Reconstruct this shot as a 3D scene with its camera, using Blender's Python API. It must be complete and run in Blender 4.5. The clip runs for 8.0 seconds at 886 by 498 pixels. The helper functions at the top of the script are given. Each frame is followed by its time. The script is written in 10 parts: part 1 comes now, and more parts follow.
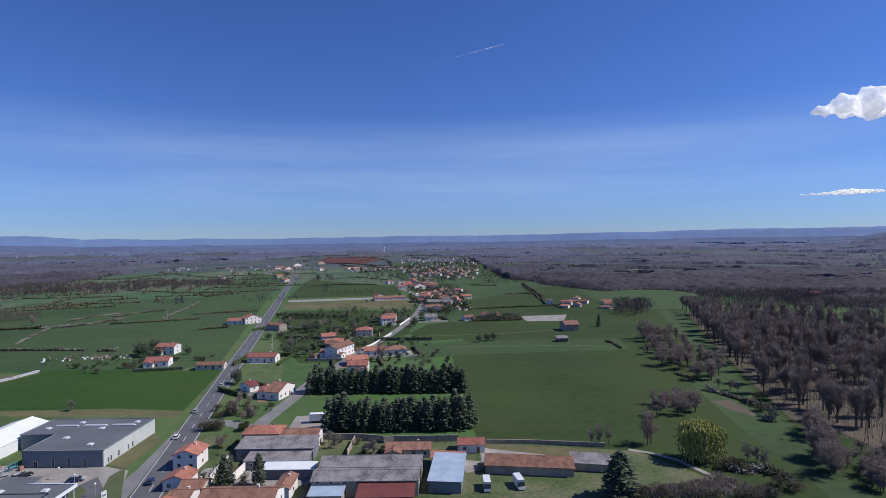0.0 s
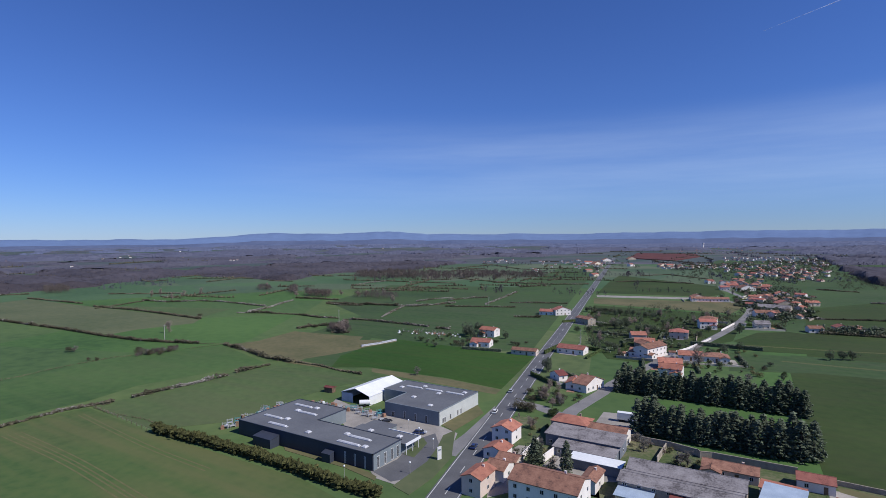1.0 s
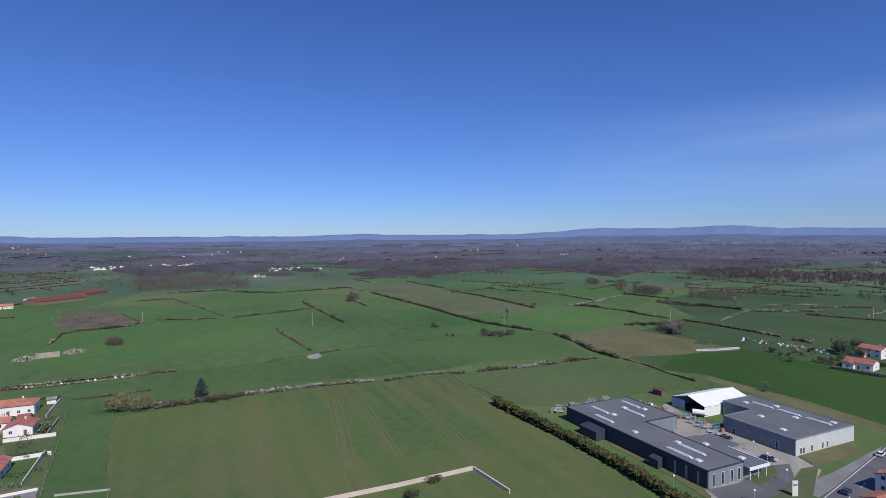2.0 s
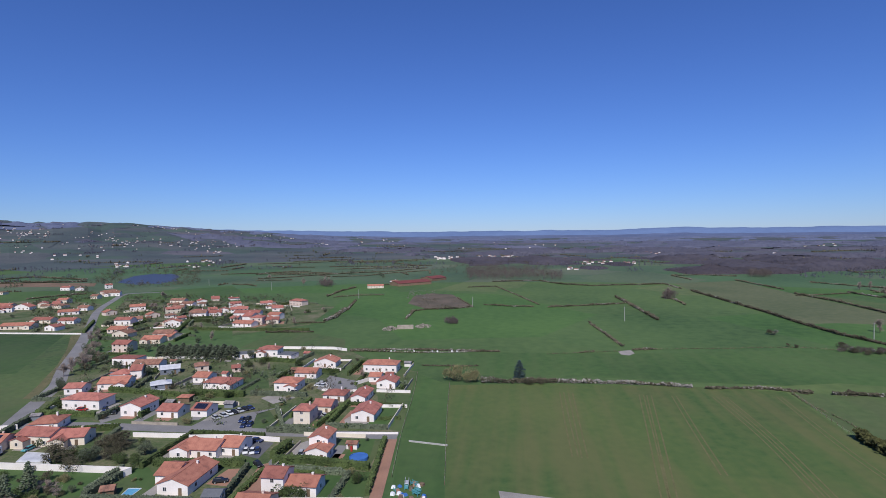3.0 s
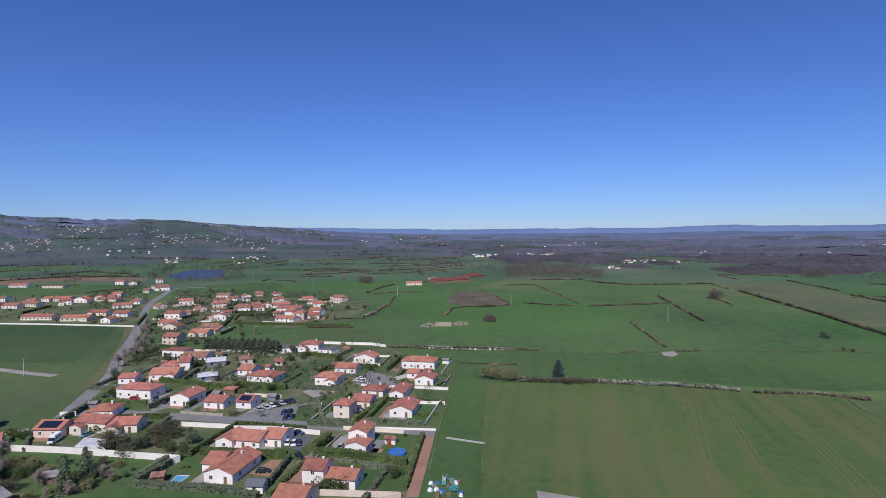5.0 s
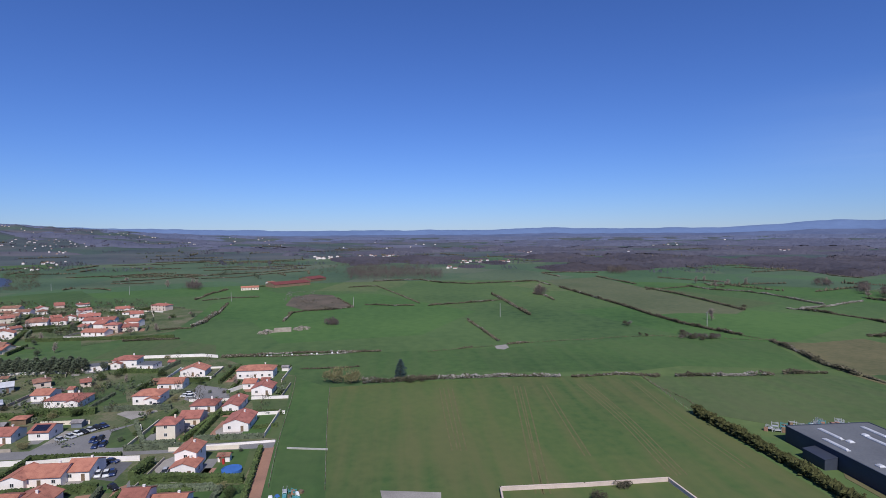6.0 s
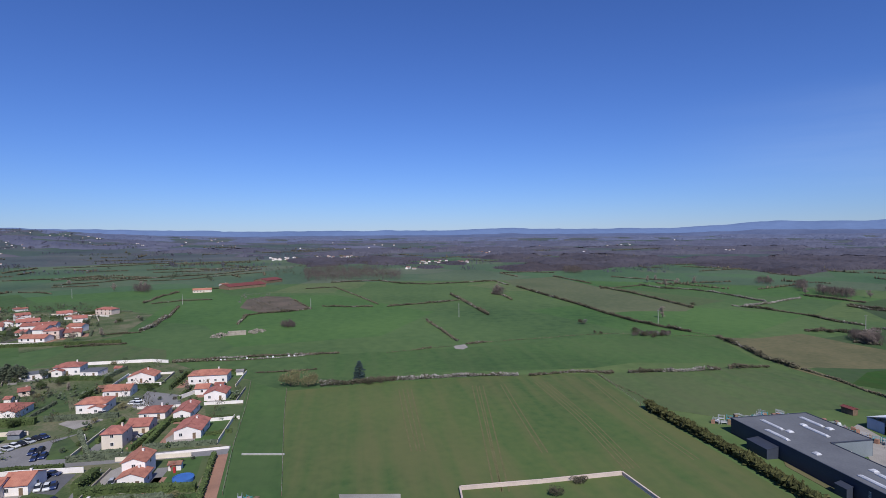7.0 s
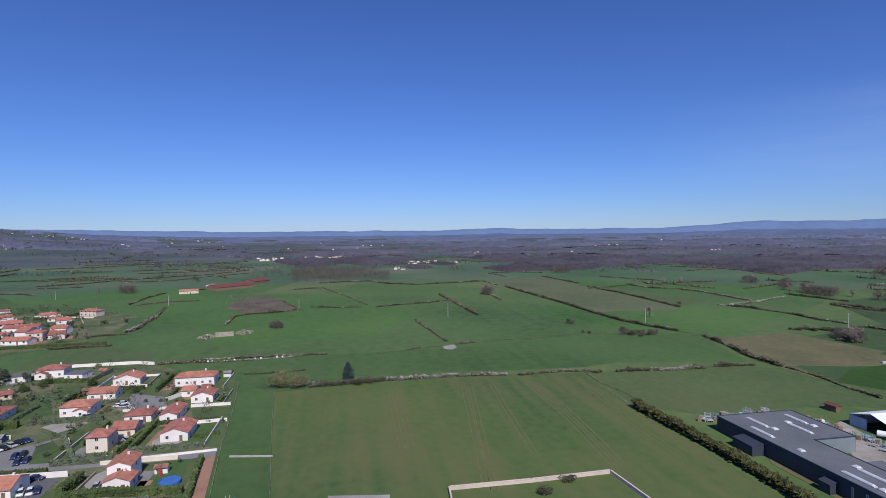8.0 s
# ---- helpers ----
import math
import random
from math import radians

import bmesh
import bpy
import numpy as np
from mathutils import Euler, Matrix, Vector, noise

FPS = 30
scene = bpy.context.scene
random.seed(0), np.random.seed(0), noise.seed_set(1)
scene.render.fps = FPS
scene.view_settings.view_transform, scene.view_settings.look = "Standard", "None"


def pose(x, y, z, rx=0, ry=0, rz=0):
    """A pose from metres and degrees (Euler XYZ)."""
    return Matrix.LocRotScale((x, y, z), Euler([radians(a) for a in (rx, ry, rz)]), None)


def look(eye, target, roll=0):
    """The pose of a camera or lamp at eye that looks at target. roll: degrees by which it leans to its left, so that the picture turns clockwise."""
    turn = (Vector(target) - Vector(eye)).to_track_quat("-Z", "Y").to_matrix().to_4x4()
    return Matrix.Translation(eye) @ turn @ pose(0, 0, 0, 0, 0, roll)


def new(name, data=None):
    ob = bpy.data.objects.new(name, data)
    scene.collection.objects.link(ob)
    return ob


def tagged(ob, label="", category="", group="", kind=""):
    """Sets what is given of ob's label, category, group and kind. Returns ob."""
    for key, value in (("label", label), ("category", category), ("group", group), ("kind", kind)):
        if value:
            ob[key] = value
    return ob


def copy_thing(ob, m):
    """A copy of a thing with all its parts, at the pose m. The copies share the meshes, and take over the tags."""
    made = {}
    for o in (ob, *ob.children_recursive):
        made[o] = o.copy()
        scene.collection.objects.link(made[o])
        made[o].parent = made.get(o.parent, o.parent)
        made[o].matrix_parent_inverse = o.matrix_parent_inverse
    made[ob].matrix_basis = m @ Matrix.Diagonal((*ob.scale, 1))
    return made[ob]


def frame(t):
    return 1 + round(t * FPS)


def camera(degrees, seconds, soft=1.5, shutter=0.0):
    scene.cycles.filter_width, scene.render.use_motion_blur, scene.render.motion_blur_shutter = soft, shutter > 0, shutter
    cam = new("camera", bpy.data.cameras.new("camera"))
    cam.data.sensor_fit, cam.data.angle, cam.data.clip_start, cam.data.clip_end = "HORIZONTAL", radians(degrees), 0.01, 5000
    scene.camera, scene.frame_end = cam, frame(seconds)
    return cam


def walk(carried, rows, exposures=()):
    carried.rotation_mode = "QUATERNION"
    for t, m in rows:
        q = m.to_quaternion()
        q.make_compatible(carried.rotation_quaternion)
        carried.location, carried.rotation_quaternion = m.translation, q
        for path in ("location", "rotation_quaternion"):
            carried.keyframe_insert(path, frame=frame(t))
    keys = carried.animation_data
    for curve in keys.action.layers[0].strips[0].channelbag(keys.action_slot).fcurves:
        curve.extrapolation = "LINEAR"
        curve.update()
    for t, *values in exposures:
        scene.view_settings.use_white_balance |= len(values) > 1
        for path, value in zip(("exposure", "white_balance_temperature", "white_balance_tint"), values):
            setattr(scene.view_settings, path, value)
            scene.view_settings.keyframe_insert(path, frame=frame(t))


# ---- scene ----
EYE = 70.0
cam = camera(78.53, 8.0, soft=0.85)
WALK = [
    (0.0, 89.10, 0.70, 0.00), (0.5, 89.00, 0.57, 16.27), (1.0, 88.89, 0.48, 31.89), (1.5, 88.77, 0.53, 48.04),
    (2.0, 88.64, 0.49, 65.60), (2.2, 88.56, 0.46, 73.14), (3.3, 88.27, 0.89, 102.36), (3.5, 88.24, 0.94, 103.61),
    (4.0, 88.23, 1.07, 105.75), (4.2, 88.20, 1.01, 106.16), (5.3, 88.07, 0.51, 97.87), (5.5, 88.06, 0.50, 94.45),
    (6.0, 88.12, 0.53, 85.25), (6.5, 88.12, 0.54, 82.09), (7.0, 88.14, 0.53, 80.90), (7.5, 88.13, 0.53, 80.08),
    (8.0, 88.15, 0.60, 79.72),
]
walk(cam, [(t, pose(0, 0, EYE, rx, ry, rz)) for t, rx, ry, rz in WALK])

# ---- daylight: clear spring noon, sun to the side of the first view ----
SUN_AZ, SUN_EL = -88.0, 46.0          # degrees anticlockwise from +y, and above the horizon
sun_way = Vector((-math.sin(radians(SUN_AZ)) * math.cos(radians(SUN_EL)), math.cos(radians(SUN_AZ)) * math.cos(radians(SUN_EL)), math.sin(radians(SUN_EL))))
sun = new("sun", bpy.data.lights.new("sun", "SUN"))
sun.data.energy, sun.data.angle, sun.data.color = 4.2, radians(0.53), (1.0, 0.97, 0.92)
sun.matrix_world = look(sun_way * 200, (0, 0, 0))
world = bpy.data.worlds.new("sky")
world.use_nodes = True
scene.world = world
wn = world.node_tree.nodes
sky = wn.new("ShaderNodeTexSky")
sky.sky_type, sky.sun_disc = "NISHITA", False
sky.sun_elevation, sky.sun_rotation = radians(SUN_EL), radians(-SUN_AZ)
sky.air_density, sky.dust_density, sky.ozone_density = 1.0, 0.0, 5.0
tint = wn.new("ShaderNodeVectorMath")
tint.operation = "MULTIPLY"
tint.inputs[1].default_value = (0.440, 0.606, 1.060)
world.node_tree.links.new(sky.outputs[0], tint.inputs[0])
# thin high cirrus low over one side of the country, drawn out into level veils; the sky is clear elsewhere
def sky_node(kind, **values):
    nd = wn.new(kind)
    for key, value in values.items():
        nd.inputs[key.replace("_", " ")].default_value = value
    return nd


sky_link = world.node_tree.links.new
where = wn.new("ShaderNodeTexCoord")
span = sky_node("ShaderNodeMapping", Rotation=(radians(3), radians(-6), radians(20)), Scale=(1.1, 1.1, 15.0))
veil = sky_node("ShaderNodeTexNoise", Scale=1.3, Detail=7.0, Roughness=0.6)
thin = sky_node("ShaderNodeMapRange", From_Min=0.20, From_Max=0.85, To_Max=0.30)
axes = wn.new("ShaderNodeSeparateXYZ")
low = sky_node("ShaderNodeMapRange", From_Min=0.02, From_Max=0.10)
high = sky_node("ShaderNodeMapRange", From_Min=0.23, From_Max=0.15)
toward = sky_node("ShaderNodeVectorMath")
toward.operation = "DOT_PRODUCT"
toward.inputs[1].default_value = (0.0, 1.0, 0.0)
patch = sky_node("ShaderNodeMapRange", From_Min=0.45, From_Max=0.95)
for nd in (low, high, patch):
    nd.interpolation_type = "SMOOTHSTEP"
haze = wn.new("ShaderNodeMix")
haze.data_type = "RGBA"
haze.inputs["B"].default_value = (6.6, 7.9, 9.8, 1)
sky_link(where.outputs["Generated"], span.inputs[0])
sky_link(where.outputs["Generated"], axes.inputs[0])
sky_link(where.outputs["Generated"], toward.inputs[0])
sky_link(span.outputs[0], veil.inputs["Vector"])
sky_link(veil.outputs[0], thin.inputs[0])
sky_link(axes.outputs["Z"], low.inputs[0])
sky_link(axes.outputs["Z"], high.inputs[0])
sky_link(toward.outputs["Value"], patch.inputs[0])
amount = thin.outputs[0]
for other in (low, high, patch):
    times = wn.new("ShaderNodeMath")
    times.operation = "MULTIPLY"
    sky_link(amount, times.inputs[0])
    sky_link(other.outputs[0], times.inputs[1])
    amount = times.outputs[0]
sky_link(amount, haze.inputs["Factor"])
sky_link(tint.outputs[0], haze.inputs["A"])
sky_link(haze.outputs["Result"], wn["Background"].inputs[0])
wn["Background"].inputs[1].default_value = 0.10
scene.view_settings.exposure = 0.0

# ---- materials ----


def material(name, col, col2=None, rough=0.9, scale=1.0, fine=8.0, bump=0.0, metal=0.0, spread=0.0, island=0.0, col3=None, streak=None):
    """Two tones mixed by a coarse and a fine noise (cycles per metre), varied from object to object or from piece to piece."""
    m = bpy.data.materials.new(name)
    m.use_nodes = True
    nt = m.node_tree
    n, link = nt.nodes, nt.links.new
    b = n["Principled BSDF"]
    b.inputs["Roughness"].default_value, b.inputs["Metallic"].default_value = rough, metal
    b.inputs["Specular IOR Level"].default_value = 0.17 if rough >= 0.95 else 0.25
    co = n.new("ShaderNodeTexCoord").outputs["Object"]
    col2 = col2 or tuple(c * 0.75 for c in col)
    big, small = n.new("ShaderNodeTexNoise"), n.new("ShaderNodeTexNoise")
    for tex, s, det in ((big, scale, 4.0), (small, scale * fine, 6.0)):
        tex.inputs["Scale"].default_value, tex.inputs["Detail"].default_value = s, det
        link(co, tex.inputs["Vector"])
    both = n.new("ShaderNodeMath")
    both.operation = "MULTIPLY_ADD"
    link(small.outputs[0], both.inputs[0])
    both.inputs[1].default_value = 0.6
    link(big.outputs[0], both.inputs[2])
    ramp = n.new("ShaderNodeValToRGB")
    e = ramp.color_ramp.elements
    e[0].position, e[1].position = 0.58, 1.0
    e[0].color, e[1].color = (*col2, 1), (*col, 1)
    if col3:
        mid = e.new(0.74)
        mid.color = (*col3, 1)
    link(both.outputs[0], ramp.inputs[0])
    out = ramp.outputs[0]
    if streak:
        # drill and mowing lines: heading in degrees, second tone, amount
        heading, tone, amount = streak
        turned = n.new("ShaderNodeMapping")
        turned.inputs["Rotation"].default_value = (0, 0, radians(-heading))
        turned.inputs["Scale"].default_value = (0.05, 1.0, 1.0)
        link(co, turned.inputs[0])
        lines, patches = n.new("ShaderNodeTexNoise"), n.new("ShaderNodeTexNoise")
        lines.inputs["Scale"].default_value, lines.inputs["Detail"].default_value = 0.16, 5.0
        patches.inputs["Scale"].default_value, patches.inputs["Detail"].default_value = 0.014, 3.0
        link(turned.outputs[0], lines.inputs["Vector"])
        link(co, patches.inputs["Vector"])
        fine_and_wide = n.new("ShaderNodeMath")
        fine_and_wide.operation = "ADD"
        link(lines.outputs[0], fine_and_wide.inputs[0])
        link(patches.outputs[0], fine_and_wide.inputs[1])
        share = n.new("ShaderNodeMapRange")
        share.inputs["From Min"].default_value, share.inputs["From Max"].default_value, share.inputs["To Max"].default_value = 0.85, 1.2, amount
        link(fine_and_wide.outputs[0], share.inputs[0])
        mixed = n.new("ShaderNodeMix")
        mixed.data_type = "RGBA"
        mixed.inputs["B"].default_value = (*tone, 1)
        link(share.outputs[0], mixed.inputs["Factor"])
        link(out, mixed.inputs["A"])
        out = mixed.outputs["Result"]
    for amount, source in ((spread, "ShaderNodeObjectInfo"), (island, "ShaderNodeNewGeometry")):
        if amount:
            info = n.new(source)
            rnd = info.outputs["Random"] if source == "ShaderNodeObjectInfo" else info.outputs["Random Per Island"]
            rng = n.new("ShaderNodeMapRange")
            rng.inputs["To Min"].default_value, rng.inputs["To Max"].default_value = 1 - amount, 1 + amount
            link(rnd, rng.inputs["Value"])
            mul = n.new("ShaderNodeVectorMath")
            mul.operation = "SCALE"
            link(out, mul.inputs[0])
            link(rng.outputs[0], mul.inputs["Scale"])
            out = mul.outputs[0]
    link(out, b.inputs["Base Color"])
    if bump:
        bp = n.new("ShaderNodeBump")
        bp.inputs["Strength"].default_value, bp.inputs["Distance"].default_value = 0.6, bump
        link(both.outputs[0], bp.inputs["Height"])
        link(bp.outputs[0], b.inputs["Normal"])
    return m


M = {}
M["meadow"] = material("meadow", (0.098, 0.140, 0.052), (0.046, 0.078, 0.034), 0.95, 0.012, 24, 0.05, col3=(0.070, 0.110, 0.041), streak=(80, (0.105, 0.105, 0.058), 0.4))
M["lush"] = material("lush_grass", (0.078, 0.138, 0.043), (0.045, 0.089, 0.030), 0.95, 0.010, 22, 0.05, streak=(8, (0.092, 0.128, 0.050), 0.45))
M["crop"] = material("young_crop", (0.098, 0.134, 0.044), (0.050, 0.096, 0.031), 0.95, 0.011, 26, 0.05, col3=(0.072, 0.116, 0.038), streak=(5, (0.142, 0.132, 0.058), 0.55))
# mid green, colour darkened a step, mostly for fields on the sunward side
M["mid"] = material("field_grass", (0.062, 0.106, 0.037), (0.033, 0.064, 0.025), 0.95, 0.010, 22, 0.05, col3=(0.047, 0.084, 0.031), streak=(70, (0.080, 0.092, 0.052), 0.4))
M["cereal"] = material("dark_green_cereal", (0.038, 0.092, 0.016), (0.023, 0.062, 0.011), 0.95, 0.012, 24, 0.05, streak=(85, (0.080, 0.066, 0.030), 0.22))
M["olive"] = material("dry_grass", (0.162, 0.142, 0.073), (0.094, 0.100, 0.048), 0.95, 0.03, 10, 0.05)
M["pasture"] = material("pale_pasture", (0.140, 0.148, 0.078), (0.080, 0.104, 0.050), 0.95, 0.010, 18, 0.05)
M["garden"] = material("garden_lawn", (0.175, 0.160, 0.100), (0.048, 0.078, 0.030), 0.95, 0.06, 14, 0.05, col3=(0.084, 0.112, 0.046))
# deep green, darkened in the colour for the fields on the sunward side
M["deep"] = material("deep_green_grass", (0.050, 0.080, 0.022), (0.026, 0.048, 0.014), 0.95, 0.012, 22, 0.05, col3=(0.037, 0.063, 0.018), streak=(10, (0.060, 0.066, 0.030), 0.45))
M["straw"] = material("trodden_straw", (0.150, 0.140, 0.064), (0.112, 0.112, 0.048), 0.95, 0.3, 8)
M["pale_twig"] = material("olive_twigs", (0.25, 0.225, 0.115), (0.15, 0.14, 0.07), 0.95, 0.4, 8, island=0.3)
M["wood_tops"] = material("woodland_twigs", (0.096, 0.082, 0.089), (0.070, 0.060, 0.066), 0.95, 0.01, 14, island=0.12)
M["twig_far"] = material("brown_wood_twigs", (0.138, 0.112, 0.102), (0.090, 0.074, 0.068), 0.95, 0.05, 8, island=0.25)
# bluish haze put into the twig colour for treetops farther off
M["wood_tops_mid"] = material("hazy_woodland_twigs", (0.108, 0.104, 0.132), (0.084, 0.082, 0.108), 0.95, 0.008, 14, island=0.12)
M["soil"] = material("bare_soil", (0.22, 0.15, 0.10), (0.13, 0.09, 0.06), 0.95, 0.03, 12, 0.05)
M["redsoil"] = material("red_soil", (0.135, 0.052, 0.046), (0.095, 0.04, 0.036), 0.95, 0.02, 12)
M["scrub"] = material("scrub_floor", (0.150, 0.118, 0.088), (0.086, 0.076, 0.054), 0.95, 0.05, 12, 0.05)
M["asphalt"] = material("asphalt", (0.135, 0.135, 0.142), (0.095, 0.095, 0.102), 0.85, 0.12, 20, 0.01)
M["oldroad"] = material("worn_asphalt", (0.24, 0.23, 0.225), (0.17, 0.165, 0.165), 0.9, 0.10, 20, 0.01)
M["gravel"] = material("gravel", (0.36, 0.33, 0.30), (0.24, 0.22, 0.20), 0.95, 0.15, 20, 0.02)
M["redgravel"] = material("red_gravel", (0.36, 0.20, 0.14), (0.26, 0.15, 0.11), 0.95, 0.15, 16, 0.02)
M["line"] = material("road_paint", (0.62, 0.62, 0.60), (0.42, 0.42, 0.41), 0.8, 0.4)
M["white"] = material("white_render", (0.84, 0.78, 0.74), (0.72, 0.66, 0.62), 0.9, 0.25, 12, 0.01, spread=0.05)
M["cream"] = material("cream_render", (0.74, 0.65, 0.53), (0.62, 0.53, 0.44), 0.9, 0.25, 12, 0.01, spread=0.08)
M["pinkish"] = material("pink_render", (0.68, 0.55, 0.47), (0.56, 0.45, 0.39), 0.9, 0.25, 12, 0.01, spread=0.08)
M["stone"] = material("rubble_wall", (0.44, 0.38, 0.31), (0.28, 0.24, 0.20), 0.95, 0.5, 10, 0.03, spread=0.08)
M["greywall"] = material("grey_render", (0.20, 0.22, 0.26), (0.15, 0.16, 0.19), 0.9, 0.3, 10, 0.01)
M["tile_o"] = material("orange_clay_tile", (0.44, 0.190, 0.130), (0.25, 0.105, 0.078), 0.9, 0.5, 7, 0.05, spread=0.16, col3=(0.37, 0.150, 0.105))
M["tile_r"] = material("red_clay_tile", (0.39, 0.155, 0.120), (0.20, 0.082, 0.068), 0.9, 0.5, 7, 0.05, spread=0.20, col3=(0.32, 0.122, 0.095))
M["tile_b"] = material("weathered_clay_tile", (0.31, 0.165, 0.115), (0.12, 0.070, 0.056), 0.92, 0.5, 5, 0.05, spread=0.16, col3=(0.23, 0.115, 0.082))
# duller tile, used on the far houses only
M["tile_far"] = material("faded_clay_tile", (0.26, 0.15, 0.125), (0.14, 0.09, 0.08), 0.92, 0.3, 5, col3=(0.20, 0.12, 0.10), island=0.3)
M["fibro"] = material("fibre_cement_sheet", (0.31, 0.285, 0.285), (0.11, 0.098, 0.100), 0.9, 0.25, 8, 0.04, col3=(0.22, 0.200, 0.202))
M["rust"] = material("rusty_red_sheet", (0.21, 0.062, 0.052), (0.14, 0.048, 0.044), 0.7, 0.3, 10, 0.02)
M["tin"] = material("pale_metal_sheet", (0.42, 0.50, 0.60), (0.30, 0.37, 0.46), 0.6, 0.3, 12, 0.01)
M["membrane"] = material("roof_membrane", (0.150, 0.156, 0.168), (0.112, 0.116, 0.128), 0.8, 0.10, 16, 0.01)
M["cladding"] = material("dark_blue_grey_cladding", (0.052, 0.060, 0.084), (0.040, 0.046, 0.066), 0.5, 0.2, 10)
M["clad_grey"] = material("grey_green_cladding", (0.215, 0.245, 0.265), (0.175, 0.200, 0.220), 0.55, 0.2, 10)
M["clad_pale"] = material("pale_grey_cladding", (0.56, 0.57, 0.54), (0.46, 0.47, 0.45), 0.6, 0.2, 10)
M["tarp"] = material("white_tarpaulin", (0.82, 0.82, 0.82), (0.70, 0.71, 0.72), 0.6, 0.2, 8)
M["skylight"] = material("skylight_sheet", (0.60, 0.60, 0.62), (0.45, 0.45, 0.47), 0.4, 0.4)
M["glass"] = material("window_glass", (0.025, 0.030, 0.038), (0.018, 0.020, 0.026), 0.08, 0.5)
M["frame"] = material("white_painted_frame", (0.72, 0.71, 0.69), (0.60, 0.59, 0.58), 0.6, 1.0)
M["wood"] = material("weathered_wood", (0.22, 0.15, 0.10), (0.13, 0.09, 0.06), 0.9, 0.8, 10, 0.02, spread=0.2)
M["pole"] = material("grey_concrete_pole", (0.45, 0.43, 0.40), (0.34, 0.33, 0.31), 0.9, 0.8)
M["solar"] = material("solar_panel", (0.020, 0.024, 0.050), (0.014, 0.016, 0.034), 0.15, 0.8)
M["pool"] = material("pool_water", (0.16, 0.40, 0.56), (0.11, 0.32, 0.48), 0.08, 0.4)
M["poolwall"] = material("blue_pool_wall", (0.06, 0.17, 0.46), (0.05, 0.13, 0.36), 0.5, 0.6)
M["water"] = material("pond_water", (0.055, 0.058, 0.075), (0.042, 0.046, 0.062), 0.4, 0.05)
M["tyre"] = material("tyre_rubber", (0.02, 0.02, 0.02), (0.015, 0.015, 0.015), 0.8, 2.0)
M["lampglass"] = material("headlight_glass", (0.6, 0.6, 0.62), (0.5, 0.5, 0.52), 0.1, 2.0)
for key, c in (("silver", (0.45, 0.46, 0.48)), ("black", (0.02, 0.02, 0.024)), ("navy", (0.03, 0.05, 0.14)), ("white_car", (0.75, 0.75, 0.75)), ("red_car", (0.35, 0.03, 0.03)), ("teal", (0.10, 0.32, 0.34))):
    M[key] = material(key + "_paint", c, tuple(x * 0.85 for x in c), 0.25, 1.0)
M["bark"] = material("bark", (0.115, 0.095, 0.080), (0.07, 0.058, 0.05), 0.95, 1.0, 8)
M["twig"] = material("bare_twigs", (0.36, 0.285, 0.240), (0.25, 0.20, 0.172), 0.95, 0.4, 8, spread=0.15, island=0.2)
M["needle"] = material("conifer_needles", (0.120, 0.142, 0.088), (0.062, 0.076, 0.050), 0.9, 0.6, 8, spread=0.2, island=0.4)
M["bluefir"] = material("blue_fir_needles", (0.055, 0.085, 0.085), (0.035, 0.055, 0.055), 0.9, 0.6, 8, island=0.3)
M["leaf"] = material("spring_leaves", (0.080, 0.108, 0.036), (0.036, 0.056, 0.019), 0.9, 0.5, 8, spread=0.25, island=0.4)
M["cypress"] = material("clipped_cypress", (0.090, 0.088, 0.034), (0.035, 0.040, 0.014), 0.95, 0.8, 6, island=0.45)
M["willow"] = material("willow_leaves", (0.40, 0.39, 0.125), (0.27, 0.27, 0.080), 0.9, 0.5, 8, island=0.25)
M["bramble"] = material("bare_hedge", (0.120, 0.104, 0.072), (0.062, 0.060, 0.036), 0.95, 0.06, 20, spread=0.2, island=0.45)
M["blossom"] = material("white_blossom", (0.30, 0.275, 0.245), (0.150, 0.140, 0.120), 0.95, 0.3, 8, spread=0.15, island=0.4)
# woodland, distance haze painted into the colours, bluer ring by ring
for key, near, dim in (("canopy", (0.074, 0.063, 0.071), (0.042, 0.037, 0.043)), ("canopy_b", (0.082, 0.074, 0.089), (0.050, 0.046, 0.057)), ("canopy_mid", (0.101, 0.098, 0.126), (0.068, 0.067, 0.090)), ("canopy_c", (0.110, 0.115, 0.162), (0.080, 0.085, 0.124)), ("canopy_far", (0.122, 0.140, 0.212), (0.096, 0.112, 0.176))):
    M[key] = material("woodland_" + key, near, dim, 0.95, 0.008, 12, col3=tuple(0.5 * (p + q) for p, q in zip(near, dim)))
# distance haze put into the hills' colour, bluer above, greyer at the foot
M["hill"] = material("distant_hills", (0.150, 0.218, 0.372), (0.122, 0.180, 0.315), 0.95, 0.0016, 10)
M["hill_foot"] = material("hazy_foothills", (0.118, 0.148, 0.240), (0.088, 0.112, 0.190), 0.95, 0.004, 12)


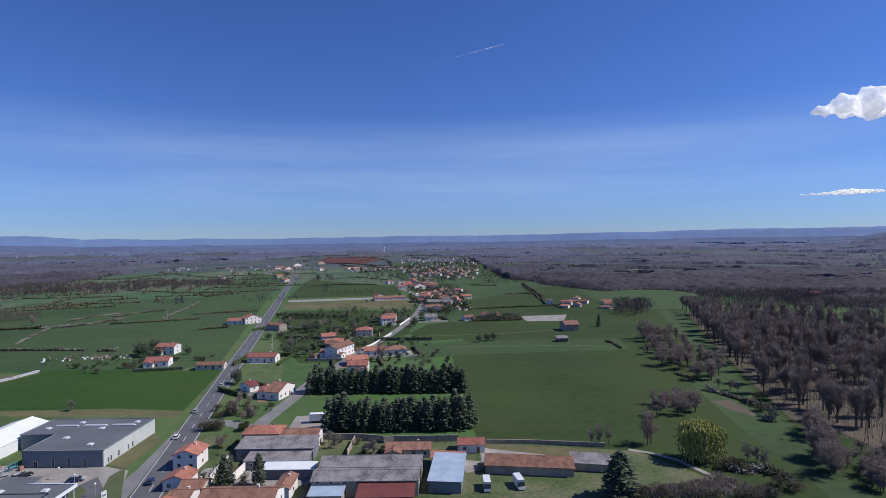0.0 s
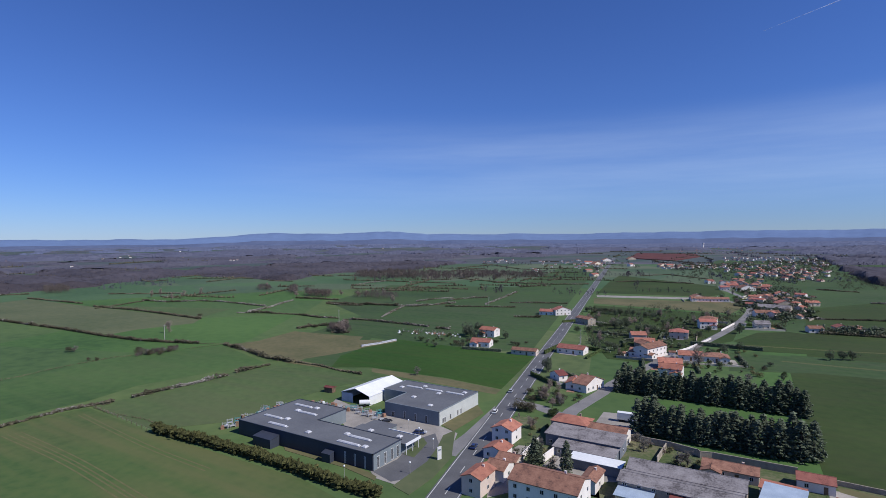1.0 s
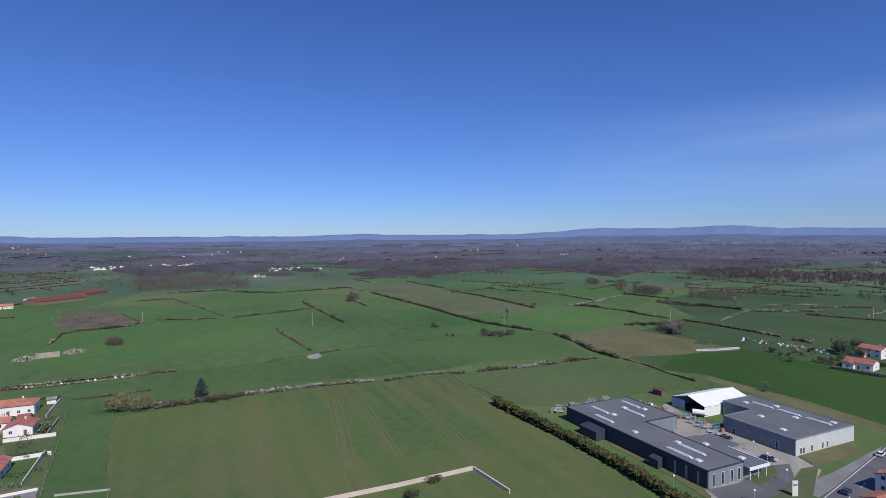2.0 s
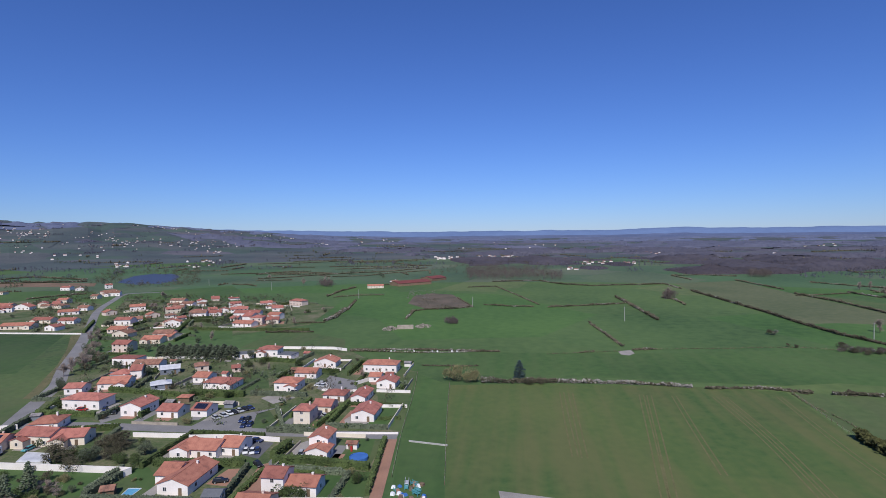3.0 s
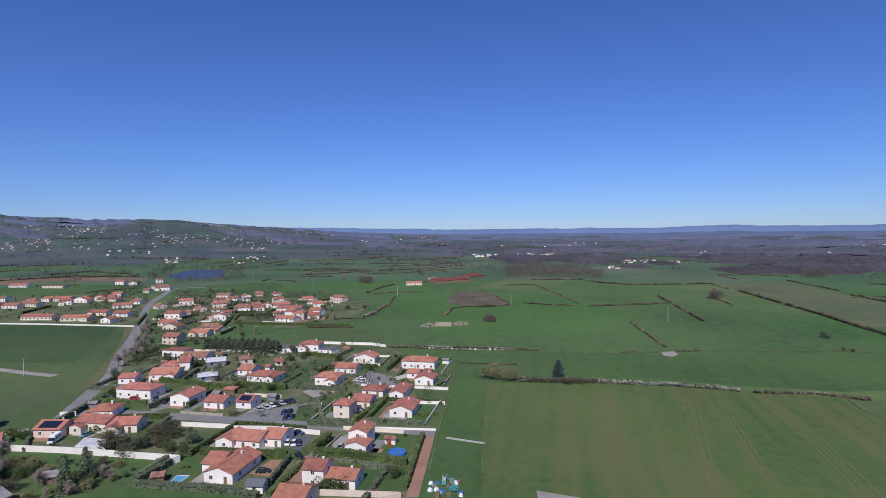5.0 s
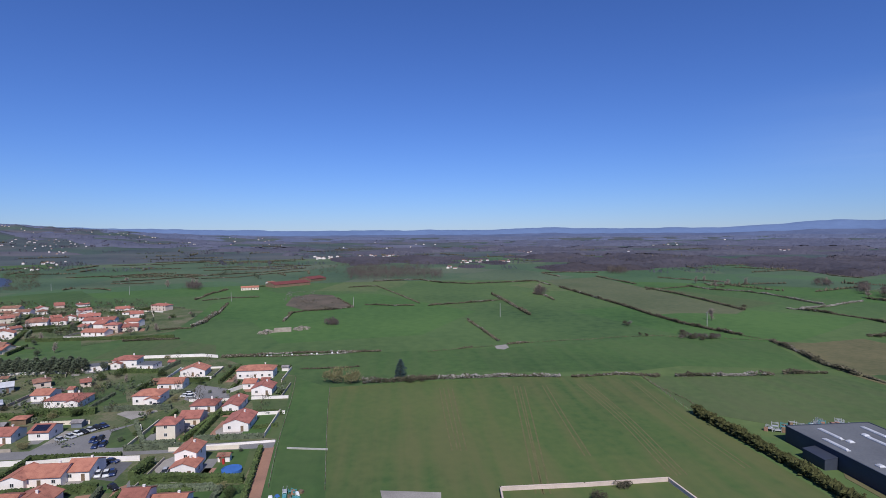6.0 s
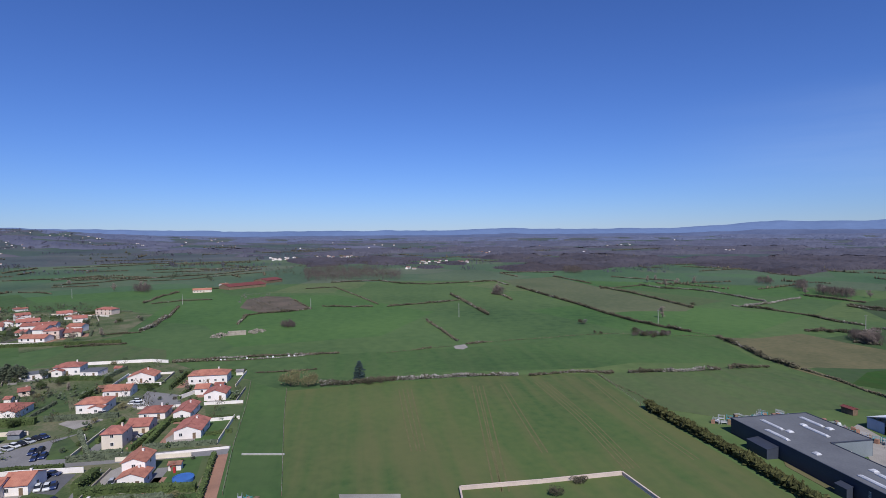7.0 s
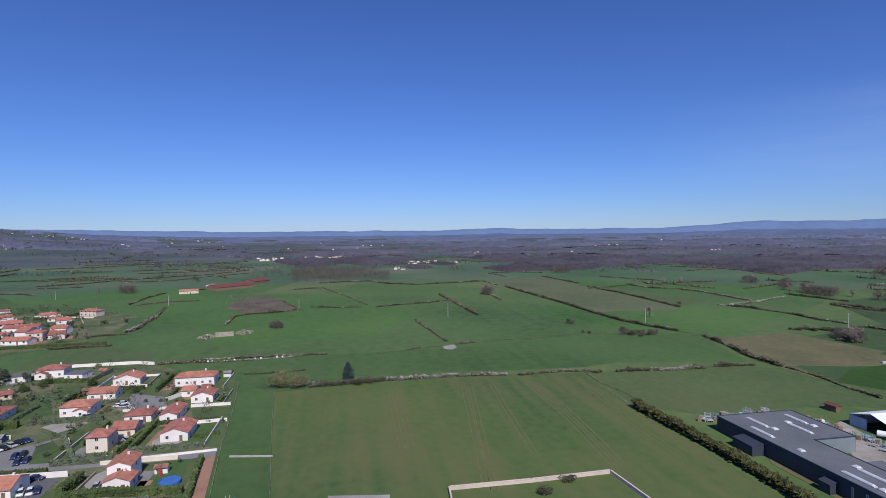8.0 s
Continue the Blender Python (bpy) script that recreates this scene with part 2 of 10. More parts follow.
def vapour(name, clear, glow):
    """Cloud: light scatters about inside it; clear: the share that shows the sky behind; glow: emission added to
    brighten its shaded side.
    """
    m = bpy.data.materials.new(name)
    m.use_nodes = True
    n, link = m.node_tree.nodes, m.node_tree.links.new
    b = n["Principled BSDF"]
    b.inputs["Base Color"].default_value = (0.90, 0.90, 0.91, 1)
    b.inputs["Roughness"].default_value, b.inputs["Specular IOR Level"].default_value = 1.0, 0.0
    b.inputs["Subsurface Weight"].default_value, b.inputs["Subsurface Scale"].default_value = 1.0, 120.0
    b.inputs["Emission Color"].default_value, b.inputs["Emission Strength"].default_value = (0.95, 0.95, 1.0, 1), glow
    b.inputs["Subsurface Radius"].default_value = (1.0, 1.0, 1.0)
    c, thin, tex, rng = n.new("ShaderNodeBsdfTransparent"), n.new("ShaderNodeMixShader"), n.new("ShaderNodeTexNoise"), n.new("ShaderNodeMapRange")
    tex.inputs["Scale"].default_value, tex.inputs["Detail"].default_value = 0.012, 6.0
    link(n.new("ShaderNodeTexCoord").outputs["Object"], tex.inputs["Vector"])
    rng.inputs["From Min"].default_value, rng.inputs["From Max"].default_value = 0.3, 0.7
    rng.inputs["To Min"].default_value, rng.inputs["To Max"].default_value = max(0.0, clear - 0.2), min(1.0, clear + 0.2)
    link(tex.outputs[0], rng.inputs[0])
    link(rng.outputs[0], thin.inputs[0])
    link(b.outputs[0], thin.inputs[1])
    link(c.outputs[0], thin.inputs[2])
    link(thin.outputs[0], n["Material Output"].inputs[0])
    return m


M["cloud"] = vapour("cloud_vapour", 0.36, 0.22)
M["contrail"] = vapour("contrail_vapour", 0.80, 0.12)
M["olive_tuft"] = material("rough_grass", (0.16, 0.15, 0.09), (0.09, 0.09, 0.05), 0.95, 0.3, 8, island=0.4)
M["rubble"] = material("rubble", (0.31, 0.275, 0.225), (0.17, 0.155, 0.125), 0.95, 0.4, 8, island=0.3)

# ---- builders ----


class Mesh:
    """Gathers corners and faces, and becomes one mesh."""

    def __init__(self):
        self.v, self.f = [], []

    def face(self, *pts):
        k = len(self.v)
        self.v += [tuple(p) for p in pts]
        self.f.append(tuple(range(k, k + len(pts))))

    def solid(self, bottom, top):
        """A closed solid between two rings of equal length (anticlockwise from above)."""
        k, n = len(self.v), len(bottom)
        self.v += [tuple(p) for p in bottom] + [tuple(p) for p in top]
        self.f.append(tuple(range(k + n - 1, k - 1, -1)))
        self.f.append(tuple(range(k + n, k + 2 * n)))
        for i in range(n):
            j = (i + 1) % n
            self.f.append((k + i, k + j, k + n + j, k + n + i))

    def box(self, x0, y0, z0, x1, y1, z1, inset=0.0):
        s = inset
        self.solid([(x0, y0, z0), (x1, y0, z0), (x1, y1, z0), (x0, y1, z0)], [(x0 + s, y0 + s, z1), (x1 - s, y0 + s, z1), (x1 - s, y1 - s, z1), (x0 + s, y1 - s, z1)])

    def slab(self, quad, thick):
        self.solid([(p[0], p[1], p[2] - thick) for p in quad], quad)

    def rod(self, a, b, ra, rb, n=4):
        a, b = Vector(a), Vector(b)
        w = (b - a).normalized()
        u = w.orthogonal().normalized()
        s = w.cross(u)
        ring = [(math.cos(2 * math.pi * i / n), math.sin(2 * math.pi * i / n)) for i in range(n)]
        self.solid([a + (u * c + s * d) * ra for c, d in ring], [b + (u * c + s * d) * rb for c, d in ring])

    def clump(self, x, y, z, rx, ry, rz, rng, rough=0.35):
        """A small uneven tuft: an octahedron with jittered corners."""
        k = len(self.v)
        t = rng.random() * 6.283
        c, s = math.cos(t), math.sin(t)
        for ux, uy, uz in ((1, 0, 0), (0, 1, 0), (-1, 0, 0), (0, -1, 0), (0, 0, 1), (0, 0, -1)):
            q = 1 + rough * (rng.random() * 2 - 1)
            ux, uy, uz = ux + 0.3 * (rng.random() - 0.5), uy + 0.3 * (rng.random() - 0.5), uz + 0.3 * (rng.random() - 0.5)
            self.v.append((x + (ux * c - uy * s) * rx * q, y + (ux * s + uy * c) * ry * q, z + uz * rz * q))
        for i in range(4):
            j = (i + 1) % 4
            self.f.append((k + i, k + j, k + 4))
            self.f.append((k + j, k + i, k + 5))

    def shard(self, at, way, length, width, rng):
        """One fine twig: a narrow triangle."""
        side = way.cross(Vector((rng.gauss(0, 1), rng.gauss(0, 1), rng.gauss(0, 1)))).normalized() * width
        self.face(at + side, at - side, at + way * length)

    def data(self, name, mat):
        me = bpy.data.meshes.new(name)
        me.from_pydata(self.v, [], self.f)
        me.materials.append(M[mat])
        return me


def part(name, mesh, mat, parent, label="", at=None):
    ob = new(name, mesh if isinstance(mesh, bpy.types.Mesh) else mesh.data(name, mat))
    ob.parent = parent
    if at is not None:
        ob.matrix_basis = at
    return tagged(ob, label) if label else ob


def thing(name, x, y, turn, label, category, group="", z=0.0, kind=""):
    ob = new(name)
    ob.matrix_basis = pose(x, y, z, 0, 0, turn)
    return tagged(ob, label, category, group, kind)


def flat(name, label, category, mat, z, pts, thick=0.03):
    """A sheet of ground cover, a road surface or a yard, lying on the ground."""
    m = Mesh()
    area = sum(a[0] * b[1] - b[0] * a[1] for a, b in zip(pts, pts[1:] + pts[:1]))
    if area < 0:
        pts = pts[::-1]
    m.solid([(x, y, -0.2) for x, y in pts], [(x, y, z) for x, y in pts])
    ob = new(name, m.data(name, mat))
    return tagged(ob, label, category, kind="structure")


def smooth_line(pts, step):
    """Points every few metres along a softly curved line through pts."""
    out = []
    p = [Vector(q) for q in pts]
    p = [p[0] * 2 - p[1]] + p + [p[-1] * 2 - p[-2]]
    for a, b, c, d in zip(p, p[1:], p[2:], p[3:]):
        n = max(1, int((c - b).length / step))
        for i in range(n):
            t = i / n
            out.append(0.5 * ((2 * b) + (c - a) * t + (2 * a - 5 * b + 4 * c - d) * t * t + (3 * b - a - 3 * c + d) * t ** 3))
    return out + [p[-2]]


def ribbon(m, line, left, right, z, base=-0.2):
    """A strip with thickness along a line, from left to right of it."""
    n = len(line)
    side = []
    for i in range(n):
        w = (line[min(i + 1, n - 1)] - line[max(i - 1, 0)]).normalized()
        side.append(Vector((w.y, -w.x)))
    for i in range(n - 1):
        a, b = line[i] + side[i] * left, line[i] + side[i] * right
        c, d = line[i + 1] + side[i + 1] * right, line[i + 1] + side[i + 1] * left
        m.solid([(a.x, a.y, base), (b.x, b.y, base), (c.x, c.y, base), (d.x, d.y, base)], [(a.x, a.y, z), (b.x, b.y, z), (c.x, c.y, z), (d.x, d.y, z)])


ROADS = []


def road(name, label, mat, width, z, *pts, lines=False):
    line = smooth_line(pts, 12)
    for p, q in zip(line, line[1:]):
        ROADS.extend((p.lerp(q, k).x, p.lerp(q, k).y, width / 2 + 0.8) for k in (0.0, 0.5))
    m = Mesh()
    ribbon(m, line, -width / 2, width / 2, z)
    ob = tagged(new(name, m.data(name, mat)), label, "road", kind="structure")
    if lines:
        for s in (-1, 1):
            m = Mesh()
            ribbon(m, line, s * width / 2 - s * 0.55 - 0.12, s * width / 2 - s * 0.55 + 0.12, z + 0.012, z - 0.02)
            part("edge_line", m, "line", ob, "white painted edge line")
        m = Mesh()
        dense = smooth_line(pts, 4.5)
        for i in range(0, len(dense) - 1, 3):
            ribbon(m, dense[i:i + 2], -0.12, 0.12, z + 0.012, z - 0.02)
        tagged(part("centre_line", m, "line", ob, "white dashed centre line"), kind="stuff")
    return ob


def wall_run(name, label, mat, h, thick, *pts):
    m = Mesh()
    for a, b in zip(pts, pts[1:]):
        a, b = Vector(a), Vector(b)
        w = (b - a).normalized()
        s = Vector((w.y, -w.x)) * thick / 2
        a, b = a - w * thick / 2, b + w * thick / 2
        m.solid([(*(a + s), -0.2), (*(b + s), -0.2), (*(b - s), -0.2), (*(a - s), -0.2)], [(*(a + s), h), (*(b + s), h), (*(b - s), h), (*(a - s), h)])
        m.solid([(*(a + s * 1.4), h), (*(b + s * 1.4), h), (*(b - s * 1.4), h), (*(a - s * 1.4), h)], [(*(a + s * 1.2), h + 0.08), (*(b + s * 1.2), h + 0.08), (*(b - s * 1.2), h + 0.08), (*(a - s * 1.2), h + 0.08)])
    return tagged(new(name, m.data(name, mat)), label, "wall")


SHARED = {}


def shared(key, build, mat):
    if key not in SHARED:
        m = Mesh()
        build(m)
        SHARED[key] = m.data(key.split(":")[0], mat)
    return SHARED[key]


def window(parent, at, w=1.1, h=1.2):
    """A window that sits in a wall facing -y: a raised frame round a set-back pane."""
    def frame_bars(m):
        t = 0.10
        m.box(-w / 2, -0.06, 0, -w / 2 + t, 0.03, h)
        m.box(w / 2 - t, -0.06, 0, w / 2, 0.03, h)
        m.box(-w / 2 + t, -0.06, 0, w / 2 - t, 0.03, t)
        m.box(-w / 2 + t, -0.06, h - t, w / 2 - t, 0.03, h)
        m.box(-0.03, -0.04, t, 0.03, 0.03, h - t)
    fr = part("window", shared("window:%.1f,%.1f" % (w, h), frame_bars, "frame"), "frame", parent, at=at)
    part("pane", shared("pane:%.1f,%.1f" % (w, h), lambda m: m.box(-w / 2 + 0.1, -0.02, 0.1, w / 2 - 0.1, 0.02, h - 0.1), "glass"), "glass", fr)
    return fr


def pitched(walls, roof, x0, x1, y0, y1, h, rise, axis, over=0.45, thick=0.2, z0=0.0):
    """Wall body and roof slabs of one block. axis: w (ridge along x), d (along y), hip or flat."""
    o = over
    if axis == "flat":
        walls.box(x0, y0, z0 - 0.2, x1, y1, h)
        roof.box(x0 - 0.15, y0 - 0.15, h, x1 + 0.15, y1 + 0.15, h + 0.25)
        return
    if axis == "hip":
        walls.box(x0, y0, z0 - 0.2, x1, y1, h)
        w, d = x1 - x0, y1 - y0
        cx, cy = (x0 + x1) / 2, (y0 + y1) / 2
        rx, ry = max(0.15, (w - d) / 2), max(0.15, (d - w) / 2)
        lo = [(x0 - o, y0 - o, h - 0.05), (x1 + o, y0 - o, h - 0.05), (x1 + o, y1 + o, h - 0.05), (x0 - o, y1 + o, h - 0.05)]
        roof.solid([(a, b, c - 0.15) for a, b, c in lo], lo)
        roof.solid(lo, [(cx - rx, cy - ry, h + rise), (cx + rx, cy - ry, h + rise), (cx + rx, cy + ry, h + rise), (cx - rx, cy + ry, h + rise)])
        return
    if axis == "mono":
        walls.solid([(x0, y0, z0 - 0.2), (x1, y0, z0 - 0.2), (x1, y1, z0 - 0.2), (x0, y1, z0 - 0.2)], [(x0, y0, h), (x1, y0, h), (x1, y1, h + rise), (x0, y1, h + rise)])
        roof.slab([(x0 - o, y0 - o, h + 0.16), (x1 + o, y0 - o, h + 0.16), (x1 + o, y1 + o, h + rise + 0.22), (x0 - o, y1 + o, h + rise + 0.22)], 0.14)
        return
    if axis == "w":
        cy = (y0 + y1) / 2
        half = cy - y0
        drop = rise * o / half
        k = len(walls.v)
        walls.v += [(x0, y0, z0 - 0.2), (x1, y0, z0 - 0.2), (x1, y1, z0 - 0.2), (x0, y1, z0 - 0.2), (x0, y0, h), (x1, y0, h), (x1, y1, h), (x0, y1, h), (x0, cy, h + rise), (x1, cy, h + rise)]
        walls.f += [tuple(k + i for i in q) for q in ((3, 2, 1, 0), (0, 1, 5, 4), (2, 3, 7, 6), (1, 2, 6, 9, 5), (3, 0, 4, 8, 7), (4, 5, 9, 8), (6, 7, 8, 9))]
        a, b = x0 - o * 0.6, x1 + o * 0.6
        g = 0.02
        roof.slab([(a, y0 - o, h - drop + thick + g), (b, y0 - o, h - drop + thick + g), (b, cy, h + rise + thick + g), (a, cy, h + rise + thick + g)], thick)
        roof.slab([(b, y1 + o, h - drop + thick + g), (a, y1 + o, h - drop + thick + g), (a, cy, h + rise + thick + g), (b, cy, h + rise + thick + g)], thick)
        roof.rod((a, cy, h + rise + thick), (b, cy, h + rise + thick), 0.14, 0.14, 5)
    else:
        cx = (x0 + x1) / 2
        half = cx - x0
        drop = rise * o / half
        k = len(walls.v)
        walls.v += [(x0, y0, z0 - 0.2), (x1, y0, z0 - 0.2), (x1, y1, z0 - 0.2), (x0, y1, z0 - 0.2), (x0, y0, h), (x1, y0, h), (x1, y1, h), (x0, y1, h), (cx, y0, h + rise), (cx, y1, h + rise)]
        walls.f += [tuple(k + i for i in q) for q in ((3, 2, 1, 0), (0, 1, 5, 8, 4), (2, 3, 7, 9, 6), (1, 2, 6, 5), (3, 0, 4, 7), (4, 8, 9, 7), (5, 6, 9, 8))]
        a, b = y0 - o * 0.6, y1 + o * 0.6
        g = 0.02
        roof.slab([(x0 - o, b, h - drop + thick + g), (x0 - o, a, h - drop + thick + g), (cx, a, h + rise + thick + g), (cx, b, h + rise + thick + g)], thick)
        roof.slab([(x1 + o, a, h - drop + thick + g), (x1 + o, b, h - drop + thick + g), (cx, b, h + rise + thick + g), (cx, a, h + rise + thick + g)], thick)
        roof.rod((cx, a, h + rise + thick), (cx, b, h + rise + thick), 0.14, 0.14, 5)


HOUSES, PLOTS = [], []
NICE = {"white": "white rendered", "cream": "cream rendered", "pinkish": "pale pink rendered", "stone": "rough stone", "greywall": "grey rendered", "tile_o": "orange clay tile roof", "tile_r": "red clay tile roof",
        "tile_b": "weathered brown tile roof", "fibro": "grey sheet roof", "rust": "rusty red sheet roof", "tin": "pale metal sheet roof", "wood": "weathered wooden", "membrane": "dark flat roof", "tarp": "white sheet roof"}


def house(x, y, turn, w, d, h, axis="w", walls="white", roof="tile_r", rise=None, where="in a garden plot", name="house", far=False, wing=None, chimney=True, holes=True, group="", solar=False):
    """A house whose front faces -y before it is turned. wing: (x0, x1, y0, y1, h, axis), a lower or higher block joined on."""
    storeys = 2 if h > 4.4 else 1
    span = min(w, d) if axis == "hip" else (d if axis == "w" else w)
    rise = (0.9 if axis == "mono" else span * 0.5 * 0.36) if rise is None else rise
    if where == "in a garden plot":
        where = "in a garden"
    size = ("two-storey " if storeys == 2 else "low ") if name == "house" else ""
    words = "%s %s with %s %s" % (NICE.get(walls, walls), name.replace("_", " "), NICE.get(roof, roof), where)
    if len(words.split()) > 12:
        words = words.replace("rendered ", "").replace("clay ", "").replace("weathered ", "").replace("on a farm far out in the fields", "out in the fields")
    ob = thing(name, x, y, turn, (size if len(words.split()) < 12 else "") + words, name.split("_")[-1], group)
    HOUSES.append((x, y, math.hypot(w, d) / 2 + 1.0))
    if name == "house":
        PLOTS.append((x, y, turn, w, d, far))
    dice = (int(abs(x) * 13 + abs(y) * 7) % 10)
    if name == "house" and wing is None and axis in ("w", "hip") and w > 9.5 and dice < 6:
        side = 1 if dice % 2 else -1
        wx = side * (w / 2 - 2.6)
        wing = (wx - 2.4, wx + 2.4, -d / 2 - 2.6, -d / 2 + 2.0, min(h, 3.0) - 0.25, "d")
    mw, mr = Mesh(), Mesh()
    pitched(mw, mr, -w / 2, w / 2, -d / 2, d / 2, h, rise, axis)
    part("wall", mw, walls, ob)
    part("roof", mr, roof, ob)
    if wing:
        x0, x1, y0, y1, hw, ax = wing
        mw, mr = Mesh(), Mesh()
        pitched(mw, mr, x0, x1, y0, y1, hw, 0.18 * (y1 - y0 if ax == "w" else min(x1 - x0, y1 - y0)), ax)
        part("wing_wall", mw, walls, ob)
        part("wing_roof", mr, roof, ob)
        if holes:
            n = max(1, int((x1 - x0) / 3.5))
            for i in range(n):
                window(ob, pose(x0 + (i + 0.5) * (x1 - x0) / n, y0, 1.0))
    if holes:
        n = max(1, int(w / 3.4))
        for s in range(storeys):
            for i in range(n):
                px = -w / 2 + (i + 0.5) * w / n
                if s == 0 and i == n // 2 and n > 1:
                    part("door", shared("door", lambda m: m.box(-0.5, -0.05, -0.05, 0.5, 0.02, 2.1), "wood"), "wood", ob, at=pose(px, -d / 2, 0))
                elif far:
                    part("window", shared("window_dark", lambda m: m.box(-0.55, -0.04, 0, 0.55, 0.03, 1.2), "glass"), "glass", ob, at=pose(px, -d / 2, 1.0 + s * 2.7))
                else:
                    window(ob, pose(px, -d / 2, 1.0 + s * 2.7))
            if not far:
                k = 1 if d < 11 else 2
                for i in range(k):
                    py = -d / 2 + (i + 0.5) * d / k
                    window(ob, pose(w / 2, py, 1.0 + s * 2.7, 0, 0, 90))
                    window(ob, pose(-w / 2, py, 1.0 + s * 2.7, 0, 0, -90))
    if solar:
        k = rise / (d / 2)
        for i in range(4):
            m = Mesh()
            x0 = -w * 0.36 + i * w * 0.18
            m.slab([(x0, -d * 0.46, h + k * d * 0.04 + 0.32), (x0 + w * 0.17, -d * 0.46, h + k * d * 0.04 + 0.32), (x0 + w * 0.17, -d * 0.08, h + k * d * 0.42 + 0.32), (x0, -d * 0.08, h + k * d * 0.42 + 0.32)], 0.06)
            part("solar_panel", m, "solar", ob, "dark solar panel")
    if chimney and axis != "flat":
        m = Mesh()
        cx, cy = (w * 0.22, d * 0.10) if axis != "d" else (w * 0.10, d * 0.2)
        m.box(cx - 0.28, cy - 0.22, h, cx + 0.28, cy + 0.22, h + rise + 0.55)
        m.box(cx - 0.34, cy - 0.28, h + rise + 0.55, cx + 0.34, cy + 0.28, h + rise + 0.65)
        part("chimney", m, walls if walls in ("white", "cream", "pinkish") else "stone", ob)
    return ob


# plants: a few models of each kind, then copies

MODELS = {}


def conifer_model(seed, mat="needle"):
    rng = random.Random(seed)
    ob = new("conifer")
    m = Mesh()
    m.rod((0, 0, -0.2), (0, 0, 0.9), 0.024, 0.006, 6)
    part("trunk", m, "bark", ob)
    m = Mesh()
    for _ in range(330):
        z = 0.08 + 0.90 * rng.random() ** 1.25
        reach = 0.165 * min(1.0, 1.7 * (1 - z)) ** 0.8 + 0.012
        a = 6.283 * rng.random()
        r = reach * (0.55 + 0.6 * rng.random()) * (0.8 + 0.3 * math.sin(3 * a + seed) * math.sin(z * 21))
        s = 0.016 + 0.020 * rng.random()
        m.clump(math.cos(a) * r, math.sin(a) * r, z - 0.25 * r, s * 1.2, s * 1.2, s * 0.9, rng, 0.6)
    for _ in range(260):
        z = 0.08 + 0.88 * rng.random() ** 1.2
        a = 6.283 * rng.random()
        r = 0.12 * min(1.0, 1.7 * (1 - z)) ** 0.8
        w = Vector((math.cos(a), math.sin(a), rng.uniform(-0.5, 0.3))).normalized()
        m.shard(Vector((math.cos(a) * r, math.sin(a) * r, z)), w, 0.05 + 0.05 * rng.random(), 0.010, rng)
    m.rod((0, 0, 0.9), (0, 0, 1.02), 0.012, 0.002, 4)
    part("crown", m, mat, ob)
    return ob


def bare_model(seed, spread=0.5, twig="twig", upright=0.0, depth=4):
    """A leafless tree one metre high: tapered trunk, forking limbs, many fine twigs."""
    rng = random.Random(seed)
    ob = new("bare_tree")
    wood, fine, tips = Mesh(), Mesh(), []

    def grow(a, way, length, r, level):
        b = a + way * length
        (wood if level < 2 else fine).rod(a, b, r, r * 0.62, 4 if level < 2 else 3)
        if level >= depth - 1:
            tips.append(b)
        if level >= depth:
            return
        n = (9, 4, 3, 3)[min(level, 3)]
        for i in range(n):
            bend = Vector((rng.gauss(0, 1), rng.gauss(0, 1), rng.gauss(0, 0.7))) * spread * 1.25
            w = (way + bend + Vector((0, 0, 0.15 + upright))).normalized()
            grow(a.lerp(b, 0.12 + 0.88 * rng.random()), w, length * (0.34 + 0.34 * rng.random()), r * 0.5, level + 1)

    grow(Vector((0, 0, -0.03)), Vector((0, 0, 1)), 0.62, 0.022, 0)
    for tip in tips:
        for _ in range(7):
            w = Vector((rng.gauss(0, 0.6), rng.gauss(0, 0.6), 0.5 + upright + rng.gauss(0, 0.4))).normalized()
            fine.shard(tip + Vector((rng.gauss(0, 0.02), rng.gauss(0, 0.02), rng.gauss(0, 0.02))), w, 0.07 + 0.09 * rng.random(), 0.0028, rng)
    part("trunk", wood, "bark", ob)
    part("crown", fine, twig, ob)
    return ob


